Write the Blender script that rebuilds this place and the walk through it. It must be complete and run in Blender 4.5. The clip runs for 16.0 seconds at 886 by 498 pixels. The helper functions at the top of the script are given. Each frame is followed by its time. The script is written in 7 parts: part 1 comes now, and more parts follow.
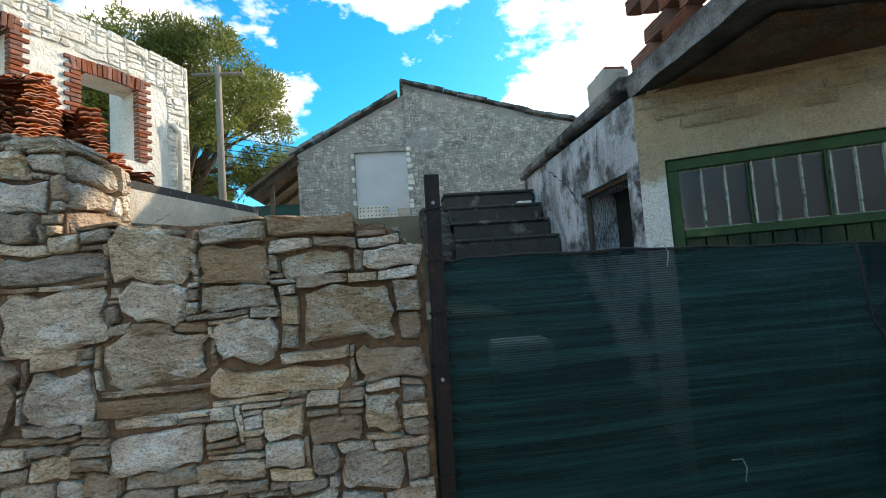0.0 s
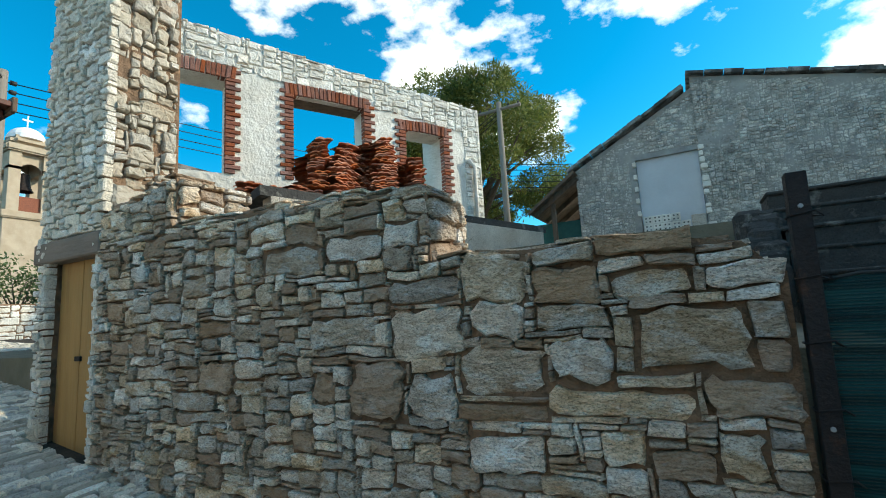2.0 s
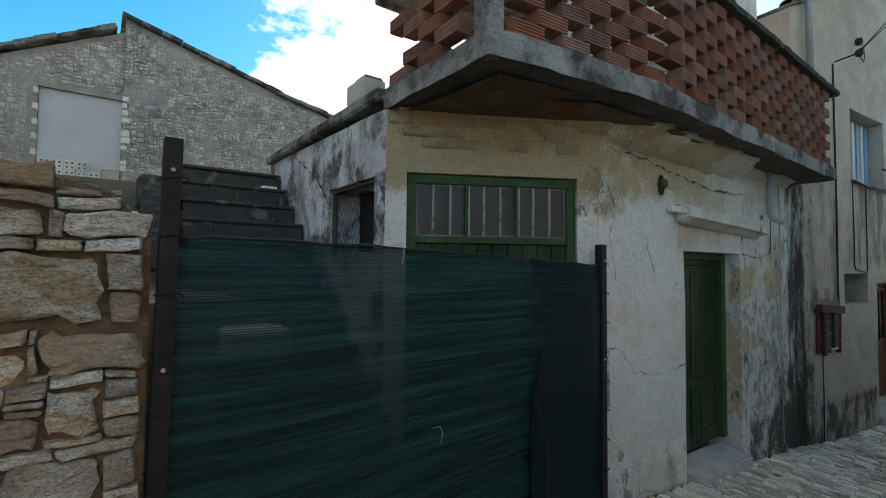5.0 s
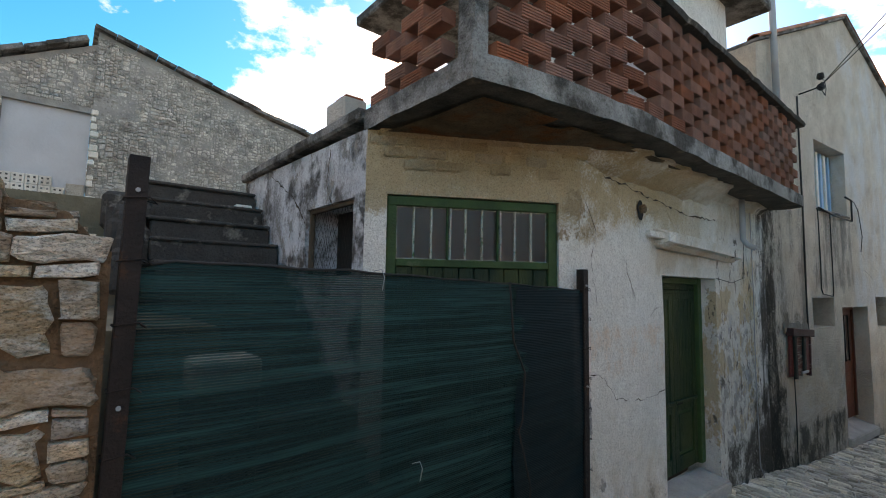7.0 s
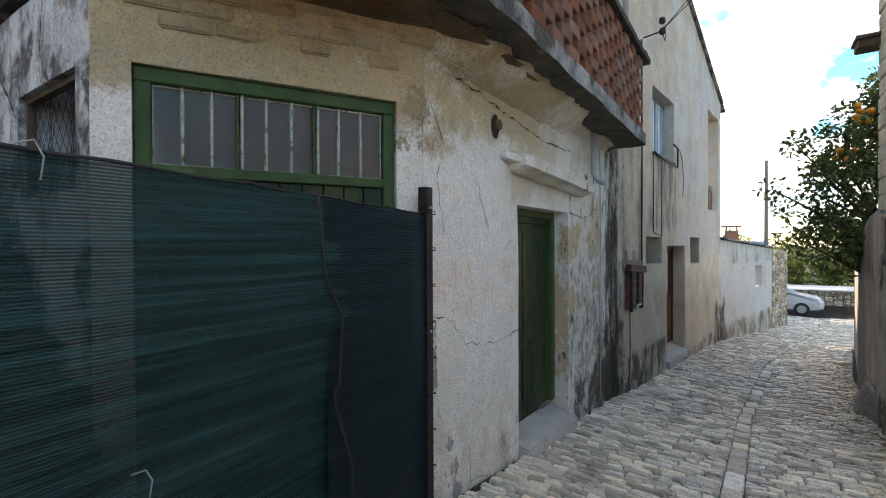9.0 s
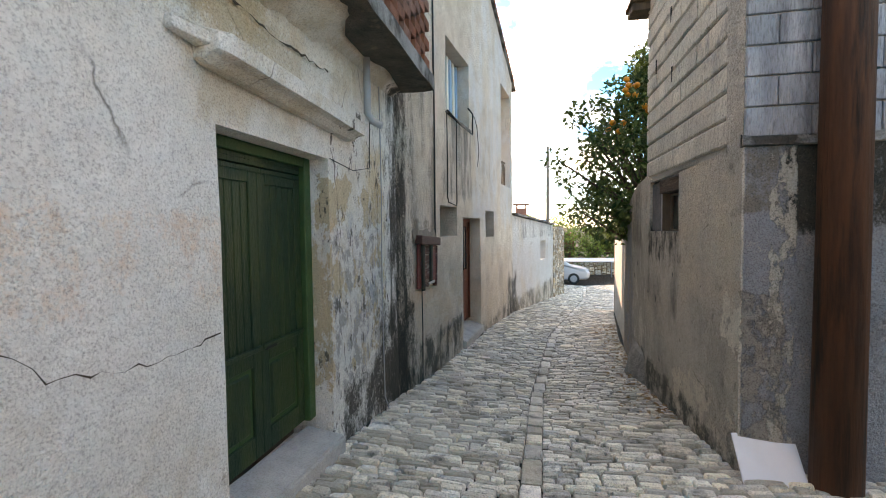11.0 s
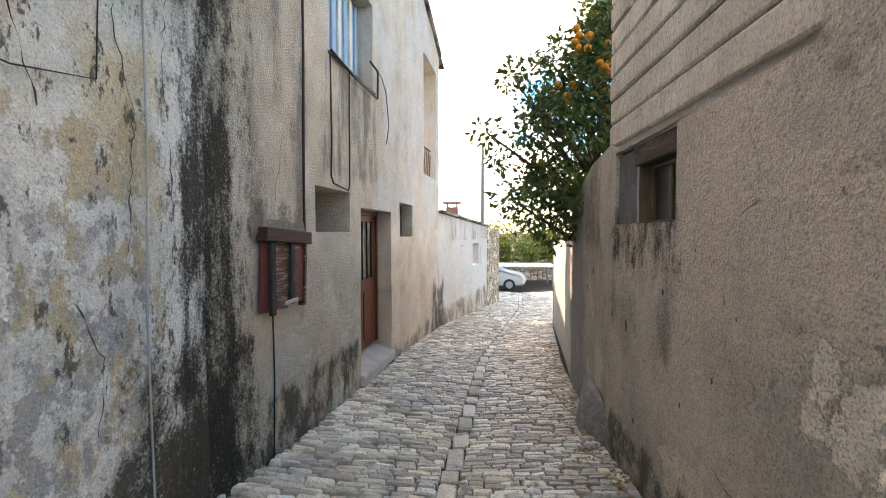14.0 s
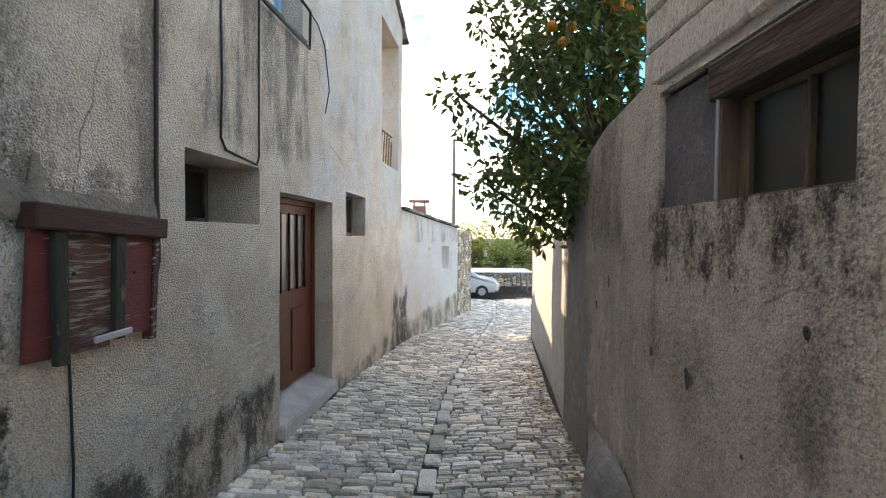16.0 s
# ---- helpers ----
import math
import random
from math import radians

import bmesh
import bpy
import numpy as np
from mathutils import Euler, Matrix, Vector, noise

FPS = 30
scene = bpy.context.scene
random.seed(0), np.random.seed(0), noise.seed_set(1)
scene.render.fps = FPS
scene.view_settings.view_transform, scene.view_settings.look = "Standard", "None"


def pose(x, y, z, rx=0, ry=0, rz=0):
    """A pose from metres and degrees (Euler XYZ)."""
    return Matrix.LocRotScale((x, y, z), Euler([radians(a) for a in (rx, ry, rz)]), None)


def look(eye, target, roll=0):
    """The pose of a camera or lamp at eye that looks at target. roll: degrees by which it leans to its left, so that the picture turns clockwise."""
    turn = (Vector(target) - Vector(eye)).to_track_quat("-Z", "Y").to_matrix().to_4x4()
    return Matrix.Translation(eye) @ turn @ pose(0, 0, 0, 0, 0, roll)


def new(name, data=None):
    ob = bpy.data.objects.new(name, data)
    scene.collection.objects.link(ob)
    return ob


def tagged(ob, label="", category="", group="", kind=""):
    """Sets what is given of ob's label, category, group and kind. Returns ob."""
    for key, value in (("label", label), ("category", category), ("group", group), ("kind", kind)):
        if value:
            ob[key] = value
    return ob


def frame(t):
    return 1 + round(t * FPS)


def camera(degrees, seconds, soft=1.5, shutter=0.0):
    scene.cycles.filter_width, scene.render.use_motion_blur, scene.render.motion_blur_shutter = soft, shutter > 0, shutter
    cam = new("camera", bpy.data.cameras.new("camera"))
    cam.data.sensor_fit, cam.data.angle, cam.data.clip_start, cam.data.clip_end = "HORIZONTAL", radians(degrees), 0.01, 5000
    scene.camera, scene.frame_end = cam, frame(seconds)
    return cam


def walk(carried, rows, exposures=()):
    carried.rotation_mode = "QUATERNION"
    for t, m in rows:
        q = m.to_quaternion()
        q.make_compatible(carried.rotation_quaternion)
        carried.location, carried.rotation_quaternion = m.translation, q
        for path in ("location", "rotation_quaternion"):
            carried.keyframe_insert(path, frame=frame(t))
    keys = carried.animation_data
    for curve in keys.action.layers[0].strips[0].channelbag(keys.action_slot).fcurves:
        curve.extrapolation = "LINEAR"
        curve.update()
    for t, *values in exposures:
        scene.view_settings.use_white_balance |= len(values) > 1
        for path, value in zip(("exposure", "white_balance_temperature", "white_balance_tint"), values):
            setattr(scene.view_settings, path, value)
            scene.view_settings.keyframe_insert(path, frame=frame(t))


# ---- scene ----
cam = camera(87.4, 16.0, 1.0)
METRES, EYE, TILT, LEAN, TURN = 6.84, 1.8, 0.0, 0.0, -4.9
ROWS = [
    (0.0, 0.0, 0.0, 0.0, 0.29, 4.09, 4.06),
    (0.5, -0.0082, -0.002, 0.0031, 13.56, 6.82, 4.73),
    (1.0, -0.022, -0.0052, 0.0057, 27.52, 9.1, 3.94),
    (1.5, -0.0305, -0.0055, 0.0061, 34.27, 8.92, 3.89),
    (2.0, -0.0315, -0.0056, 0.0055, 33.15, 8.01, 3.21),
    (2.5, -0.0292, -0.0047, 0.0043, 27.17, 6.63, 2.55),
    (3.0, -0.0291, -0.0034, 0.0033, 12.39, 5.71, 1.61),
    (3.5, -0.0296, -0.0043, -0.0003, -0.82, 4.17, 1.75),
    (4.0, -0.0271, -0.0028, -0.0049, -17.76, 0.5, 0.22),
    (4.5, -0.0144, -0.0062, -0.0041, -29.8, 0.82, -0.22),
    (7.0, -0.0083, 0.0057, 0.0023, -34.75, 4.81, -0.93),
    (7.5, 0.0003, 0.0119, -0.0029, -40.78, 2.66, -1.63),
    (8.0, 0.0392, 0.0207, -0.0105, -45.08, 1.04, -0.88),
    (8.5, 0.0725, 0.0388, -0.0184, -46.82, 0.64, -0.39),
    (9.0, 0.1025, 0.07, -0.0251, -50.89, -0.47, 0.24),
    (9.5, 0.1529, 0.0828, -0.0326, -58.42, -1.75, 0.65),
    (10.0, 0.2103, 0.0952, -0.0403, -65.46, -2.36, 0.8),
    (12.5, 0.4908, 0.1064, -0.0674, -77.63, -2.68, 0.26),
    (13.0, 0.5441, 0.1012, -0.0702, -79.28, -2.67, 0.14),
    (13.5, 0.5918, 0.089, -0.0694, -80.45, -2.36, 0.01),
    (14.0, 0.639, 0.1039, -0.0726, -80.82, -2.23, -0.01),
    (14.5, 0.6906, 0.1099, -0.0801, -81.14, -2.16, -0.16),
    (15.0, 0.7473, 0.1157, -0.0843, -81.97, -1.94, -0.28),
    (15.5, 0.8091, 0.1209, -0.0851, -82.94, -1.8, -0.31),
    (16.0, 0.8702, 0.1124, -0.0867, -84.2, -1.62, -0.43),
]
walk(cam, [(t, pose(0, 0, EYE, TILT, LEAN, TURN) @ pose(METRES * x, METRES * y, METRES * z, 90 + pitch, roll, yaw)) for t, x, y, z, yaw, pitch, roll in ROWS],
     exposures=[(0.0, 0.82, 8000, 12), (0.7, 0.85, 7700, 9), (1.5, 0.38, 6900, 2), (2.3, 0.38, 7000, 3), (3.0, 0.28, 6950, 3), (4.0, 0.4, 8200, 12), (7.0, 0.76, 9600, 28), (9.0, 1.22, 9700, 29), (10.0, 1.52, 10000, 30), (12.5, 1.66, 10900, 34), (14.0, 1.92, 11100, 36), (16.0, 1.70, 10000, 32)])
# ---------------------------------------------------------------- world, sun, exposure
SUN_AZ, SUN_EL = 35.0, 27.0   # degrees: from +x towards +y, above the horizon
world = bpy.data.worlds.new("sky")
scene.world = world
world.use_nodes = True
wn, wl = world.node_tree.nodes, world.node_tree.links
wn.clear()
w_out = wn.new("ShaderNodeOutputWorld")
w_bg = wn.new("ShaderNodeBackground")
w_sky = wn.new("ShaderNodeTexSky")
w_sky.sky_type = "NISHITA"
w_sky.sun_disc = False
w_sky.sun_elevation = radians(SUN_EL)
w_sky.sun_rotation = radians(90 - SUN_AZ)
w_sky.altitude, w_sky.dust_density, w_sky.ozone_density = 900, 0.8, 6.0
w_co = wn.new("ShaderNodeTexCoord")
w_map = wn.new("ShaderNodeMapping")
w_map.inputs["Scale"].default_value = (1.0, 1.0, 1.7)
w_map.inputs["Location"].default_value = (0.35, 0.1, 0.0)
w_noise = wn.new("ShaderNodeTexNoise")
w_noise.inputs["Scale"].default_value = 2.6
w_noise.inputs["Detail"].default_value = 9
w_noise.inputs["Roughness"].default_value = 0.58
w_ramp = wn.new("ShaderNodeValToRGB")
w_ramp.color_ramp.elements[0].position, w_ramp.color_ramp.elements[1].position = 0.525, 0.64
w_mix = wn.new("ShaderNodeMixRGB")
w_mix.inputs["Color2"].default_value = (17.5, 17.2, 16.6, 1)
wl.new(w_co.outputs["Generated"], w_map.inputs["Vector"])
wl.new(w_map.outputs["Vector"], w_noise.inputs["Vector"])
wl.new(w_noise.outputs["Fac"], w_ramp.inputs["Fac"])
wl.new(w_ramp.outputs["Color"], w_mix.inputs["Fac"])
w_hue = wn.new("ShaderNodeHueSaturation")
w_hue.inputs["Saturation"].default_value, w_hue.inputs["Hue"].default_value = 1.30, 0.480
w_hue.inputs["Value"].default_value = 1.6
wl.new(w_sky.outputs["Color"], w_hue.inputs["Color"])
wl.new(w_hue.outputs["Color"], w_mix.inputs["Color1"])
wl.new(w_mix.outputs["Color"], w_bg.inputs["Color"])
wl.new(w_bg.outputs["Background"], w_out.inputs["Surface"])
w_bg.inputs["Strength"].default_value = 0.13

sun = new("sun", bpy.data.lights.new("sun", "SUN"))
sun.data.energy, sun.data.angle, sun.data.color = 3.5, radians(0.6), (1.0, 0.93, 0.82)
sun.matrix_world = look((math.cos(radians(SUN_AZ)) * math.cos(radians(SUN_EL)) * 50,
                         math.sin(radians(SUN_AZ)) * math.cos(radians(SUN_EL)) * 50,
                         math.sin(radians(SUN_EL)) * 50), (0, 0, 0))

# ---------------------------------------------------------------- materials
MATS = {}


def material(name, c1, c2, scale=3.0, rough=0.85, bump=0.3, bump_scale=40.0, metal=0.0, c3=None, stain_scale=0.8,
             stain=(0.55, 0.7), stretch=(1, 1, 1), per_piece=0.0, per_island=False, spec=0.3, lumps=0.0, fine=0.0, marks=(), odd=None, pebble=0.0, cracks=0.0):
    """Two-tone grain (c1, c2), broad stains (c3), fine relief, and a variation from piece to piece."""
    if name in MATS:
        return MATS[name]
    m = bpy.data.materials.new(name)
    m.use_nodes = True
    n, l = m.node_tree.nodes, m.node_tree.links
    b = n["Principled BSDF"]
    b.inputs["Roughness"].default_value, b.inputs["Metallic"].default_value = rough, metal
    b.inputs["Specular IOR Level"].default_value = spec
    co = n.new("ShaderNodeTexCoord")
    geo = n.new("ShaderNodeNewGeometry")
    mp = n.new("ShaderNodeMapping")
    mp.inputs["Scale"].default_value = stretch
    l.new(geo.outputs["Position"], mp.inputs["Vector"])
    def noise_tex(s, detail=6, r=0.6):
        t = n.new("ShaderNodeTexNoise")
        t.inputs["Scale"].default_value, t.inputs["Detail"].default_value, t.inputs["Roughness"].default_value = s, detail, r
        l.new(mp.outputs["Vector"], t.inputs["Vector"])
        return t.outputs["Fac"]
    def ramp(fac, p0, p1):
        r = n.new("ShaderNodeValToRGB")
        r.color_ramp.elements[0].position, r.color_ramp.elements[1].position = p0, p1
        l.new(fac, r.inputs["Fac"])
        return r.outputs["Color"]
    def mix(fac, a, c, mode="MIX"):
        x = n.new("ShaderNodeMixRGB")
        x.blend_type = mode
        for s, v in (("Fac", fac), ("Color1", a), ("Color2", c)):
            if isinstance(v, (tuple, float, int)):
                x.inputs[s].default_value = (*v, 1) if isinstance(v, tuple) else v
            else:
                l.new(v, x.inputs[s])
        return x.outputs["Color"]
    col = mix(ramp(noise_tex(scale), 0.35, 0.68), c1, c2)
    if c3:
        col = mix(ramp(noise_tex(stain_scale, 8, 0.65), *stain), col, c3)
    sep = n.new("ShaderNodeSeparateXYZ")
    l.new(geo.outputs["Position"], sep.inputs["Vector"])
    def calc(op, a, c=None, clamp=False):
        x = n.new("ShaderNodeMath")
        x.operation, x.use_clamp = op, clamp
        for i, v in enumerate((a, c)):
            if isinstance(v, (int, float)):
                x.inputs[i].default_value = v
            elif v is not None:
                l.new(v, x.inputs[i])
        return x.outputs[0]
    grit = noise_tex(48, 5, 0.75) if marks else None
    sunk = None
    for axis, lo, hi, z0, z1, soft, colour, strength, grain, cover, depth, zs in marks:
        # a worn, peeled, stained or painted-shade patch with a ragged rim, from lo to hi along the axis and z0 to z1;
        # cover: how closed, depth: how far sunk
        p = sep.outputs[axis]
        inside = calc("MINIMUM", calc("MINIMUM", calc("SUBTRACT", p, lo), calc("SUBTRACT", hi, p)),
                      calc("MINIMUM", calc("SUBTRACT", sep.outputs["Z"], z0), calc("SUBTRACT", z1, sep.outputs["Z"])))
        v = calc("MINIMUM", calc("MULTIPLY", inside, 1.0 / soft), cover)
        t = n.new("ShaderNodeTexNoise")
        t.inputs["Scale"].default_value, t.inputs["Detail"].default_value, t.inputs["Roughness"].default_value = grain, 12, 0.7
        ms = n.new("ShaderNodeMapping")
        ms.inputs["Scale"].default_value, ms.inputs["Location"].default_value = (1, 1, zs), (grain * 1.7 + z0, lo, z1)
        l.new(geo.outputs["Position"], ms.inputs["Vector"])
        l.new(ms.outputs["Vector"], t.inputs["Vector"])
        v = calc("ADD", v, calc("MULTIPLY", calc("SUBTRACT", t.outputs["Fac"], 0.5), 3.0))
        v = calc("ADD", v, calc("MULTIPLY", calc("SUBTRACT", grit, 0.5), 0.5 if depth else 1.2))
        f = calc("MULTIPLY", calc("SUBTRACT", v, 0.1), 9.0 if depth else 2.1, True)
        if not depth:
            f = calc("MULTIPLY", f, calc("SUBTRACT", calc("MULTIPLY", grit, 2.6), 0.12, True))
        if depth:
            d = calc("MULTIPLY", f, -depth)
            sunk = d if sunk is None else calc("ADD", sunk, d)
        col = mix(calc("MULTIPLY", f, strength), col, colour)
    if cracks:
        # hairline cracks, broken off here and there
        wob = n.new("ShaderNodeMixRGB")
        wob.inputs["Fac"].default_value = 0.12
        wt = n.new("ShaderNodeTexNoise")
        wt.inputs["Scale"].default_value, wt.inputs["Detail"].default_value = 4.0, 6
        l.new(geo.outputs["Position"], wt.inputs["Vector"])
        l.new(geo.outputs["Position"], wob.inputs["Color1"])
        l.new(wt.outputs["Color"], wob.inputs["Color2"])
        vo = n.new("ShaderNodeTexVoronoi")
        vo.feature = "DISTANCE_TO_EDGE"
        vo.inputs["Scale"].default_value = cracks
        l.new(wob.outputs["Color"], vo.inputs["Vector"])
        thin = calc("SUBTRACT", 1.0, calc("MULTIPLY", vo.outputs["Distance"], 130.0 / cracks, True), True)
        f = calc("MULTIPLY", thin, calc("MULTIPLY", calc("SUBTRACT", noise_tex(1.3, 3), 0.55), 9.0, True))
        col = mix(calc("MULTIPLY", f, 0.75), col, (0.12, 0.09, 0.065))
        d = calc("MULTIPLY", f, -0.25)
        sunk = d if sunk is None else calc("ADD", sunk, d)
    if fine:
        # Mottled grain, darkened in place of shade that the relief barely shows.
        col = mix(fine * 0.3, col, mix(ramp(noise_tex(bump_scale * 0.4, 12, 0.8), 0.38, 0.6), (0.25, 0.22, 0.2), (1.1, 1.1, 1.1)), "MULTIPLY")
        # sandy pits: dark specks in the colour stand for their shade
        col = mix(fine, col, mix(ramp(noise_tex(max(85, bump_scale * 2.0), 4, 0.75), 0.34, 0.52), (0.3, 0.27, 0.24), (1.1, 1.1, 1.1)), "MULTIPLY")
    if per_piece:
        src = geo.outputs["Random Per Island"] if per_island else n.new("ShaderNodeObjectInfo").outputs["Random"]
        hs = n.new("ShaderNodeHueSaturation")
        mr = n.new("ShaderNodeMapRange")
        mr.inputs["To Min"].default_value, mr.inputs["To Max"].default_value = 1 - per_piece, 1 + per_piece
        l.new(src, mr.inputs["Value"])
        l.new(mr.outputs["Result"], hs.inputs["Value"])
        mh = n.new("ShaderNodeMath")
        mh.operation = "FRACT"
        mm = n.new("ShaderNodeMath")
        mm.operation, mm.inputs[1].default_value = "MULTIPLY", 7.31
        l.new(src, mm.inputs[0])
        l.new(mm.outputs[0], mh.inputs[0])
        ms = n.new("ShaderNodeMapRange")
        ms.inputs["To Min"].default_value, ms.inputs["To Max"].default_value = 1 - per_piece, 1 + per_piece * 0.7
        l.new(mh.outputs[0], ms.inputs["Value"])
        l.new(ms.outputs["Result"], hs.inputs["Saturation"])
        l.new(col, hs.inputs["Color"])
        col = hs.outputs["Color"]
        if odd:
            # some pieces are of another colour
            pick = calc("GREATER_THAN", calc("FRACT", calc("MULTIPLY", src, 23.7)), 1 - odd[1])
            col = mix(calc("MULTIPLY", pick, 0.65), col, odd[0])
    l.new(col, b.inputs["Base Color"])
    if bump:
        bp = n.new("ShaderNodeBump")
        bp.inputs["Strength"].default_value, bp.inputs["Distance"].default_value = min(1.0, bump * 1.3), 0.02 + 0.008 * lumps
        h = noise_tex(bump_scale, 5)
        if lumps:
            ad = n.new("ShaderNodeMath")
            ad.operation, ad.inputs[1].default_value = "MULTIPLY_ADD", lumps
            l.new(noise_tex(bump_scale / 6, 4), ad.inputs[0])
            l.new(h, ad.inputs[2])
            h = ad.outputs[0]
        if pebble:
            # roughcast: rounded grains thrown on the wall
            vo = n.new("ShaderNodeTexVoronoi")
            vo.feature, vo.inputs["Scale"].default_value = "SMOOTH_F1", 105.0
            l.new(geo.outputs["Position"], vo.inputs["Vector"])
            h = calc("ADD", h, calc("MULTIPLY", vo.outputs["Distance"], -pebble))
        if sunk is not None:
            h = calc("ADD", h, sunk)
        l.new(h, bp.inputs["Height"])
        l.new(bp.outputs["Normal"], b.inputs["Normal"])
    MATS[name] = m
    return m


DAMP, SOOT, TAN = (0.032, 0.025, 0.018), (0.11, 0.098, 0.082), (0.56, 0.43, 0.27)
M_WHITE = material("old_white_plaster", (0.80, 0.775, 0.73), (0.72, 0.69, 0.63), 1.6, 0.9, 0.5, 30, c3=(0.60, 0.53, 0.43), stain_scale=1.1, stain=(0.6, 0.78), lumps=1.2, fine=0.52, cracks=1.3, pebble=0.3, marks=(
    ('X', 1.4, 4.9, 2.36, 3.3, 0.4, (0.50, 0.38, 0.235), 0.95, 1.8, 0.55, 0, 0.8),
    # Tan band of the shop top, deepened to hold the shade under the balcony.
    ('X', 1.0, 3.1, 2.3, 3.4, 0.2, (0.45, 0.335, 0.21), 0.9, 2.0, 0.8, 0, 1.0),
    # Cream-tan around the door hood: shade below the cove, painted on the plaster.
    ('X', 4.2, 6.9, 1.95, 3.2, 0.5, (0.56, 0.47, 0.35), 0.8, 2.2, 0.3, 0, 0.5),
    ('X', 1.4, 3.6, 2.62, 3.3, 0.25, (0.40, 0.28, 0.16), 0.85, 2.5, 0.4, 0, 1.0),
    ('X', 2.8, 3.45, 2.2, 2.75, 0.3, (0.46, 0.33, 0.20), 0.85, 4.0, 0.3, 0, 1.0),
    ('X', 2.86, 3.2, 2.2, 2.6, 0.2, (0.36, 0.26, 0.16), 0.9, 6.0, 0.1, 0.7, 0.8),
    ('X', 3.02, 4.35, 1.08, 1.52, 0.2, (0.72, 0.47, 0.31), 0.6, 3.5, 0.2, 0, 0.8),
    ('X', 2.97, 3.16, 0.72, 1.15, 0.08, (0.27, 0.27, 0.27), 0.95, 5.0, 0.35, 0.8, 0.8),
    ('X', 2.97, 3.4, -0.3, 0.35, 0.2, (0.30, 0.29, 0.28), 0.95, 4.0, 0.15, 0.6, 0.8),
    ('X', 2.95, 4.4, -0.5, 0.55, 0.5, (0.60, 0.53, 0.43), 0.7, 3.0, 0.3, 0, 0.6),
    ('X', 4.0, 4.4, -0.5, 0.25, 0.3, (0.20, 0.17, 0.13), 0.8, 4.0, 0.3, 0, 0.6),
    ('X', 5.56, 6.95, -0.3, 2.1, 0.5, (0.66, 0.60, 0.50), 0.75, 2.2, 0.4, 0, 0.7),
    ('X', 5.55, 6.9, 0.2, 1.85, 0.3, TAN, 0.9, 4.2, 0.2, 0.5, 0.6),
    ('X', 6.3, 7.0, 1.35, 2.3, 0.3, (0.62, 0.45, 0.24), 0.6, 3.0, 0.3, 0, 0.6),
    ('X', 5.66, 6.8, 0.1, 1.45, 0.3, (0.39, 0.38, 0.365), 0.9, 5.0, 0.16, 0.4, 0.7),
    ('X', 5.9, 6.7, 0.6, 1.6, 0.4, (0.40, 0.46, 0.54), 0.7, 3.2, 0.05, 0, 0.35),
    ('X', 5.62, 6.8, -0.2, 1.45, 0.3, (0.76, 0.74, 0.69), 0.9, 8.5, 0.1, -0.4, 0.8),
    ('X', 5.6, 6.95, -0.2, 2.4, 0.3, (0.10, 0.085, 0.07), 0.88, 11.0, -0.14, 0.5, 0.45),
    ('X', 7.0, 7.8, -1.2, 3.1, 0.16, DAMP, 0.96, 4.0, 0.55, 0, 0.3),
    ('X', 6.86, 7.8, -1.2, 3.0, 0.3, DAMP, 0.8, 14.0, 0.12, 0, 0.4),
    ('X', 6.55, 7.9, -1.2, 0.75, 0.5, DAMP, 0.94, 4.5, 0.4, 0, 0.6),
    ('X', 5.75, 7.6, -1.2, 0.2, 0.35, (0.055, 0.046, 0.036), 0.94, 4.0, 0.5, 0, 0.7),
))
M_BLUEWHITE = material("blue_white_limewash", (0.74, 0.77, 0.80), (0.48, 0.50, 0.53), 2.2, 0.92, 0.6, 18, c3=(0.09, 0.088, 0.085), stain_scale=2.4, stain=(0.5, 0.6), lumps=1.5, fine=0.35, marks=(
    ('Y', 2.9, 5.7, 2.2, 3.2, 0.5, (0.17, 0.17, 0.17), 0.85, 3.0, 0.2, 0, 0.35),
    ('Y', 3.0, 5.6, 1.9, 3.0, 0.3, (0.30, 0.29, 0.27), 0.9, 4.0, -0.05, 0.5, 0.6),
))
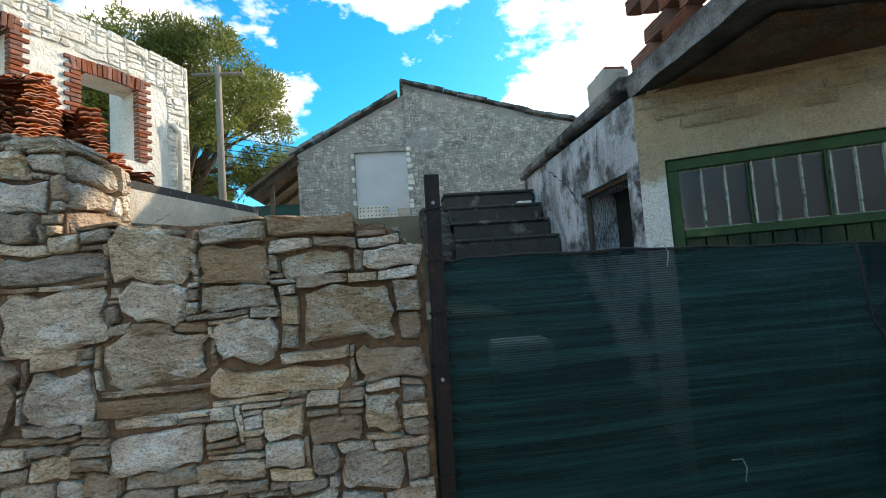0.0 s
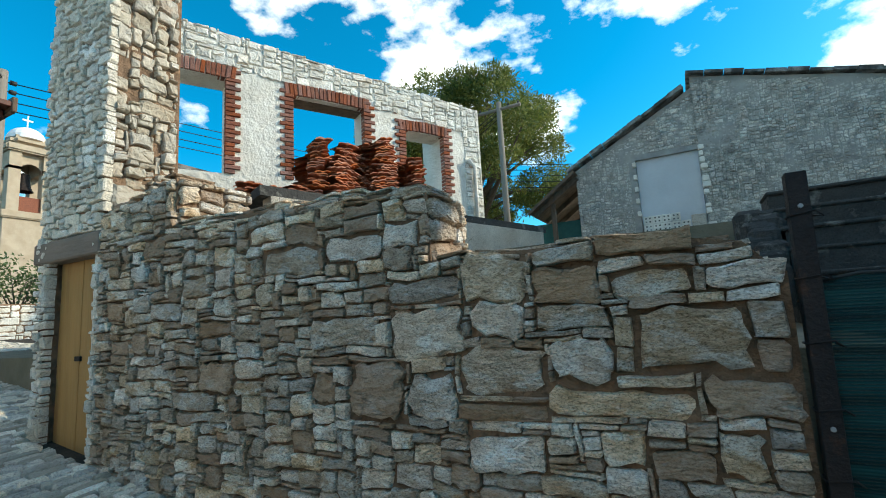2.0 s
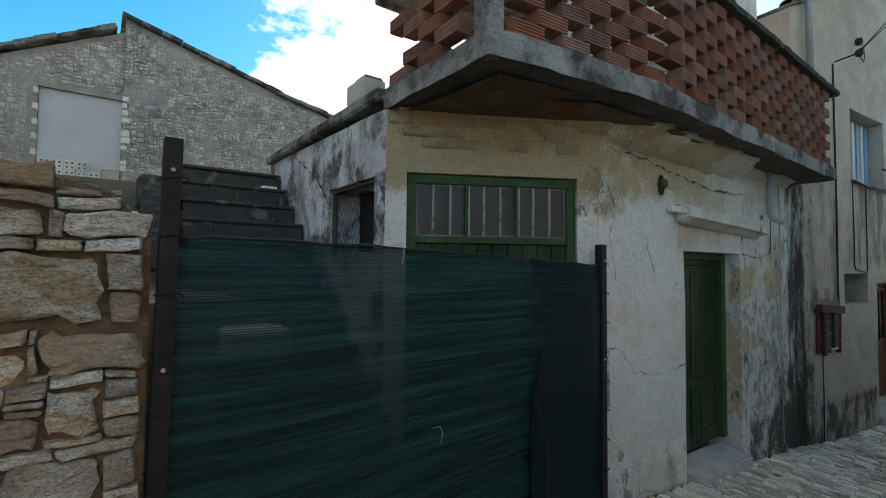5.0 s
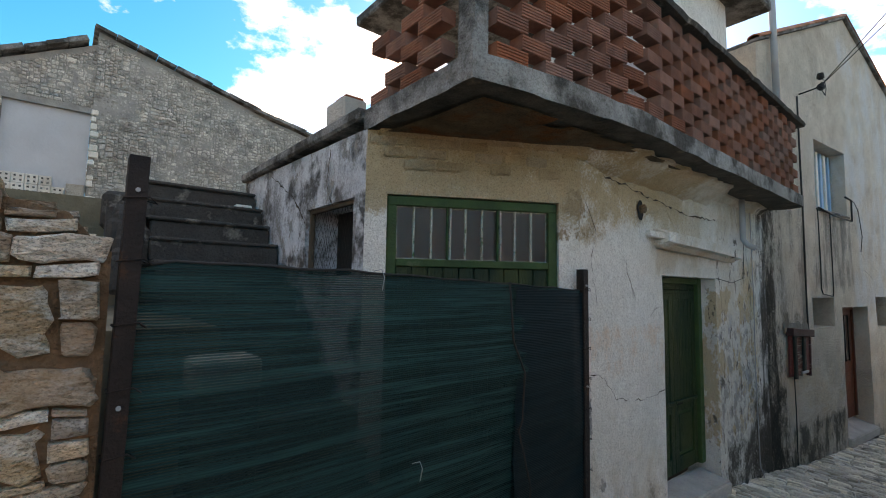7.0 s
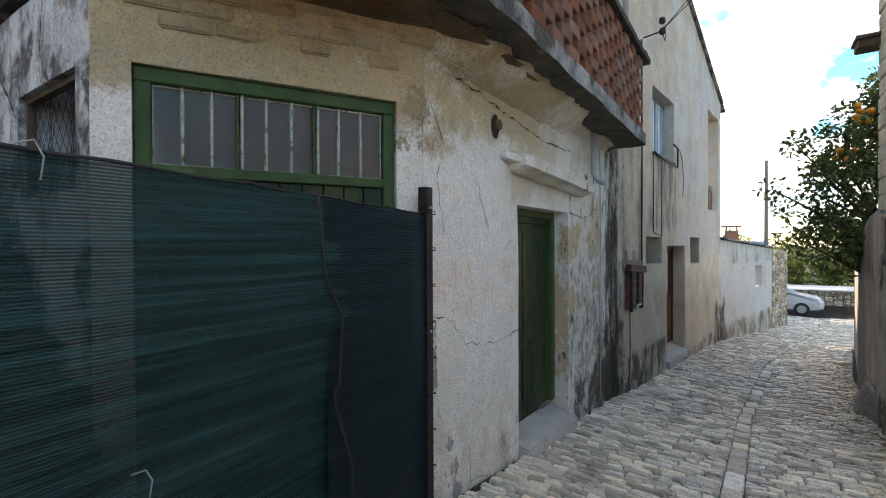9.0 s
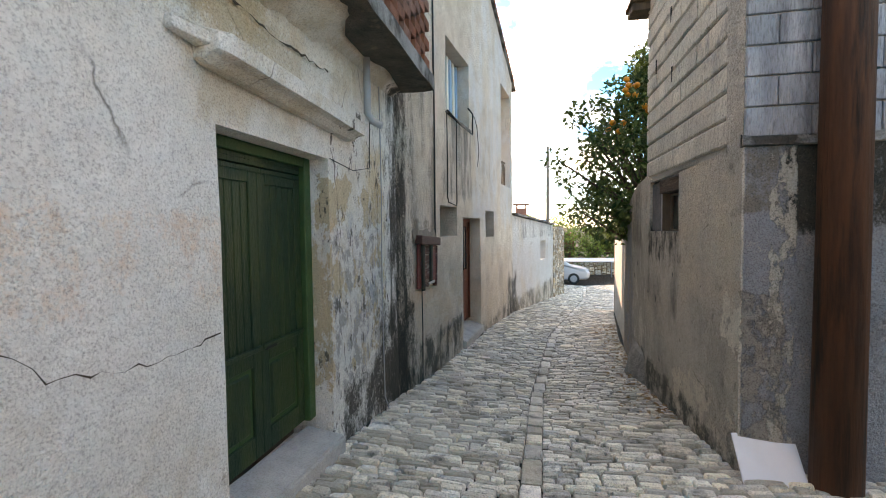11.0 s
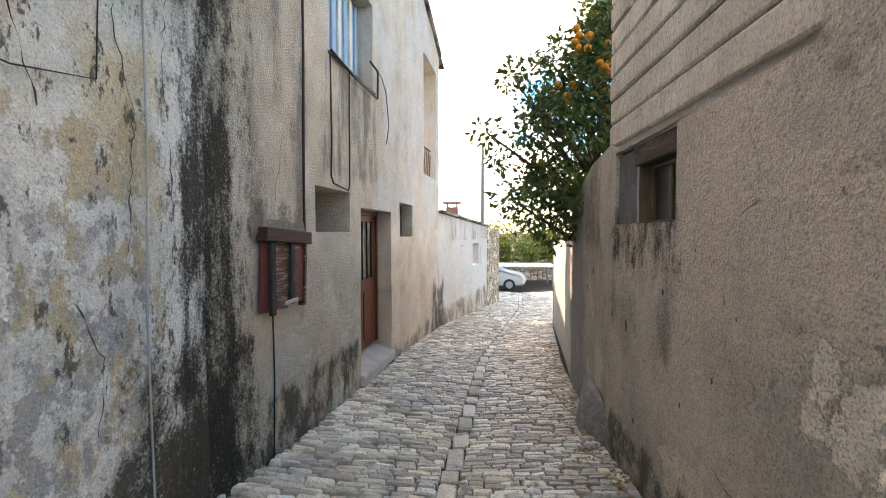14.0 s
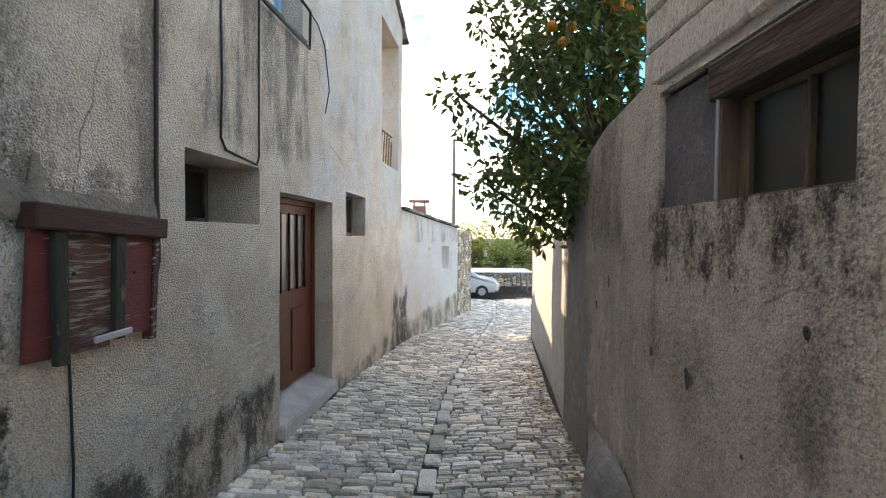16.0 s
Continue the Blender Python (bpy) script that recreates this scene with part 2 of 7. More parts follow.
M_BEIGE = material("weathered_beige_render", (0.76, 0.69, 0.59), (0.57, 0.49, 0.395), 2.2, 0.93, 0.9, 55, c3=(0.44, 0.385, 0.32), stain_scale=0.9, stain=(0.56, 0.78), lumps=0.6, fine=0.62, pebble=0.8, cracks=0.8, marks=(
    ('X', 10.7, 15.8, 1.3, 6.5, 1.0, (0.68, 0.715, 0.73), 0.8, 1.3, 0.35, 0, 0.6),
    ('X', 15.7, 22, -0.9, 2.0, 0.5, (0.74, 0.745, 0.74), 0.85, 1.5, 0.6, 0, 0.6),
    ('X', 7.9, 10.2, -0.6, 0.75, 0.4, (0.66, 0.53, 0.38), 0.7, 2.0, 0.4, 0, 1.2),
    ('X', 8.3, 10.2, -0.2, 0.7, 0.2, (0.72, 0.66, 0.57), 0.75, 3.2, 0.0, -0.4, 2.5),
    ('X', 11.4, 15, -0.9, 0.9, 0.5, (0.70, 0.58, 0.42), 0.55, 1.6, 0.25, 0, 1.5),
    ('X', 7.65, 8.75, 1.35, 3.6, 0.4, (0.20, 0.18, 0.155), 0.8, 2.6, 0.2, 0, 0.35),
    ('X', 7.8, 8.7, 1.2, 1.55, 0.12, (0.23, 0.19, 0.14), 0.85, 4.0, 0.25, 0, 0.8),
    ('X', 9.1, 10.95, 1.9, 3.2, 0.45, (0.17, 0.165, 0.155), 0.85, 3.6, 0.22, 0, 0.2),
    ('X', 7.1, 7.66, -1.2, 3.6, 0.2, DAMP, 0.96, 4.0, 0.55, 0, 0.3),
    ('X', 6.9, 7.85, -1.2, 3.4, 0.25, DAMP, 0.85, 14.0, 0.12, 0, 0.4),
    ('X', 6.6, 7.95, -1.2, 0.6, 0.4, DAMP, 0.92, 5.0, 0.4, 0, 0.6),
    ('X', 7.6, 10.15, -1.2, -0.02, 0.3, (0.075, 0.066, 0.054), 0.92, 3.6, 0.35, 0, 0.6),
    ('X', 11.6, 22, -2.2, -0.62, 0.3, (0.14, 0.125, 0.105), 0.85, 2.4, 0.3, 0, 0.6),
    ('X', 14.8, 16.3, -1.6, 0.1, 0.45, (0.075, 0.066, 0.056), 0.9, 3.0, 0.5, 0, 0.6),
    ('X', 15.8, 22, 1.05, 1.8, 0.2, SOOT, 0.7, 4.0, 0.1, 0, 0.3),
))
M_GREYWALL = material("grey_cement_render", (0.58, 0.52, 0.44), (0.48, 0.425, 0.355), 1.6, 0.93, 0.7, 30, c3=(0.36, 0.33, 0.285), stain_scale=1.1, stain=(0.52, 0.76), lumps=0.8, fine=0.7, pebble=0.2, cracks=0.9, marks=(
    ('X', 5.87, 7.3, 0.7, 2.1, 0.4, (0.66, 0.56, 0.43), 0.65, 1.4, 0.4, 0, 0.7),
    ('X', 6.0, 8.7, -0.8, 0.85, 0.6, (0.31, 0.285, 0.25), 0.65, 1.6, 0.2, 0, 0.7),
    ('X', 8.3, 11, -1.0, 1.9, 0.4, (0.28, 0.26, 0.23), 0.7, 1.8, 0.25, 0, 0.4),
    ('X', 7.2, 8.5, 0.55, 1.35, 0.4, (0.16, 0.145, 0.125), 0.8, 2.6, 0.15, 0, 0.35),
    ('X', 7.2, 8.5, 1.0, 1.5, 0.22, (0.05, 0.043, 0.034), 0.95, 7.0, 0.3, 0, 0.45),
    ('X', 5.8, 6.24, 0.5, 0.9, 0.2, (0.74, 0.67, 0.56), 0.95, 5.0, 0.5, 0.5, 1.0),
    ('X', 5.95, 7.45, -0.42, 0.06, 0.22, (0.68, 0.60, 0.49), 0.95, 4.0, 0.35, 0.5, 1.2),
    ('X', 8.6, 9.6, -0.2, 0.6, 0.15, (0.60, 0.55, 0.47), 0.9, 3.5, 0.0, 0.5, 0.5),
    ('X', 5.87, 11, -1.4, -0.22, 0.2, (0.095, 0.085, 0.07), 0.95, 4.0, 0.4, 0, 0.8),
    ('X', 5.87, 8.7, -0.4, 1.9, 0.3, (0.08, 0.07, 0.058), 0.85, 13.0, -0.34, 0.6, 0.6),
    ('X', 8.9, 11, 1.1, 2.2, 0.4, (0.13, 0.12, 0.105), 0.85, 2.4, 0.3, 0, 0.3),
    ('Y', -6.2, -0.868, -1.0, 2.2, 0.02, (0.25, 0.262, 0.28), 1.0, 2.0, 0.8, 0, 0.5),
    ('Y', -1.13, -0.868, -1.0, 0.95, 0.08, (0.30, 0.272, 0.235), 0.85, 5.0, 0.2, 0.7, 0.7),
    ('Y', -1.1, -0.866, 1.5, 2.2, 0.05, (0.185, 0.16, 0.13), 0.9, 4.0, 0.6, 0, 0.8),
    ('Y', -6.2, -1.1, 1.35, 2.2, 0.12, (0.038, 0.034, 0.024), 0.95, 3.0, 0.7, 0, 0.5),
    ('Y', -1.2, -1.04, -0.8, 2.1, 0.05, (0.46, 0.43, 0.37), 0.9, 9.0, 0.12, -0.8, 0.6),
))
M_BLOCK = material("bare_concrete_block", (0.58, 0.55, 0.50), (0.46, 0.43, 0.39), 2.5, 0.95, 1.0, 45, c3=(0.24, 0.225, 0.21), lumps=0.6)
M_GABLE = material("grey_pitted_gable_render", (0.38, 0.37, 0.34), (0.25, 0.24, 0.225), 3.0, 0.95, 1.0, 9, c3=(0.13, 0.125, 0.12), stain_scale=0.7, lumps=1.0)
M_LIME = material("whitewashed_rubble", (0.80, 0.77, 0.70), (0.62, 0.57, 0.49), 2.0, 0.92, 0.8, 14, c3=(0.40, 0.34, 0.27), stain_scale=1.6, stain=(0.6, 0.75), lumps=1.2)
M_STONE = material("grey_brown_fieldstone", (0.78, 0.635, 0.48), (0.50, 0.36, 0.24), 9, 0.9, 1.0, 28, c3=(0.80, 0.74, 0.65), stain_scale=6, stain=(0.5, 0.6), stretch=(1, 1, 1.9), fine=0.85, per_piece=0.34, odd=((0.33, 0.20, 0.115), 0.3), lumps=2.6)
M_STONE_JOINED = material("grey_brown_fieldstone_joined", (0.78, 0.635, 0.48), (0.50, 0.36, 0.24), 9, 0.9, 1.0, 28, c3=(0.80, 0.74, 0.65), stain_scale=6, stain=(0.5, 0.6), stretch=(1, 1, 1.9), fine=0.85, per_piece=0.34, odd=((0.33, 0.20, 0.115), 0.3), per_island=True, lumps=2.6)
M_LIME_STONE = material("whitewashed_rubble_stone", (0.82, 0.79, 0.72), (0.66, 0.61, 0.53), 5, 0.92, 0.8, 25, c3=(0.42, 0.35, 0.27), stain_scale=2.5, stain=(0.58, 0.72), per_piece=0.14, per_island=True, lumps=1.2)
M_GABLE_STONE = material("grey_pitted_render_lump", (0.66, 0.63, 0.57), (0.38, 0.36, 0.32), 6.0, 0.95, 1.0, 14, c3=(0.13, 0.125, 0.12), stain_scale=0.9, fine=0.9, per_piece=0.24, per_island=True, lumps=1.0)
M_CRACK = material("brown_crack", (0.075, 0.058, 0.042), (0.045, 0.035, 0.028), 9, 0.95, 0.0)
M_SILL = material("pale_worn_sill", (0.52, 0.50, 0.46), (0.40, 0.38, 0.35), 5, 0.85, 0.6, 30, fine=0.35)
M_MORTAR = material("brown_earth_mortar", (0.30, 0.185, 0.115), (0.15, 0.095, 0.06), 9, 0.97, 0.9, 40, lumps=1.0)
M_CONCRETE = material("weathered_concrete", (0.36, 0.36, 0.35), (0.22, 0.22, 0.215), 4, 0.92, 0.9, 28, c3=(0.07, 0.066, 0.06), stain_scale=2.6, stain=(0.43, 0.57), lumps=1.4, fine=0.6)
M_DARKCON = material("blackened_concrete_steps", (0.075, 0.072, 0.068), (0.04, 0.038, 0.036), 5, 0.93, 0.9, 25, fine=0.5, c3=(0.22, 0.21, 0.185), stain_scale=5.0, stain=(0.56, 0.68))
M_COBBLE = material("pale_cobble", (0.88, 0.80, 0.67), (0.73, 0.65, 0.53), 9, 0.5, 1.0, 40, fine=0.7, c3=(0.16, 0.145, 0.11), stain_scale=3.5, stain=(0.54, 0.68), per_piece=0.32, odd=((0.30, 0.26, 0.19), 0.26), spec=0.6)
M_COBBLE_JOINED = material("pale_cobble_joined", (0.88, 0.80, 0.67), (0.73, 0.65, 0.53), 9, 0.5, 1.0, 40, fine=0.7, c3=(0.16, 0.145, 0.11), stain_scale=3.5, stain=(0.54, 0.68), per_piece=0.32, odd=((0.30, 0.26, 0.19), 0.26), per_island=True, spec=0.6)
M_GROUND = material("earth_joint", (0.055, 0.046, 0.037), (0.03, 0.026, 0.022), 8, 0.95, 0.8, 30, lumps=1.0)
M_EARTH = material("dry_earth_yard", (0.22, 0.19, 0.14), (0.14, 0.13, 0.09), 2, 0.97, 0.8, 10, lumps=1.0)
M_BRICK = material("red_brick", (0.30, 0.105, 0.06), (0.20, 0.075, 0.05), 12, 0.9, 0.6, 50, per_piece=0.25)
M_HOLLOW = material("ribbed_hollow_clay_brick", (0.31, 0.125, 0.082), (0.20, 0.082, 0.058), 8, 0.88, 0.4, 40, c3=(0.16, 0.10, 0.085), stain_scale=3, stain=(0.6, 0.75), per_piece=0.22)
M_TILE = material("terracotta_roof_tile", (0.46, 0.17, 0.085), (0.34, 0.115, 0.06), 9, 0.85, 0.4, 30, per_piece=0.2)
M_GREEN = material("peeling_green_paint", (0.036, 0.060, 0.018), (0.019, 0.037, 0.012), 6, 0.5, 0.5, 60, fine=0.3, c3=(0.006, 0.028, 0.013), stain_scale=3.5, stain=(0.44, 0.56), stretch=(1, 1, 0.25))
M_DGREEN = material("dark_green_frame_paint", (0.036, 0.092, 0.03), (0.022, 0.056, 0.02), 6, 0.55, 0.35, 60, c3=(0.12, 0.14, 0.07), stain_scale=5, stain=(0.63, 0.75))
M_WOOD = material("orange_wood_board", (0.44, 0.245, 0.085), (0.34, 0.18, 0.06), 6, 0.7, 0.3, 30, c3=(0.25, 0.13, 0.05), stain_scale=3, stretch=(1, 1, 0.15))
M_BROWNDOOR = material("red_brown_door_paint", (0.13, 0.034, 0.018), (0.08, 0.024, 0.014), 6, 0.5, 0.2, 40, stretch=(1, 1, 0.15))
M_OLDWOOD = material("old_weathered_wood", (0.16, 0.115, 0.08), (0.09, 0.065, 0.048), 9, 0.85, 0.5, 40, stretch=(1, 1, 0.2))
M_SHUTTER = material("flaking_dark_red_paint", (0.10, 0.025, 0.025), (0.06, 0.02, 0.02), 8, 0.7, 0.5, 40, c3=(0.33, 0.27, 0.24), stain_scale=14, stain=(0.55, 0.62), stretch=(1, 1, 2.5))
M_BLACKIRON = material("rusty_black_iron", (0.035, 0.028, 0.026), (0.022, 0.018, 0.018), 10, 0.65, 0.4, 60, metal=0.4, c3=(0.10, 0.045, 0.025), stain_scale=7, stain=(0.6, 0.7))
# Near-black; on sheets behind openings it stands for unlit rooms.
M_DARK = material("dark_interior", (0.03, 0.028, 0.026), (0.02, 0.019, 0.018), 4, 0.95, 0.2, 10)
M_BLUE = material("pale_blue_paint", (0.25, 0.45, 0.62), (0.20, 0.38, 0.55), 4, 0.6, 0.2, 30)
M_PIPE = material("grey_plastic_pipe", (0.36, 0.37, 0.38), (0.30, 0.31, 0.32), 5, 0.5, 0.1, 30)
M_CABLE = material("black_cable", (0.02, 0.02, 0.02), (0.03, 0.03, 0.03), 5, 0.6, 0.0)
M_BARK = material("grey_brown_bark", (0.13, 0.10, 0.075), (0.08, 0.06, 0.045), 9, 0.95, 0.9, 25, stretch=(1, 1, 0.3), lumps=1.0)
M_POLE = material("grey_wooden_pole", (0.24, 0.205, 0.17), (0.17, 0.145, 0.12), 9, 0.9, 0.5, 25, stretch=(1, 1, 0.1))


def glass(name, tint=(0.75, 0.8, 0.8), rough=0.08):
    m = bpy.data.materials.new(name)
    m.use_nodes = True
    b = m.node_tree.nodes["Principled BSDF"]
    b.inputs["Base Color"].default_value = (*tint, 1)
    b.inputs["Transmission Weight"].default_value = 1.0
    b.inputs["Roughness"].default_value, b.inputs["IOR"].default_value = rough, 1.45
    return m


M_GLASS = glass("dusty_window_glass", (0.42, 0.42, 0.40), 0.35)


def netting(name, c1, c2, lines, open_share):
    """Knitted shade cloth: fine horizontal yarns with open slots between them."""
    m = bpy.data.materials.new(name)
    m.use_nodes = True
    n, l = m.node_tree.nodes, m.node_tree.links
    b, out = n["Principled BSDF"], n["Material Output"]
    b.inputs["Roughness"].default_value = 0.55
    co = n.new("ShaderNodeTexCoord")
    uv = n.new("ShaderNodeMapping")
    uv.inputs["Scale"].default_value = (0.15, 0.15, 1.0)
    l.new(co.outputs["Object"], uv.inputs["Vector"])
    wv = n.new("ShaderNodeTexWave")
    wv.wave_type, wv.bands_direction = "BANDS", "Z"
    wv.inputs["Scale"].default_value, wv.inputs["Distortion"].default_value = lines, 1.2
    wv.inputs["Detail"].default_value, wv.inputs["Detail Scale"].default_value = 2, 2.0
    l.new(uv.outputs["Vector"], wv.inputs["Vector"])
    ns = n.new("ShaderNodeTexNoise")
    ns.inputs["Scale"].default_value, ns.inputs["Detail"].default_value = 2.2, 5
    l.new(uv.outputs["Vector"], ns.inputs["Vector"])
    mx = n.new("ShaderNodeMixRGB")
    mx.inputs["Color1"].default_value, mx.inputs["Color2"].default_value = (*c1, 1), (*c2, 1)
    st = n.new("ShaderNodeTexNoise")
    st.inputs["Scale"].default_value, st.inputs["Detail"].default_value, st.inputs["Roughness"].default_value = 14, 6, 0.75
    sm = n.new("ShaderNodeMapping")
    sm.inputs["Scale"].default_value, sm.inputs["Rotation"].default_value = (0.06, 0.06, 2.4), (0, 0.03, 0)
    l.new(co.outputs["Object"], sm.inputs["Vector"])
    l.new(sm.outputs["Vector"], st.inputs["Vector"])
    sr = n.new("ShaderNodeMapRange")
    sr.inputs["From Min"].default_value, sr.inputs["From Max"].default_value = 0.42, 0.75
    l.new(st.outputs["Fac"], sr.inputs["Value"])
    sx = n.new("ShaderNodeMath")
    sx.operation = "MULTIPLY_ADD"
    sx.inputs[1].default_value = 0.35
    l.new(wv.outputs["Fac"], sx.inputs[0])
    l.new(sr.outputs["Result"], sx.inputs[2])
    l.new(sx.outputs[0], mx.inputs["Fac"])
    l.new(mx.outputs["Color"], b.inputs["Base Color"])
    b.inputs["Specular IOR Level"].default_value = 0.12
    bp = n.new("ShaderNodeBump")
    bp.inputs["Strength"].default_value, bp.inputs["Distance"].default_value = 0.5, 0.004
    l.new(wv.outputs["Fac"], bp.inputs["Height"])
    l.new(bp.outputs["Normal"], b.inputs["Normal"])
    ga = n.new("ShaderNodeMath")
    ga.operation = "MULTIPLY"
    l.new(wv.outputs["Fac"], ga.inputs[0])
    l.new(ns.outputs["Fac"], ga.inputs[1])
    ra = n.new("ShaderNodeMapRange")
    ra.inputs["From Min"].default_value, ra.inputs["From Max"].default_value = 0.1, 0.6
    ra.inputs["To Min"].default_value, ra.inputs["To Max"].default_value = open_share * 0.4, open_share * 1.5
    l.new(ga.outputs[0], ra.inputs["Value"])
    tr = n.new("ShaderNodeBsdfTransparent")
    ms = n.new("ShaderNodeMixShader")
    l.new(ra.outputs["Result"], ms.inputs["Fac"])
    l.new(b.outputs["BSDF"], ms.inputs[1])
    l.new(tr.outputs["BSDF"], ms.inputs[2])
    l.new(ms.outputs["Shader"], out.inputs["Surface"])
    return m


M_NET = netting("dark_green_shade_cloth", (0.0018, 0.010, 0.0115), (0.014, 0.075, 0.074), 30, 0.12)
M_NET_DOUBLE = netting("doubled_shade_cloth", (0.0015, 0.008, 0.011), (0.006, 0.024, 0.031), 30, 0.02)


def leafy(name, c1, c2):
    """Thin leaves: two tones from clump to clump, and light that passes through."""
    m = bpy.data.materials.new(name)
    m.use_nodes = True
    n, l = m.node_tree.nodes, m.node_tree.links
    b, out = n["Principled BSDF"], n["Material Output"]
    geo = n.new("ShaderNodeNewGeometry")
    r = n.new("ShaderNodeMixRGB")
    r.inputs["Color1"].default_value, r.inputs["Color2"].default_value = (*c1, 1), (*c2, 1)
    l.new(geo.outputs["Random Per Island"], r.inputs["Fac"])
    l.new(r.outputs["Color"], b.inputs["Base Color"])
    b.inputs["Roughness"].default_value = 0.5
    t = n.new("ShaderNodeBsdfTranslucent")
    l.new(r.outputs["Color"], t.inputs["Color"])
    mx = n.new("ShaderNodeMixShader")
    mx.inputs["Fac"].default_value = 0.35
    l.new(b.outputs["BSDF"], mx.inputs[1])
    l.new(t.outputs["BSDF"], mx.inputs[2])
    l.new(mx.outputs["Shader"], out.inputs["Surface"])
    return m


M_LEAF = leafy("orange_tree_leaf", (0.036, 0.075, 0.02), (0.11, 0.165, 0.042))
M_PINE = leafy("pine_needles", (0.07, 0.11, 0.02), (0.24, 0.25, 0.05))
M_BUSH = leafy("hedge_leaf", (0.07, 0.14, 0.025), (0.17, 0.26, 0.05))


# ---------------------------------------------------------------- building helpers
def mesh_of(bm, name):
    me = bpy.data.meshes.new(name)
    bm.to_mesh(me)
    bm.free()
    return me


def part(name, bm, mat, parent, label=""):
    ob = new(name, mesh_of(bm, name) if isinstance(bm, bmesh.types.BMesh) else bm)
    if mat and not ob.data.materials:
        ob.data.materials.append(mat)
    ob.parent = parent
    if label:
        ob["label"] = label
    return ob


def thing(name, label, category, at=(0, 0, 0), turn=0.0, group="", kind="", bm=None, mat=None):
    ob = new(name, mesh_of(bm, name) if bm else None)
    if mat:
        ob.data.materials.append(mat)
    ob.matrix_world = pose(*at, 0, 0, turn)
    return tagged(ob, label, category, group, kind)


def add_box(bm, x0, x1, y0, y1, z0, z1, m=None):
    vs = [bm.verts.new((x, y, z)) for z in (z0, z1) for y in (y0, y1) for x in (x0, x1)]
    if m:
        for v in vs:
            v.co = m @ v.co
    for q in ((0, 2, 3, 1), (4, 5, 7, 6), (0, 1, 5, 4), (2, 6, 7, 3), (0, 4, 6, 2), (1, 3, 7, 5)):
        bm.faces.new([vs[i] for i in q])
    return vs


def box(x0, x1, y0, y1, z0, z1, bevel=0.0, m=None, seg=1):
    bm = bmesh.new()
    add_box(bm, x0, x1, y0, y1, z0, z1, m)
    if bevel:
        bmesh.ops.bevel(bm, geom=bm.edges[:], offset=bevel, segments=seg, affect="EDGES")
    return bm


def add_tube(bm, points, r, sides=8, taper=None):
    """A round bar along points; taper: the radius at its end."""
    rings = []
    pts = [Vector(p) for p in points]
    for i, p in enumerate(pts):
        d = (pts[min(i + 1, len(pts) - 1)] - pts[max(i - 1, 0)]).normalized()
        a = d.orthogonal().normalized()
        if rings and abs(d.dot(last)) < 0.999:
            a = (prev - d * prev.dot(d)).normalized()
        elif rings:
            a = (prev - d * prev.dot(d)).normalized()
        last, prev = d, a
        b = d.cross(a)
        rr = r if taper is None else r + (taper - r) * i / (len(pts) - 1)
        rings.append([bm.verts.new(p + rr * (math.cos(2 * math.pi * k / sides) * a + math.sin(2 * math.pi * k / sides) * b)) for k in range(sides)])
    for u, v in zip(rings, rings[1:]):
        for k in range(sides):
            bm.faces.new((u[k], u[(k + 1) % sides], v[(k + 1) % sides], v[k])).smooth = True
    bm.faces.new(rings[0][::-1])
    bm.faces.new(rings[-1])


def tube(points, r, sides=8, taper=None):
    bm = bmesh.new()
    add_tube(bm, points, r, sides, taper)
    return bm


def lerp(pts, u):
    if u <= pts[0][0]:
        return pts[0][1]
    for (a, p), (b, q) in zip(pts, pts[1:]):
        if u <= b:
            return p + (q - p) * (u - a) / (b - a)
    return pts[-1][1]


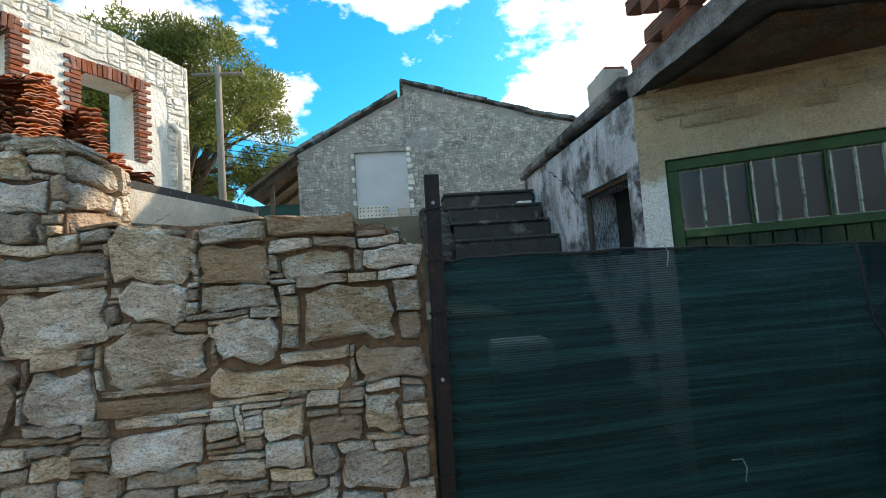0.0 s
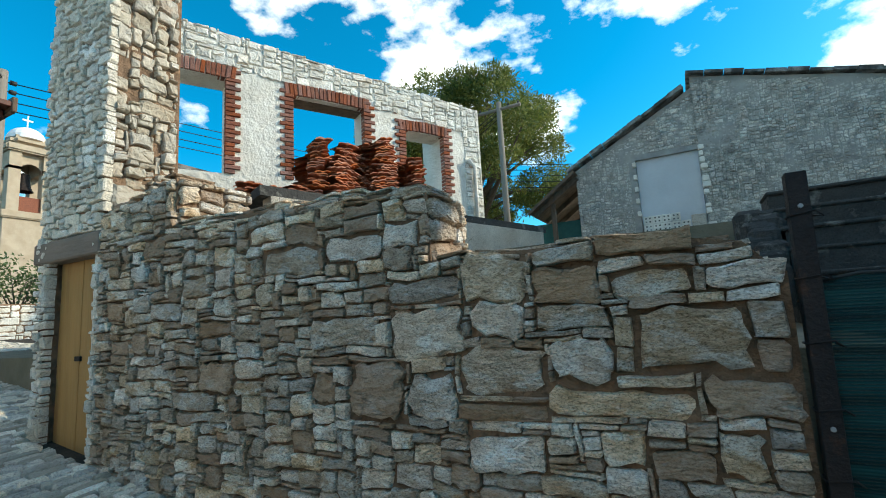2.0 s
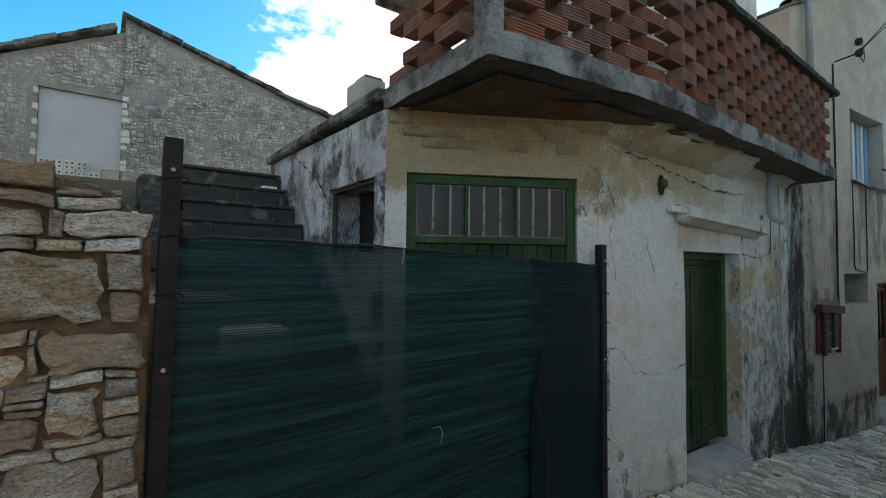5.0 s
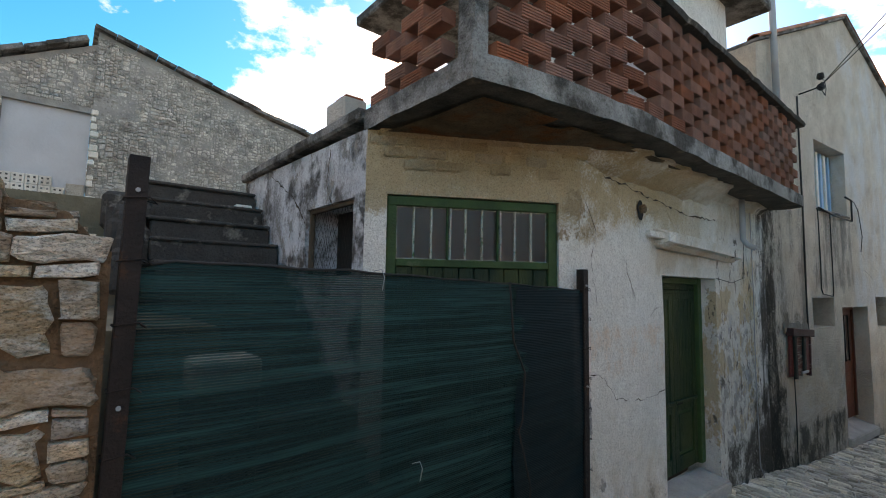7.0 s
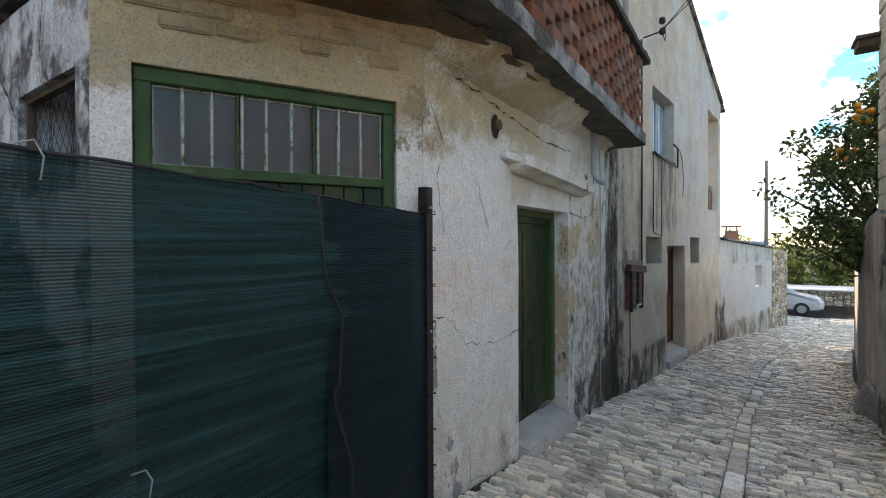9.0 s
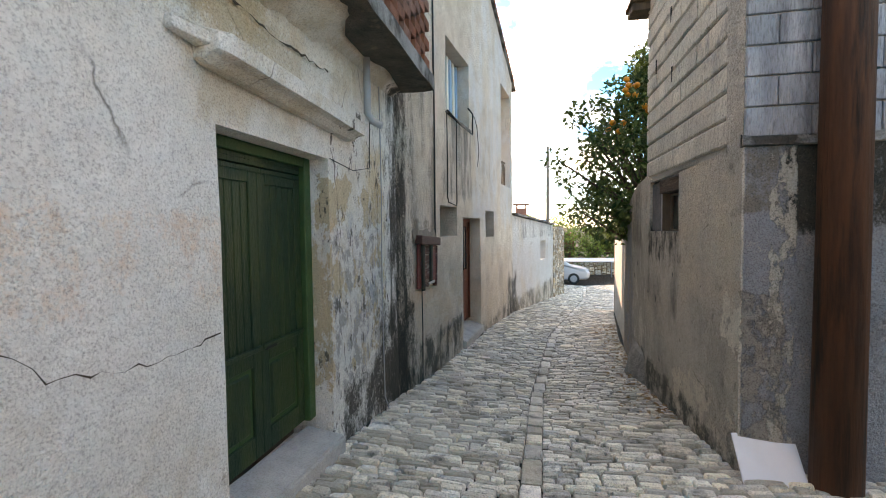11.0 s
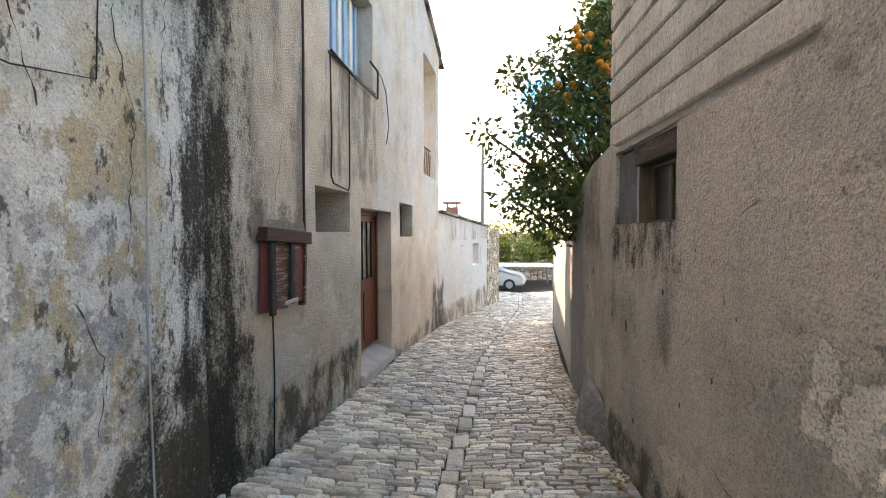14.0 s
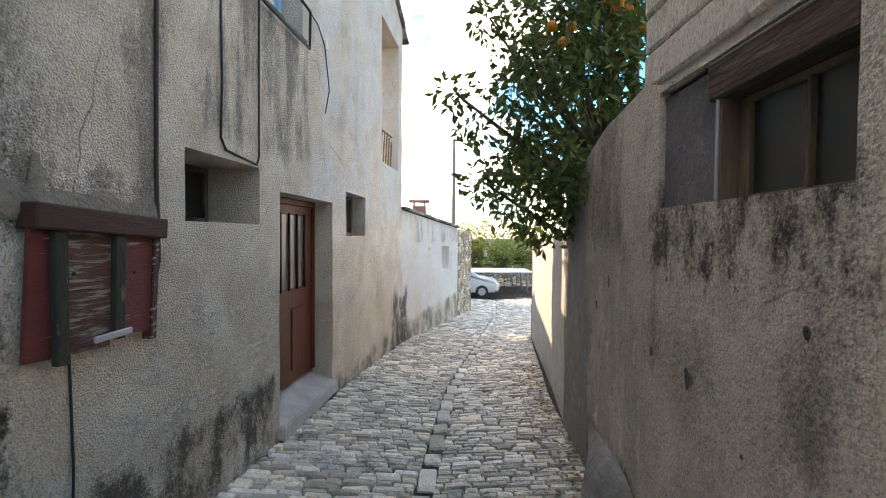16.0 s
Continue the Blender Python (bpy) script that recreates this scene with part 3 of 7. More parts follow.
def wall_bm(length, top, bottom, thick, holes=(), step=0.3, wobble=0.006, seed=0.0):
    """A wall along local x with its face at y = 0 and its body behind (+y). top: list of (u, z). holes: (u0, u1, z0, z1), through the wall."""
    bm = bmesh.new()
    us = {0.0, length} | {u for u, _ in top if 0 < u < length} | {h[i] for h in holes for i in (0, 1)}
    zmax = max(z for _, z in top)
    zs = {bottom} | {h[i] for h in holes for i in (2, 3)}
    low = min(z for _, z in top)
    zs = {z for z in zs if z <= zmax}
    def fill(values, hi):
        v = sorted(values)
        out = []
        for a, b in zip(v, v[1:] + [hi]):
            k = max(1, math.ceil((b - a) / step - 1e-6))
            out += [a + (b - a) * i / k for i in range(k)]
        return out
    ul = fill(us - {length}, length) + [length]
    # rows: fixed ones up to the lowest top, then rows that share the sloping rest
    fixed = sorted(z for z in zs if z < low - 0.02)
    rows = fill(set(fixed), low) if low > fixed[-1] else fixed
    rows = [r for r in rows]
    extra = max(1, math.ceil((zmax - low) / step)) if zmax - low > 0.01 else 0
    nr = len(rows) + 1 + extra
    def z_at(j, u):
        if j < len(rows):
            return rows[j]
        t = lerp(top, u)
        return low + (t - low) * ((j - len(rows)) / extra if extra else 0) if j > len(rows) else low
    front, back = {}, {}
    def inside(i, j):
        if i < 0 or j < 0 or i >= len(ul) - 1 or j >= nr - 1:
            return False
        u = (ul[i] + ul[i + 1]) / 2
        a, b = z_at(j, u), z_at(j + 1, u)
        if b - a < 1e-4:
            return False
        return not any(h[0] < u < h[1] and h[2] < (a + b) / 2 < h[3] for h in holes)
    def vert(d, i, j, y):
        if (i, j) not in d:
            z = z_at(j, ul[i])
            w = wobble * noise.noise((ul[i] * 1.7 + seed, z * 1.7, seed)) * 2 if d is front else 0
            d[i, j] = bm.verts.new((ul[i], y + w, z))
        return d[i, j]
    for i in range(len(ul) - 1):
        for j in range(nr - 1):
            if not inside(i, j):
                continue
            q = ((i, j), (i + 1, j), (i + 1, j + 1), (i, j + 1))
            f, k = [vert(front, *c, 0.0) for c in q], [vert(back, *c, thick) for c in q]
            bm.faces.new(f)
            bm.faces.new(k[::-1])
            for a, b, ni, nj in ((0, 1, i, j - 1), (1, 2, i + 1, j), (2, 3, i, j + 1), (3, 0, i - 1, j)):
                if not inside(ni, nj):
                    bm.faces.new((f[b], f[a], k[a], k[b]))
    bmesh.ops.remove_doubles(bm, verts=bm.verts, dist=1e-5)
    bmesh.ops.recalc_face_normals(bm, faces=bm.faces)
    return bm


def wall(name, a, b, top, bottom, thick, mat, label, holes=(), wobble=0.006, step=0.3):
    """A wall whose face runs from a to b in plan, its body on the left of that way."""
    d = Vector(b) - Vector(a)
    bm = wall_bm(d.length, top, bottom, thick, holes, step, wobble, a[0] + a[1])
    ob = thing(name, label, "wall", (a[0], a[1], 0), math.degrees(math.atan2(d.y, d.x)), kind="structure", bm=bm, mat=mat)
    return ob


GROUND_LINE = [(-60, 2.2), (-20, 1.9), (-8, 1.28), (-4.6, 0.88), (0, 0.33), (3.4, -0.08), (4.35, -0.2), (6.83, -0.47), (8.2, -0.64), (12.8, -0.86),
               (15.5, -1.1), (21.5, -1.5), (30, -1.75), (60, -2.0)]


def drain(x):
    """The paved gutter along the lane, to which both sides fall."""
    return lerp([(-20, 0.3), (3, 0.6), (8, 0.55), (12, 0.25), (17.5, -0.6), (21, -1.2), (30, -2)], x)


def gzy(x, y):
    return gz(x) + 0.045 * min(1.6, abs(y - drain(x))) - 0.02


def gz(x):
    return (lerp(GROUND_LINE, x - 0.5) + 2 * lerp(GROUND_LINE, x) + lerp(GROUND_LINE, x + 0.5)) / 4


H2 = Vector((7.3, 2.10)), Vector((15.8, 1.29))          # the beige house's front
H2_LEN = (H2[1] - H2[0]).length


def h2u(x):
    return (x - H2[0].x) / (H2[1].x - H2[0].x) * H2_LEN
# ---------------------------------------------------------------- ground
bm = bmesh.new()
xs = [-400, -150, -60] + [x * 0.5 for x in range(-60, 70)] + [40, 50, 80, 200, 600]
ys = [-400, -100, -30, -8, -3, -1.5, -0.8, 0, 0.55, 1.2, 2.2, 3, 6, 12, 30, 100, 400]
grid = {}
for x in xs:
    for y in ys:
        z = gzy(max(-40, min(50, x)), y) - 0.045
        grid[x, y] = bm.verts.new((x, y, z))
for x0, x1 in zip(xs, xs[1:]):
    for y0, y1 in zip(ys, ys[1:]):
        bm.faces.new((grid[x0, y0], grid[x1, y0], grid[x1, y1], grid[x0, y1]))
ground = thing("ground", "brown earth under the cobbles and the open land", "ground", kind="structure", bm=bm, mat=M_GROUND)

# the raised yard behind the street walls
bm = box(-12, 0.6, 2.6, 40, -1, 1.6)
thing("yard_ground", "dry raised earth yard behind the stone wall", "ground", kind="structure", bm=bm, mat=M_EARTH)
bm = box(-12, 16, 5.4, 40, -1.5, 2.6)
thing("terrace_ground", "dry earth terrace above the steps", "ground", kind="structure", bm=bm, mat=M_EARTH)

# ---------------------------------------------------------------- stone wall on the street
STONE_TOP = [(0, 2.78), (0.95, 2.92), (0.97, 2.56), (1.8, 2.54), (2.6, 2.50), (3.0, 2.45), (3.01, 2.1), (4.0, 2.10), (4.3, 2.04), (4.4, 1.92)]
stone_wall = wall("wall_stone", (-4.34, 1.955), (0.08, 1.955), STONE_TOP, 0.0, 0.42, M_MORTAR, "low rubble stone wall with brown earth joints")
tower_wall = wall("wall_tower", (-5.35, 1.95), (-4.34, 1.95), [(0, 7.6), (0.7, 7.4), (1.01, 5.6)], 0.4, 0.6, M_MORTAR, "tall broken stub of a ruined stone house wall", holes=((0.16, 0.92, 0.4, 2.5),))
tower_end = wall("wall_tower_end", (-4.34, 1.957), (-4.40, 2.55), [(0, 7.0), (0.58, 6.9)], 0.4, 0.1, M_LIME, "broken end of the ruined stone house wall")

# ---------------------------------------------------------------- ruined house wall with three window holes
RU_A, RU_B = Vector((-7.5, 3.35)), Vector((-4.06, 9.33))
RU_LEN = (RU_B - RU_A).length
def ru(x): return (x - RU_A.x) / (RU_B.x - RU_A.x) * RU_LEN
RU_HOLES = ((ru(-7.45), ru(-6.67), 4.3, 5.95), (ru(-6.13), ru(-5.45), 4.3, 5.88), (ru(-5.01), ru(-4.55), 4.3, 5.6))
ruin = wall("wall_ruin", RU_A, RU_B, [(0, 6.9), (3, 6.65), (RU_LEN, 6.38)], 1.6, 0.5, M_LIME, "whitewashed rubble wall of a roofless house with three window holes", RU_HOLES)
wall("wall_ruin_return", RU_B, (-5.6, 10.2), [(0, 6.38), (1.6, 6.2)], 1.6, 0.45, M_LIME, "whitewashed corner return of the roofless house")

# ---------------------------------------------------------------- grey gabled house on the terrace
gable = wall("wall_gable", (0.22, 9.98), (4.6, 9.98), [(0, 6.22), (2.8, 5.42), (4.38, 5.05)], 2.3, 0.4, M_GABLE, "grey pitted render gable of an old house", wobble=0.02)
gable2 = wall("wall_gable_low", (-2.15, 10.02), (0.22, 10.02), [(0, 4.74), (2.07, 5.84), (2.37, 6.0)], 2.3, 0.4, M_GABLE, "grey pitted render wall under a lean-to roof edge", holes=((1.21, 2.36, 2.5, 4.8),), wobble=0.02)

# ---------------------------------------------------------------- white house: side, splayed shop front, street front
wall("wall_side", (1.56, 5.6), (1.56, 2.86), [(0, 3.0), (2.74, 2.93)], 1.0, 0.3, M_BLUEWHITE, "blue-white limewashed side wall with a mesh-covered hole", holes=((1.75, 2.58, 1.9, 2.46),))
SHOP_A, SHOP_B = Vector((1.56, 2.86)), Vector((3.0, 2.10))
SHOP_LEN = (SHOP_B - SHOP_A).length
shop_wall = wall("wall_shop", SHOP_A, SHOP_B, [(0, 2.95), (SHOP_LEN, 2.95)], -0.3, 0.3, M_WHITE, "splayed white plaster shop front under the balcony", holes=((0.155, 1.46, 0.0, 2.475),))
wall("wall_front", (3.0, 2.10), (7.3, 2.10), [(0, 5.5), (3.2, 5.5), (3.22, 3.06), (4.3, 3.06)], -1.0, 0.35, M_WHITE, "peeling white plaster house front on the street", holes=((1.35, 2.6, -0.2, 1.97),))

# balcony slab
bm = bmesh.new()
slab = [(1.56, 2.9), (1.57, 1.78), (1.8, 1.72), (3.1, 1.59), (7.3, 1.64), (7.3, 2.1), (3.0, 2.1)]
lo = [bm.verts.new((x, y, 2.93)) for x, y in slab]
hi = [bm.verts.new((x, y, 3.08)) for x, y in slab]
bm.faces.new(lo[::-1]); bm.faces.new(hi)
for i in range(len(slab)):
    j = (i + 1) % len(slab)
    bm.faces.new((lo[i], lo[j], hi[j], hi[i]))
bmesh.ops.subdivide_edges(bm, edges=[e for e in bm.edges if e.calc_length() > 0.3], cuts=14, use_grid_fill=True)
bmesh.ops.triangulate(bm, faces=[f for f in bm.faces if len(f.verts) > 4])
for v in bm.verts:
    if v.co.y < 1.95 or v.co.x < 1.6:
        n3 = noise.noise((v.co.x * 4, v.co.y * 4, v.co.z * 6))
        v.co.z += 0.018 * n3
        v.co.y += 0.015 * noise.noise((v.co.x * 7, v.co.z * 9, 2))
bm.normal_update()
# Downward faces take a darker material: underside shade and black stains in its colour.
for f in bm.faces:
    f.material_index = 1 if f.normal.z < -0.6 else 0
balcony_slab = thing("balcony_slab", "crumbling grey concrete balcony slab, black stains and shade painted on its underside", "balcony", kind="structure", bm=bm, mat=M_CONCRETE)
balcony_slab.data.materials.append(material("stained_shaded_soffit", (0.12, 0.11, 0.095), (0.055, 0.05, 0.043), 5, 0.95, 1.0, 22, c3=(0.24, 0.20, 0.15), stain_scale=2.5, stain=(0.58, 0.68), lumps=1.5, fine=0.5))

# ---------------------------------------------------------------- beige house
H2_TOP = [(0, 5.35), (h2u(11.1), 7.02), (h2u(15.8), 5.5)]
H2_HOLES = ((h2u(8.92), h2u(9.86), 1.29, 1.76), (h2u(10.22), h2u(11.62), -0.67, 1.6), (h2u(12.13), h2u(13.05), 1.2, 1.78),
            (h2u(9.3), h2u(10.75), 3.2, 4.35), (h2u(14.05), h2u(15.45), 2.5, 5.0))
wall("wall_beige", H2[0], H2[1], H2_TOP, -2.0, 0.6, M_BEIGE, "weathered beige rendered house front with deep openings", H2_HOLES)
wall("wall_low_white", H2[1], (21.5, 0.0), [(0, 1.75), (5.9, 1.45)], -2.2, 0.4, M_BEIGE, "low pale wall beyond the beige house", ((3.6, 4.5, 0.2, 0.9),))

# ---------------------------------------------------------------- right-hand walls (faces look to -y's opposite)
wall("wall_grey", (8.6, -0.82), (5.86, -0.86), [(0, 2.05), (0.2, 1.98), (1.35, 1.95), (2.74, 1.98)], -1.0, 0.35, M_GREYWALL, "grey cement-rendered street wall with a deep window", holes=((0.17, 1.33, 1.36, 1.95),))
wall("wall_grey_low", (10.75, -0.92), (8.6, -0.82), [(0, 1.62), (0.3, 1.72), (1.4, 2.0), (2.15, 2.05)], -1.5, 0.3, M_GREYWALL, "grey cement-rendered garden wall with a falling top")
wall("wall_white_low", (17.0, -1.7), (10.75, -0.95), [(0, 1.0), (6.2, 1.25)], -2, 0.25, M_SILL, "low pale garden wall")
wall("wall_block", (8.65, -0.86), (5.90, -0.9), [(0, 5.2), (2.75, 5.2)], 1.98, 0.3, M_BLOCK, "bare concrete block wall of an unfinished upper storey")
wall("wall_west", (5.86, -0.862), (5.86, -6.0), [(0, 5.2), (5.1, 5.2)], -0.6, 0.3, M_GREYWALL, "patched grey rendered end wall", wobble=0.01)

# ---------------------------------------------------------------- masonry helpers
def pack(length, zlow, ztop, seed, sizes, fixed=(), cell=0.025, skip=None):
    """Rubble bond: the given stones first, then every free gap filled with what fits. Cells (u0, u1, z0, z1)."""
    rnd = random.Random(seed)
    nx = int(length / cell)
    zmax = max(ztop(i * cell) for i in range(nx + 1))
    z_base = min(zlow(0), zlow(length))
    nz = int((zmax - z_base) / cell)
    used = np.zeros((nx, nz), bool)
    for i in range(nx):
        u = (i + 0.5) * cell
        a, b = int((zlow(u) - z_base) / cell), int((ztop(u) - z_base) / cell)
        used[i, :max(0, a)] = True
        used[i, b:] = True
        if skip:
            for j in range(nz):
                if skip(u, z_base + (j + 0.5) * cell):
                    used[i, j] = True
    out = []
    for u0, u1, z0, z1 in fixed:
        i0, i1, j0, j1 = round(u0 / cell), round(u1 / cell), round((z0 - z_base) / cell), round((z1 - z_base) / cell)
        used[max(0, i0):i1, max(0, j0):j1] = True
        out.append((u0, u1, z0, z1))
    for j in range(nz):
        i = 0
        while i < nx:
            if used[i, j]:
                i += 1
                continue
            w, h = rnd.choice(sizes)
            w, h = max(2, round(w * rnd.uniform(0.7, 1.3) / cell)), max(1, round(h * rnd.uniform(0.7, 1.3) / cell))
            k = 0
            while k < w and i + k < nx and not used[i + k, j]:
                k += 1
            hh = 1
            while hh < h and j + hh < nz and not used[i:i + k, j + hh].any():
                hh += 1
            used[i:i + k, j:j + hh] = True
            out.append((i * cell, (i + k) * cell, z_base + j * cell, z_base + (j + hh) * cell))
            i += k
    return out


def bend(u, z):
    """The slow drift of the courses, so that no joint runs straight."""
    k = 0.021
    return (u + k * noise.noise((u * 4.1, z * 5.3, 1.7)) + 0.5 * k * noise.noise((u * 11, z * 13, 5.1)),
            z + k * noise.noise((u * 3.3, z * 4.7, 9.2)) + 0.5 * k * noise.noise((u * 10, z * 12, 3.4)))


def split_stone(cell, rnd, depth, joint):
    """One split stone that fills its cell: broken outline, chipped rim, an uneven face towards -y. Vertices and faces."""
    u0, u1, z0, z1 = cell
    w, h = u1 - u0 - joint, z1 - z0 - joint
    cu, cz = (u0 + u1) / 2, (z0 + z1) / 2
    nu, nz = max(1, min(4, round(w / 0.08))), max(1, min(3, round(h / 0.08)))
    chip = min(w, h) * rnd.uniform(0.08, 0.3)
    skew = rnd.uniform(-0.12, 0.12) * h
    outline = []
    for (ax, az), (bx, bz), n in (((-1, -1), (1, -1), nu), ((1, -1), (1, 1), nz), ((1, 1), (-1, 1), nu), ((-1, 1), (-1, -1), nz)):
        ax, bx, az, bz = ax * w / 2, bx * w / 2, az * h / 2, bz * h / 2
        length = max(1e-6, math.hypot(bx - ax, bz - az))
        c = min(0.3, chip * rnd.uniform(0.4, 1.2) / length)
        for t in [c] + [k / (n + 1) + rnd.uniform(-0.06, 0.06) for k in range(1, n + 1) if n > 1] + [1 - c]:
            j = rnd.uniform(-0.13, 0.06) * min(w, h)
            outline.append((ax + (bx - ax) * t - (bz - az) / length * -j, az + (bz - az) * t + (bx - ax) / length * -j))
    outline = [(x, z + skew * x / w) for x, z in outline]
    n = len(outline)
    proud = depth * rnd.uniform(0.26, 0.56)
    tx, tz = rnd.uniform(-0.09, 0.09), rnd.uniform(-0.12, 0.12)
    vs = []
    for k, back in ((1.0, None), (1.0, 0.012), (0.86 if min(w, h) > 0.05 else 0.9, 0.0)):
        for x, z in outline:
            bu, bz = bend(cu + x * k, cz + z * k)
            y = depth * 0.4 if back is None else -proud + back + tx * x + tz * z + rnd.uniform(-0.007, 0.008)
            vs.append((bu, y, bz))
    for x, z in ((rnd.uniform(-0.2, 0.2) * w, rnd.uniform(-0.2, 0.2) * h),):
        bu, bz = bend(cu + x, cz + z)
        vs.append((bu, -proud - rnd.uniform(0.0, 0.010), bz))
    fs = []
    for r in (0, 1):
        for k in range(n):
            m = (k + 1) % n
            fs.append((r * n + k, r * n + m, (r + 1) * n + m, (r + 1) * n + k))
    for k in range(n):
        fs.append((2 * n + k, 2 * n + (k + 1) % n, 3 * n))
    return vs, fs


def stone_pieces(parent, cells, seed, name="stone", depth=0.09, joint=0.006):
    rnd = random.Random(seed)
    for cell in cells:
        if cell[1] - cell[0] < 0.02 or cell[3] - cell[2] < 0.014:
            continue
        vs, fs = split_stone(cell, rnd, depth, joint)
        c = Vector(((cell[0] + cell[1]) / 2, 0, (cell[2] + cell[3]) / 2))
        me = bpy.data.meshes.new(name)
        me.from_pydata([Vector(v) - c for v in vs], [], fs)
        me.materials.append(M_STONE)
        ob = new(name, me)
        ob.parent = parent
        ob.location = c


def stone_joined(parent, cells, seed, mat, name="stones", depth=0.09, joint=0.008, swap=False, offset=(0, 0, 0)):
    """The same blocks as one mesh of stuff. swap: lay the face towards +x instead of -y."""
    rnd = random.Random(seed)
    vs, fs = [], []
    for cell in cells:
        if cell[1] - cell[0] < 0.02 or cell[3] - cell[2] < 0.014:
            continue
        sv, sf = split_stone(cell, rnd, depth, joint)
        k = len(vs)
        for x, y, z in sv:
            vs.append((offset[0] - y, offset[1] + x, offset[2] + z) if swap else (offset[0] + x, offset[1] + y, offset[2] + z))
        fs += [tuple(k + i for i in f) for f in sf]
    me = bpy.data.meshes.new(name)
    me.from_pydata(vs, [], fs)
    ob = part(name, me, mat, parent)
    ob["kind"] = "stuff"
    return ob


# ---------------------------------------------------------------- shade net between two iron posts
def net_sheet(u0, u1, z_top, z_low, seed, front=0.0, nu=90, nz=70, sag=0.02):
    bm = bmesh.new()
    a, b = Vector((0.14, 1.93)), Vector((2.95, 2.055))
    d = (b - a).normalized()
    side = Vector((d.y, -d.x))
    g = {}
    for i in range(nu + 1):
        s = u0 + (u1 - u0) * i / nu
        top = z_top(s) - sag * abs(math.sin(s * 7.5)) * 0.5
        for j in range(nz + 1):
            z = z_low + (top - z_low) * j / nz
            w = 0.035 * noise.noise((s * 0.9 + seed, z * 1.1, seed)) + 0.014 * noise.noise((s * 1.3 + z * 0.8, z * 6.0 - s * 1.6, seed + 3))
            w += 0.006 * noise.noise((s * 3 + seed, z * 22 - s * 4, 7.7))
            w *= min(1, s / 0.25, (2.81 - s) / 0.2 + 0.15) if u1 > 2.7 else 1
            p = a + d * s + side * (w + front)
            g[i, j] = bm.verts.new((p.x, p.y, z))
    for i in range(nu):
        for j in range(nz):
            bm.faces.new((g[i, j], g[i + 1, j], g[i + 1, j + 1], g[i, j + 1])).smooth = True
    return bm


def net_top(s):
    return lerp([(0, 1.87), (0.1, 1.90), (1.0, 1.885), (2.0, 1.85), (2.81, 1.815)], s)


net = thing("shade_net", "dark green shade netting, wrinkled, tied between two iron posts", "netting")
part("net_sheet", net_sheet(0.01, 2.81, net_top, -0.1, 4.0), M_NET, net)
part("doubled_net_edge", net_sheet(2.02, 2.805, lambda s: net_top(s) - 0.012, -0.1, 9.0, 0.022, 30, 60), M_NET_DOUBLE, net, "doubled darker strip of shade netting")
part("seam_cord", tube([(2.09, 1.985, 1.86), (2.12, 1.98, 1.5), (2.22, 1.975, 1.3), (2.2, 1.975, 1.02), (2.16, 1.97, 0.96), (2.28, 1.98, 0.6), (2.26, 1.98, 0.2), (2.24, 1.98, -0.1)], 0.007, 6), M_DARK, net)
part("top_cord", tube([(0.15 + 2.79 * i / 24, 1.928 + 0.125 * i / 24, net_top(2.8 * i / 24) + 0.004 - 0.01 * abs(math.sin(i * 0.9))) for i in range(25)], 0.006, 6), M_CABLE, net)
for x, z in ((1.35, 0.95), (0.62, 0.78), (1.1, 1.89)):
    part("tie_wire", tube([(x, 1.955, z), (x + 0.03, 1.93, z + 0.01), (x + 0.05, 1.935, z - 0.03), (x + 0.045, 1.945, z - 0.09)], 0.0025, 5), M_PIPE, net)


def angle_post(x, y, z0, z1, lean):
    post = thing("gate_post", "rusty dark iron angle post with wire ties", "post", (x, y, z0), group="gate posts")
    bm = box(-0.03, 0.03, -0.032, -0.024, 0, z1 - z0, 0.002)
    add_box(bm, -0.03, -0.022, -0.024, 0.03, 0, z1 - z0)
    add_box(bm, 0.022, 0.03, -0.024, 0.03, 0, z1 - z0)
    for v in bm.verts:
        v.co.x += lean * v.co.z
    part("angle_iron", bm, M_BLACKIRON, post)
    for k in range(9):
        z = 0.25 + k * (z1 - z0 - 0.4) / 8
        bm = tube([(-0.036 + lean * z, -0.036, z), (0.036 + lean * z, -0.04, z + 0.01), (0.06 + lean * z, -0.03, z - 0.01), (0.036 + lean * z, 0.034, z + 0.005), (-0.036 + lean * z, 0.034, z), (-0.036 + lean * z, -0.036, z)], 0.003, 5)
        part("tie_wire", bm, M_BLACKIRON, post)
    for z in (z1 - z0 - 0.12, (z1 - z0) * 0.6):
        part("bolt", tube([(lean * z, -0.031, z), (lean * z, -0.042, z)], 0.008, 6), M_PIPE, post)
    return post


angle_post(0.105, 1.93, 0.15, 2.25, 0.015)
angle_post(2.95, 2.045, -0.15, 1.97, 0.0)

# pale blocks stacked in the yard, dimly seen through the net
for x, y, top in ((0.42, 2.3, 1.48),):
    heap = thing("block_stack", "stack of dark stones with one pale block behind the netting", "blocks", group="block stacks")
    z, k = gz(x) - 0.05, 0
    while z < top - 0.02:
        h = min(0.22, top - z)
        part("block", box(x + 0.012 * (k % 2), x + 0.3, y, y + 0.25, z, z + h - 0.004, 0.015), M_LIME if z + h > top - 0.01 else M_DARKCON, heap)
        z += h
        k += 1

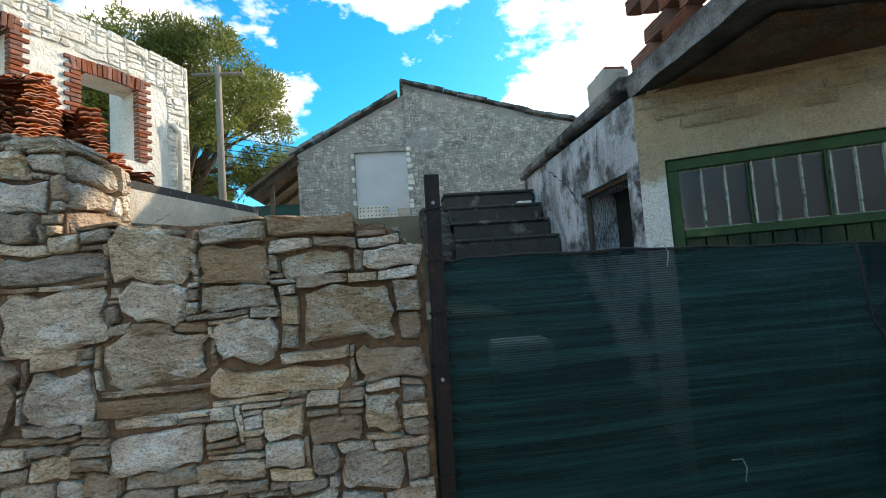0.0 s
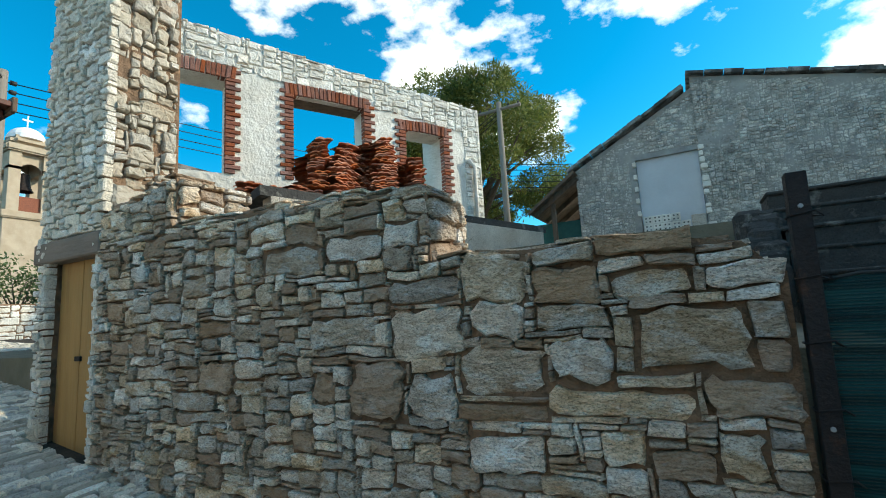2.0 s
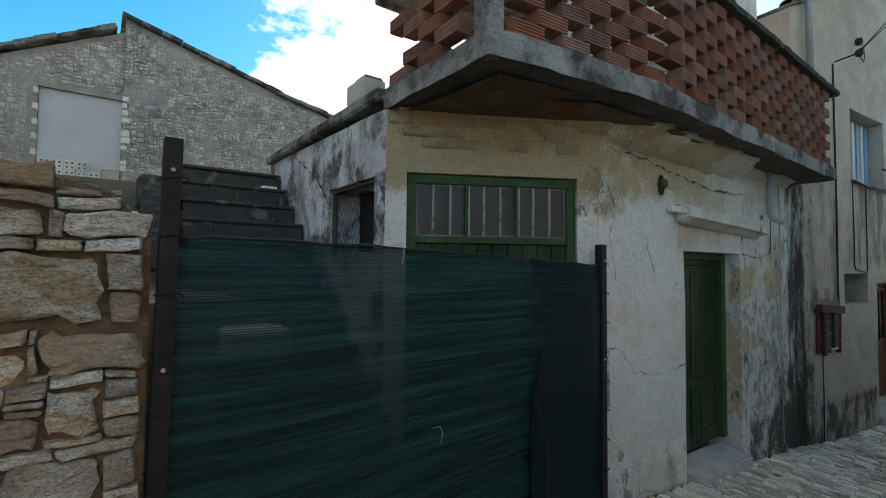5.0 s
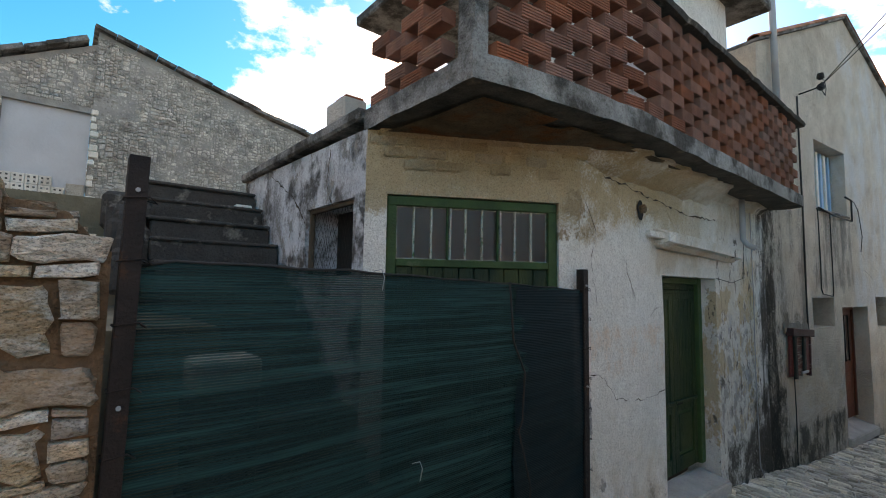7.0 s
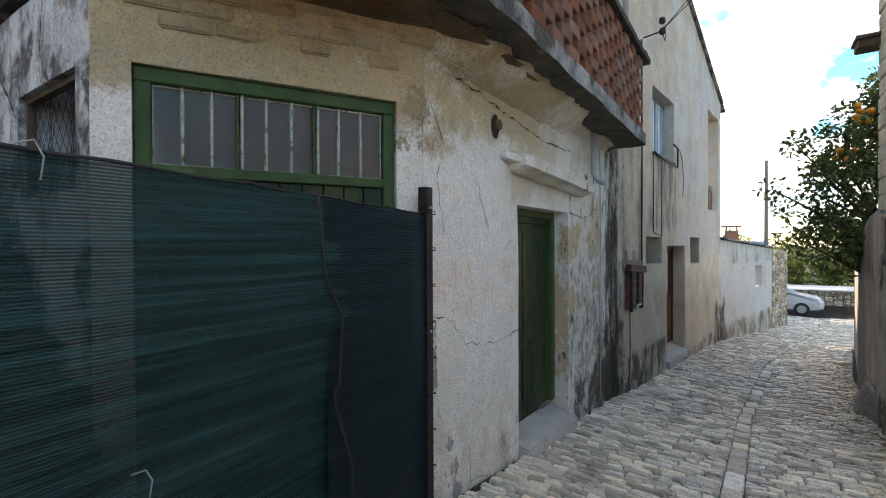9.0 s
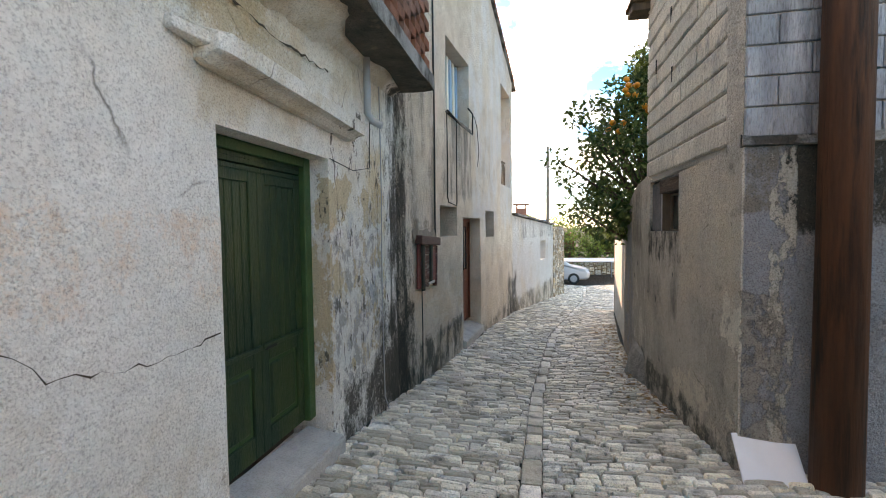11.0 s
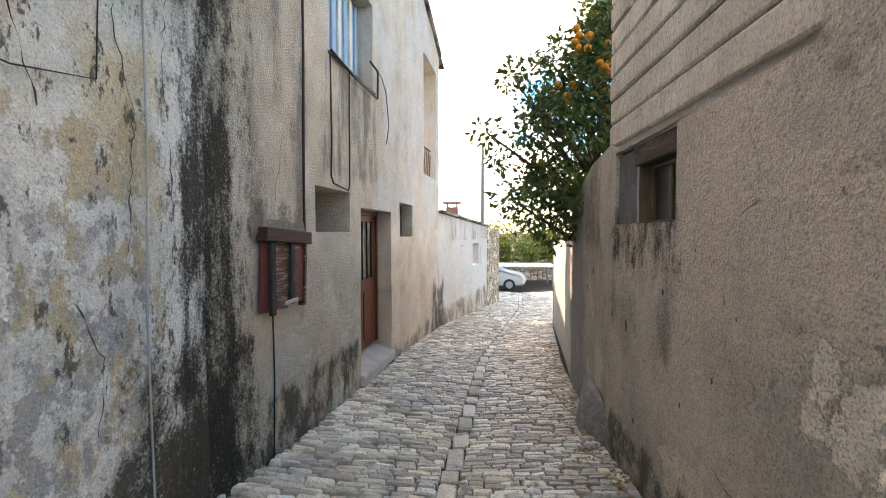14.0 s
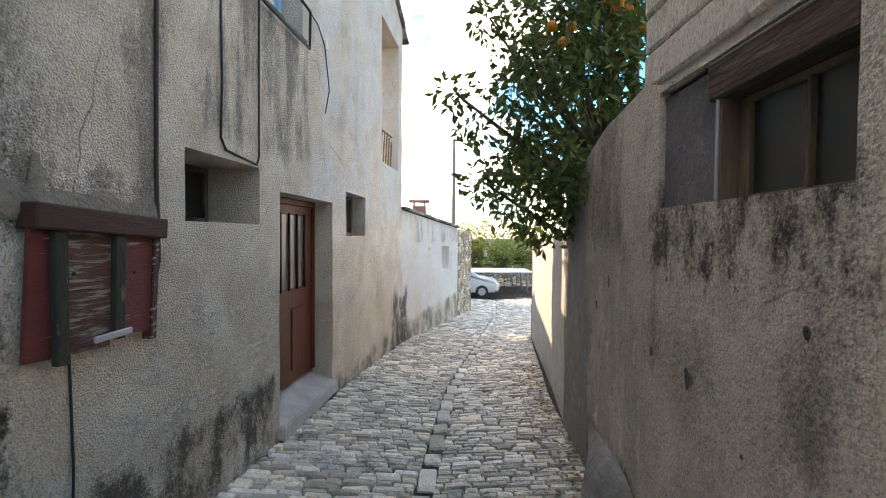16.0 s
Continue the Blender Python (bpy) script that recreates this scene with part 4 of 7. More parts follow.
# ---------------------------------------------------------------- outdoor stair
stair = thing("outdoor_stair", "blackened concrete steps up to the terrace", "stairs", kind="structure")
for i in range(12):
    z, y = 2.8 - 0.2 * i, 5.2 - 0.25 * i
    bm = box(0.5 + 0.012 * (i % 3), 1.54, y - 0.015 * (i % 2), 5.6, z - 0.2, z - 0.035, 0.012)
    part("riser", bm, M_DARKCON, stair)
    bm = box(0.49 + 0.01 * (i % 2), 1.54, y - 0.03, 5.6 if i == 0 else y + 0.24, z - 0.035, z, 0.012)
    part("tread", bm, M_DARKCON, stair)
thing("loose_block", "small white stone chip lying on the steps", "stone", bm=box(1.3, 1.46, 5.02, 5.12, 2.6, 2.64, 0.01), mat=M_LIME)
rubble = thing("rubble_pile", "loose rubble stones heaped beside the steps", "rubble")
for k in range(14):
    r = random.Random(k)
    x, y = r.uniform(0.3, 0.5), r.uniform(4.2, 5.2)
    z = 1.6 + (y - 3.8) * 0.75
    part("rubble_stone", box(x - 0.13, x + 0.1, y - 0.12, y + 0.12, z - 0.25, z + r.uniform(0, 0.1), 0.035), M_DARKCON, rubble)

# ---------------------------------------------------------------- shop front window with a green frame
shop = thing("window_1", "long green-painted shop window over boarded doors", "window", (SHOP_A.x, SHOP_A.y, 0),
             math.degrees(math.atan2(SHOP_B.y - SHOP_A.y, SHOP_B.x - SHOP_A.x)), kind="structure")
L0, L1, ZB, ZT = 0.158, 1.457, 1.965, 2.472
for x0, x1, z0, z1 in ((L0, L1, ZT - 0.07, ZT), (L0, L0 + 0.07, 0.0, ZT - 0.07), (L1 - 0.07, L1, 0.0, ZT - 0.07), (L0 + 0.07, L1 - 0.07, ZB, ZB + 0.055)):
    part("frame_bar", box(x0, x1, 0.03, 0.11, z0, z1, 0.006), M_DGREEN, shop)
gx0, gx1, g0, g1 = L0 + 0.07, L1 - 0.07, ZB + 0.055, ZT - 0.07
M_PUTTY = material("cracked_white_putty", (0.56, 0.55, 0.50), (0.36, 0.37, 0.31), 25, 0.85, 0.6, 60, c3=(0.06, 0.12, 0.05), stain_scale=18, stain=(0.55, 0.62))
for k in range(9):
    a, b = gx0 + (gx1 - gx0) * k / 9, gx0 + (gx1 - gx0) * (k + 1) / 9
    pane = part("pane", box(a + 0.004, b - 0.004, 0.075, 0.079, g0 + 0.004, g1 - 0.004), M_GLASS, shop)
    pane.visible_shadow = False
    bm = bmesh.new()
    for x0, x1, z0, z1 in ((a + 0.003, a + 0.009, g0, g1), (b - 0.009, b - 0.003, g0, g1), (a + 0.009, b - 0.009, g0, g0 + 0.008), (a + 0.009, b - 0.009, g1 - 0.012, g1)):
        add_box(bm, x0, x1, 0.064, 0.0745, z0 + 0.002, z1 - 0.001)
    part("putty", bm, M_PUTTY, pane, "cracked white putty edge")
for k in range(1, 9):
    u = gx0 + (gx1 - gx0) * k / 9
    if k % 3 == 0:
        for d in (-0.012, 0.012):
            part("glazing_bar", box(u + d - 0.006, u + d + 0.006, 0.045, 0.07, g0, g1, 0.002), M_PUTTY if d > 0 else M_DGREEN, shop)
    else:
        part("glazing_bar", box(u - 0.005, u + 0.005, 0.05, 0.072, g0, g1, 0.002), M_PUTTY, shop)
for k in range(10):
    u = gx0 + (gx1 - gx0) * k / 10
    part("door_board", box(u + 0.003, u + (gx1 - gx0) / 10 - 0.003, 0.05, 0.075, 0.0, ZB - 0.0, 0.004), M_GREEN, shop)
# No room is built: this sheet's colour gives its darkness.
part("curtain", box(gx0, gx1, 0.2, 0.21, 0.0, ZT), M_DARK, shop, "near-black sheet for the unlit room behind the dusty glass")

# mesh over the side hole
vent = thing("vent_mesh", "rusty chicken wire over a dark hole in the side wall", "wire mesh", (1.56, 5.6, 0), -90)
for k in range(-8, 14):
    for s in (1, -1):
        pts = []
        for j in range(25):
            z = 1.9 + 0.56 * j / 24
            u = 1.75 + 0.06 * k + s * 0.5 * (z - 1.9) + (0.5 * 0.56 if s < 0 else 0) - 0.1
            if 1.75 < u < 2.58:
                pts.append((u, 0.06 + 0.01 * math.sin(u * 20), z))
        if len(pts) > 2:
            part("wire", tube(pts, 0.0013, 4), M_BLACKIRON, vent)
# Near-black sheet gives the hole its shade.
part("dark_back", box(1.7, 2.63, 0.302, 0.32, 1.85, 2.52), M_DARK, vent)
for x0, x1, z0, z1 in ((1.752, 2.578, 2.43, 2.458), (1.752, 1.78, 1.9, 2.43), (2.55, 2.578, 1.9, 2.43)):
    part("frame_bar", box(x0, x1, 0.03, 0.07, z0, z1), M_OLDWOOD, vent)
# coping along the side wall, with a broken block on it
bm = box(1.50, 1.9, 2.9, 5.62, 2.99, 3.09, 0.02)
for v in bm.verts:
    v.co.z += 0.02 * noise.noise((v.co.x * 3, v.co.y * 2, 1))
thing("wall_coping", "grey weathered concrete coping on the side wall", "coping", kind="structure", bm=bm, mat=M_CONCRETE)
thing("hollow_block", "grey cinder block standing on the wall coping", "block", bm=box(1.52, 1.72, 3.15, 3.45, 3.09, 3.26, 0.012), mat=M_BLOCK)
thing("loose_brick", "red brick scrap lying on the coping", "brick", bm=box(1.56, 1.72, 3.2, 3.38, 3.26, 3.3, 0.008), mat=M_BRICK)
# flat roof of the white house
thing("roof_flat", "flat concrete roof of the white house", "roof", kind="structure", bm=box(1.9, 7.3, 2.45, 5.6, 2.95, 3.08), mat=M_CONCRETE)
thing("wall_back", "plain back wall of the white house", "wall", kind="structure", bm=box(1.86, 15.8, 5.6, 5.9, -1.0, 3.0), mat=M_BEIGE)
# upper storey: return wall and eave
thing("wall_upper_return", "pale upper-storey end wall behind the balcony", "wall", kind="structure", bm=box(5.9, 6.2, 2.45, 5.6, 3.08, 5.5), mat=M_WHITE)
bm = box(2.9, 6.75, 1.75, 5.6, 5.42, 5.56, 0.02)
for v in bm.verts:
    v.co.z += 0.02 * noise.noise((v.co.x * 2, v.co.y * 2, 4))
thing("roof_eave", "stained concrete eave slab above the balcony", "eave", kind="structure", bm=bm, mat=M_CONCRETE)

# ---------------------------------------------------------------- balcony screen of hollow clay bricks
def hollow_brick(length, height, depth):
    """Ribbed on both faces, six square holes in each end."""
    bm = bmesh.new()
    prof = []
    n = 5
    for k in range(n):
        z0, z1 = -height / 2 + height * k / n, -height / 2 + height * (k + 1) / n
        prof += [(-depth / 2 + 0.009, z0), (-depth / 2, z0 + 0.004), (-depth / 2, z1 - 0.004)]
    prof.append((-depth / 2 + 0.009, height / 2))
    prof += [(-y, z) for y, z in prof[::-1]]
    rings = [[bm.verts.new((x, y, z)) for y, z in prof] for x in (-length / 2, length / 2)]
    m = len(prof)
    for k in range(m):
        bm.faces.new((rings[0][k], rings[0][(k + 1) % m], rings[1][(k + 1) % m], rings[1][k]))
    for sgn in (-1, 1):
        x = sgn * length / 2
        ring = rings[0] if sgn < 0 else rings[1]
        ys = [-depth / 2 + 0.01, -0.005, 0.005, depth / 2 - 0.01]
        zs = [-height / 2 + 0.006] + [-height / 2 + height * t for t in (0.31, 0.37, 0.64, 0.70)] + [height / 2 - 0.006]
        v = {(i, j): bm.verts.new((x - sgn * 0.0005, y, z)) for i, y in enumerate(ys) for j, z in enumerate(zs)}
        for i in range(3):
            for j in range(5):
                q = [v[i, j], v[i + 1, j], v[i + 1, j + 1], v[i, j + 1]]
                if i % 2 == 0 and j % 2 == 0:
                    deep = [bm.verts.new(w.co - Vector((sgn * 0.05, 0, 0))) for w in q]
                    for a in range(4):
                        bm.faces.new((q[a], q[(a + 1) % 4], deep[(a + 1) % 4], deep[a]))
                    bm.faces.new(deep)
                else:
                    bm.faces.new(q)
        bm.faces.new(ring)
    bmesh.ops.recalc_face_normals(bm, faces=bm.faces)
    return bm


BL, BH, BD = 0.235, 0.094, 0.11
brick_mesh = mesh_of(hollow_brick(BL, BH, BD), "hollow_brick")
brick_mesh.materials.append(M_HOLLOW)
screen = thing("balcony_screen", "openwork balcony parapet of red hollow clay bricks", "parapet")
PITCH = 0.375
rnd = random.Random(5)


def screen_run(a, b, rows, z0, drop=None):
    a, b = Vector(a), Vector(b)
    d = b - a
    ang = math.atan2(d.y, d.x)
    for r in range(rows):
        u = BL / 2 + (PITCH / 2 if r % 2 else 0)
        while u < d.length - BL / 2 + 0.02:
            if not drop or not drop(r, u):
                p = a + d.normalized() * u
                ob = new("hollow_brick", brick_mesh)
                ob.parent = screen
                ob.location = (p.x, p.y, z0 + BH / 2 + r * (BH + 0.006))
                ob.rotation_euler = (0, radians(rnd.uniform(-0.7, 0.7)), ang + radians(rnd.uniform(-1.2, 1.2)))
            u += PITCH


screen_run((1.72, 1.80), (3.08, 1.655), 9, 3.082)
screen_run((3.12, 1.652), (7.25, 1.70), 9, 3.082)
screen_run((1.635, 2.86), (1.63, 1.95), 9, 3.082, lambda r, u: u < 0.09 * r - 0.05 and r > 1 and (r + int(u * 9)) % 5 != 0)
part("corner_pier", box(1.575, 1.70, 1.79, 1.92, 3.082, 4.0, 0.01), M_CONCRETE, screen, "rough mortar corner pier")
for a, b in (((1.6, 1.79), (3.1, 1.64)), ((3.1, 1.64), (7.32, 1.69))):
    d = Vector(b) - Vector(a)
    bm = bmesh.new()
    n = int(d.length / 0.12)
    prev = None
    for i in range(n + 1):
        p = Vector(a) + d * i / n
        s = Vector((d.y, -d.x)).normalized()
        ring = []
        for y, z in ((-0.09, 0.0), (0.1, 0.0), (0.115, 0.035), (0.08, 0.075), (-0.06, 0.08), (-0.1, 0.04)):
            q = p + s * (y + 0.02 * noise.noise((i * 0.7, y * 9, a[0])))
            ring.append(bm.verts.new((q.x, q.y, 3.985 + z + 0.015 * noise.noise((i * 0.5, z * 9, 3.3)))))
        if prev:
            for k in range(6):
                bm.faces.new((prev[k], prev[(k + 1) % 6], ring[(k + 1) % 6], ring[k]))
        else:
            bm.faces.new(ring[::-1])
        prev = ring
    bm.faces.new(prev)
    part("coping", bm, M_DARKCON, screen, "mossy dark concrete coping")

# crumbling fillet of old plaster under the slab
bm = bmesh.new()
prev = None
for i in range(90):
    x = 1.62 + 5.6 * i / 89
    y = lerp([(1.6, 2.83), (3.0, 2.1), (7.3, 2.1)], x)
    full = lerp([(1.6, 0.0), (2.8, 0.1), (3.4, 1.0), (5.3, 1.0), (5.7, 0.25), (6.2, 0.15), (6.5, 0.5), (7.2, 0.2)], x)
    drop = 0.03 + full * 0.12 + 0.06 * noise.noise((x * 4.9, 0, 2.0)) * full
    out = 0.05 + full * (0.26 + 0.05 * noise.noise((x * 5.3, 5, 2.0)) + 0.03 * noise.noise((x * 17, 5, 2.0)))
    ring = [bm.verts.new(p) for p in ((x, y + 0.02, 2.935), (x, y - out, 2.927), (x, y - out * 0.55, 2.927 - drop * 0.35), (x, y - 0.012, 2.92 - drop), (x, y + 0.02, 2.92 - drop))]
    if prev:
        for k in range(5):
            bm.faces.new((prev[k], prev[(k + 1) % 5], ring[(k + 1) % 5], ring[k])).smooth = True
    prev = ring
thing("plaster_cove", "crumbling cream plaster cove under the balcony", "plaster", kind="structure", bm=bm, mat=M_WHITE)
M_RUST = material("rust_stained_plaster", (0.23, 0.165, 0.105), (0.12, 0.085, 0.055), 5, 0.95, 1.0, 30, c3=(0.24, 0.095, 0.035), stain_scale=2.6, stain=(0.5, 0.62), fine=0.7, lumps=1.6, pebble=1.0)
bm = bmesh.new()
g = {}


def p_ok(i, j):
    return j < 9.2 - 0.10 * i + 2.2 * noise.noise((i * 0.35, j * 0.4, 8))


for i in range(31):
    for j in range(11):
        p0, p1 = Vector((1.66 + 2.6 * i / 30, lerp([(1.6, 2.8), (3.0, 2.08), (7, 2.08)], 1.66 + 2.6 * i / 30))), Vector((1.75 + 2.6 * i / 30, lerp([(1.6, 1.9), (3.1, 1.72), (7, 1.74)], 1.75 + 2.6 * i / 30)))
        p = p0.lerp(p1, j / 10)
        g[i, j] = bm.verts.new((p.x, p.y, 2.912 + 0.012 * noise.noise((p.x * 5, p.y * 5, 1)) - 0.01 * math.sin(math.pi * j / 10)))
for i in range(30):
    for j in range(10):
        if p_ok(i, j):
            bm.faces.new((g[i, j], g[i, j + 1], g[i + 1, j + 1], g[i + 1, j])).smooth = True
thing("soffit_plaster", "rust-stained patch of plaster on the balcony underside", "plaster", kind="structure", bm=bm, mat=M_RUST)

# ---------------------------------------------------------------- green double door, step, hood, pipe
def leaf_door(parent, x0, x1, z0, z1, y):
    leaf = part("door_leaf", box(x0, x1, y + 0.02, y + 0.045, z0, z1), M_DGREEN, parent)
    st = 0.085
    for a, b, c, d in ((x0, x0 + st, z0, z1), (x1 - st, x1, z0, z1), (x0 + st, x1 - st, z1 - 0.07, z1), (x0 + st, x1 - st, z0 + 0.60, z0 + 0.70), (x0 + st, x1 - st, z0, z0 + 0.15)):
        part("rail", box(a, b, y, y + 0.03, c, d, 0.005), M_GREEN, leaf)
    n = 5
    for k in range(n):
        a = x0 + st + (x1 - x0 - 2 * st) * k / n
        part("board", box(a + 0.002, a + (x1 - x0 - 2 * st) / n - 0.002, y + 0.008, y + 0.03, z0 + 0.70, z1 - 0.07, 0.004), M_GREEN, leaf)
    part("panel", box(x0 + st + 0.03, x1 - st - 0.03, y + 0.006, y + 0.03, z0 + 0.18, z0 + 0.57, 0.012), M_GREEN, leaf)
    part("moulding", box(x0 + 0.01, x1 - 0.01, y - 0.018, y + 0.005, z0 + 0.69, z0 + 0.725, 0.006), M_GREEN, leaf)
    return leaf


gdoor = thing("door_1", "old green double-leaf plank door with peeling paint, closed", "door", kind="structure")
DY = 2.29
for x0, x1, z0, z1 in ((4.352, 4.41, -0.05, 1.97), (5.50, 5.597, -0.05, 1.97), (4.41, 5.50, 1.90, 1.968)):
    part("frame_bar", box(x0, x1, DY - 0.04, DY + 0.06, z0, z1, 0.006), M_DGREEN, gdoor)
for z in (1.80, 1.84, 1.87):
    part("head_slat", box(4.41, 5.50, DY, DY + 0.03, z, z + 0.032, 0.004), M_GREEN, gdoor)
leaf_door(gdoor, 4.412, 4.953, -0.04, 1.80, DY)
leaf_door(gdoor, 4.957, 5.498, -0.04, 1.80, DY)
part("latch", box(4.99, 5.11, DY - 0.02, DY, 0.64, 0.665, 0.004), M_BLACKIRON, gdoor, "iron latch")
# Backing coloured as dark as an unlit room.
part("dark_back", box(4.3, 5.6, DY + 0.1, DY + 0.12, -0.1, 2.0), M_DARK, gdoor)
bm = box(4.34, 5.58, 1.99, 2.32, -0.5, -0.045, 0.02, seg=2)
for v in bm.verts:
    if v.co.z > -0.2:
        v.co.z -= 0.07 * (2.32 - v.co.y) / 0.39 + 0.05 * (v.co.x - 4.3)
thing("door_step", "worn grey concrete doorstep", "step", kind="structure", bm=bm, mat=M_SILL)
hood = thing("door_hood", "chipped white plaster hood moulding over the door", "moulding", kind="structure")
bm = bmesh.new()
rings = []
for x in (4.20, 4.24, 4.7, 5.3, 5.95, 6.0):
    k = 0.8 if x in (4.20, 6.0) else 1.0
    rings.append([bm.verts.new((x, 2.10 - y * k, 2.30 + z * k - 0.035 * (x - 4.9) + 0.006 * noise.noise((x * 5, y * 9, z * 9)))) for y, z in ((0.0, -0.10), (0.06, -0.10), (0.11, -0.07), (0.17, -0.06), (0.18, 0.03), (0.12, 0.05), (0.0, 0.09))])
for a, b in zip(rings, rings[1:]):
    for k in range(7):
        bm.faces.new((a[k], a[(k + 1) % 7], b[(k + 1) % 7], b[k]))
bm.faces.new(rings[0][::-1]); bm.faces.new(rings[-1])
part("moulding", bm, M_WHITE, hood)
bm = box(4.02, 4.26, 1.99, 2.10, 2.30, 2.36, 0.01)
for v in bm.verts:
    v.co.z += 0.10 * (4.26 - v.co.x) - 0.01
    if v.co.x < 4.1:
        v.co.y = max(v.co.y, 2.05) - 0.02 * noise.noise(v.co * 30)
part("broken_end", bm, M_WHITE, hood, "snapped-off end of the plaster moulding")
thing("drain_pipe", "short grey plastic drain pipe under the balcony", "pipe", bm=tube([(6.2, 2.0, 2.94), (6.2, 2.0, 2.45), (6.22, 1.96, 2.38), (6.24, 1.88, 2.34)], 0.032, 12), mat=M_PIPE)
# Flat near-black polygon: the broken hole's shade as colour, without depth.
bm = bmesh.new()
for k in range(16):
    a = 2 * math.pi * k / 16
    r = 0.07 * (1 + 0.3 * noise.noise((math.cos(a) * 2, math.sin(a) * 2, 3)))
    bm.verts.new((3.92 + r * 0.8 * math.cos(a), 2.085, 2.54 + r * 1.3 * math.sin(a)))
bm.faces.new(bm.verts[:])
ret = bmesh.ops.inset_region(bm, faces=bm.faces[:], thickness=0.02, depth=-0.0)
thing("stove_pipe_hole", "flat dark patch for a shaded hole in the plaster round a rusty pipe stub", "hole", bm=bm, mat=M_DARK)
thing("pipe_stub", "rusty pipe stub in the broken plaster hole", "pipe", bm=tube([(3.93, 2.12, 2.55), (3.93, 2.05, 2.55)], 0.04, 10), mat=M_RUST)
# ---------------------------------------------------------------- beige house: openings and fittings (local frame of its front)
H2_ANG = math.degrees(math.atan2(H2[1].y - H2[0].y, H2[1].x - H2[0].x))


def h2_thing(name, label, category, kind="", group=""):
    return thing(name, label, category, (H2[0].x, H2[0].y, 0), H2_ANG, group, kind)


rdoor = h2_thing("door_2", "red-brown wooden house door with a barred glass light", "door", "structure")
u0, u1 = h2u(10.22), h2u(11.62)
part("door_leaf", box(u0 + 0.06, u1 - 0.06, 0.25, 0.29, -0.42, 1.53), M_BROWNDOOR, rdoor)
for a, b, c, d in ((u0 + 0.003, u0 + 0.06, -0.42, 1.597), (u1 - 0.06, u1 - 0.003, -0.42, 1.597), (u0 + 0.06, u1 - 0.06, 1.53, 1.597)):
    part("frame_bar", box(a, b, 0.22, 0.32, c, d, 0.006), M_BROWNDOOR, rdoor)
part("glass_light", box(u0 + 0.25, u1 - 0.25, 0.242, 0.248, 0.62, 1.42), M_GLASS, rdoor, "dark glass light")
for k in range(5):
    u = u0 + 0.3 + (u1 - u0 - 0.6) * k / 4
    part("grille_bar", tube([(u, 0.23, 0.6), (u, 0.23, 1.44)], 0.012, 6), M_BLACKIRON, rdoor)
for a, b, c, d in ((u0 + 0.2, u0 + 0.62, -0.3, 0.4), (u1 - 0.62, u1 - 0.2, -0.3, 0.4)):
    part("panel", box(a, b, 0.235, 0.255, c, d, 0.012), M_BROWNDOOR, rdoor)
# Added panel: stops sun leaking past the door, coloured like an unlit inside.
part("dark_back", box(u0 - 0.1, u1 + 0.1, 0.62, 0.66, -0.9, 1.7), M_DARK, rdoor)
part("door_handle", tube([(u0 + 0.14, 0.24, 0.45), (u0 + 0.14, 0.19, 0.45), (u0 + 0.25, 0.19, 0.45)], 0.01, 8), M_BLACKIRON, rdoor)
sill = h2_thing("door_step", "pale stone doorstep with a cobbled edge", "step", "structure")
bm = box(u0 - 0.03, u1 + 0.03, -0.06, 0.5, -0.56, -0.42, 0.012, seg=2)
for v in bm.verts:
    v.co.z -= 0.15 * max(0, 0.25 - v.co.y) / 0.31
part("slab", bm, M_SILL, sill)
part("footing", box(u0 - 0.02, u1 + 0.02, -0.04, 0.5, -1.1, -0.72, 0.01), M_CONCRETE, sill)


def niche(u0, u1, z0, z1, name, label, deep=0.45):
    w = h2_thing(name, label, "window", "structure")
    for a, b, c, d in ((u0 + 0.004, u0 + 0.05, z0, z1), (u1 - 0.05, u1 - 0.004, z0, z1), (u0 + 0.05, u1 - 0.05, z1 - 0.05, z1 - 0.004), (u0 + 0.05, u1 - 0.05, z0 + 0.004, z0 + 0.05)):
        part("frame_bar", box(a, b, deep, deep + 0.06, c, d, 0.005), M_OLDWOOD, w)
    part("pane", box(u0 + 0.05, u1 - 0.05, deep + 0.03, deep + 0.035, z0 + 0.05, z1 - 0.05), M_GLASS, w)
    # Dark backing in place of the shaded room.
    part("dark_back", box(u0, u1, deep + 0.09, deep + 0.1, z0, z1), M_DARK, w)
    return w


niche(h2u(8.92), h2u(9.86), 1.29, 1.76, "window_2", "small deep-set window with a dark wooden frame")
niche(h2u(12.13), h2u(13.05), 1.2, 1.78, "window_3", "small deep-set window with a dark wooden frame", 0.2)
blue = h2_thing("window_4", "upper window with pale blue shutters behind bars", "window", "structure")
u0, u1 = h2u(9.3), h2u(10.75)
part("shutter_panel", box(u0 + 0.02, u1 - 0.02, 0.24, 0.27, 3.22, 4.33), M_BLUE, blue)
for k in range(8):
    u = u0 + 0.06 + (u1 - u0 - 0.12) * k / 7
    part("shutter_slat", box(u - 0.045, u + 0.045, 0.21, 0.24, 3.22, 4.33, 0.008), M_BLUE if k % 2 else M_LIME, blue)
# Backing sheet, its dark colour standing for shade behind the slats.
part("dark_back", box(u0, u1, 0.38, 0.39, 3.2, 4.35), M_DARK, blue)
part("sill", box(u0 - 0.05, u1 + 0.05, -0.03, 0.2, 3.17, 3.203, 0.008), M_CONCRETE, blue)
bal = h2_thing("window_5", "open loggia corner with a small slatted wooden rail", "window", "structure")
u0, u1 = h2u(14.05), h2u(15.45)
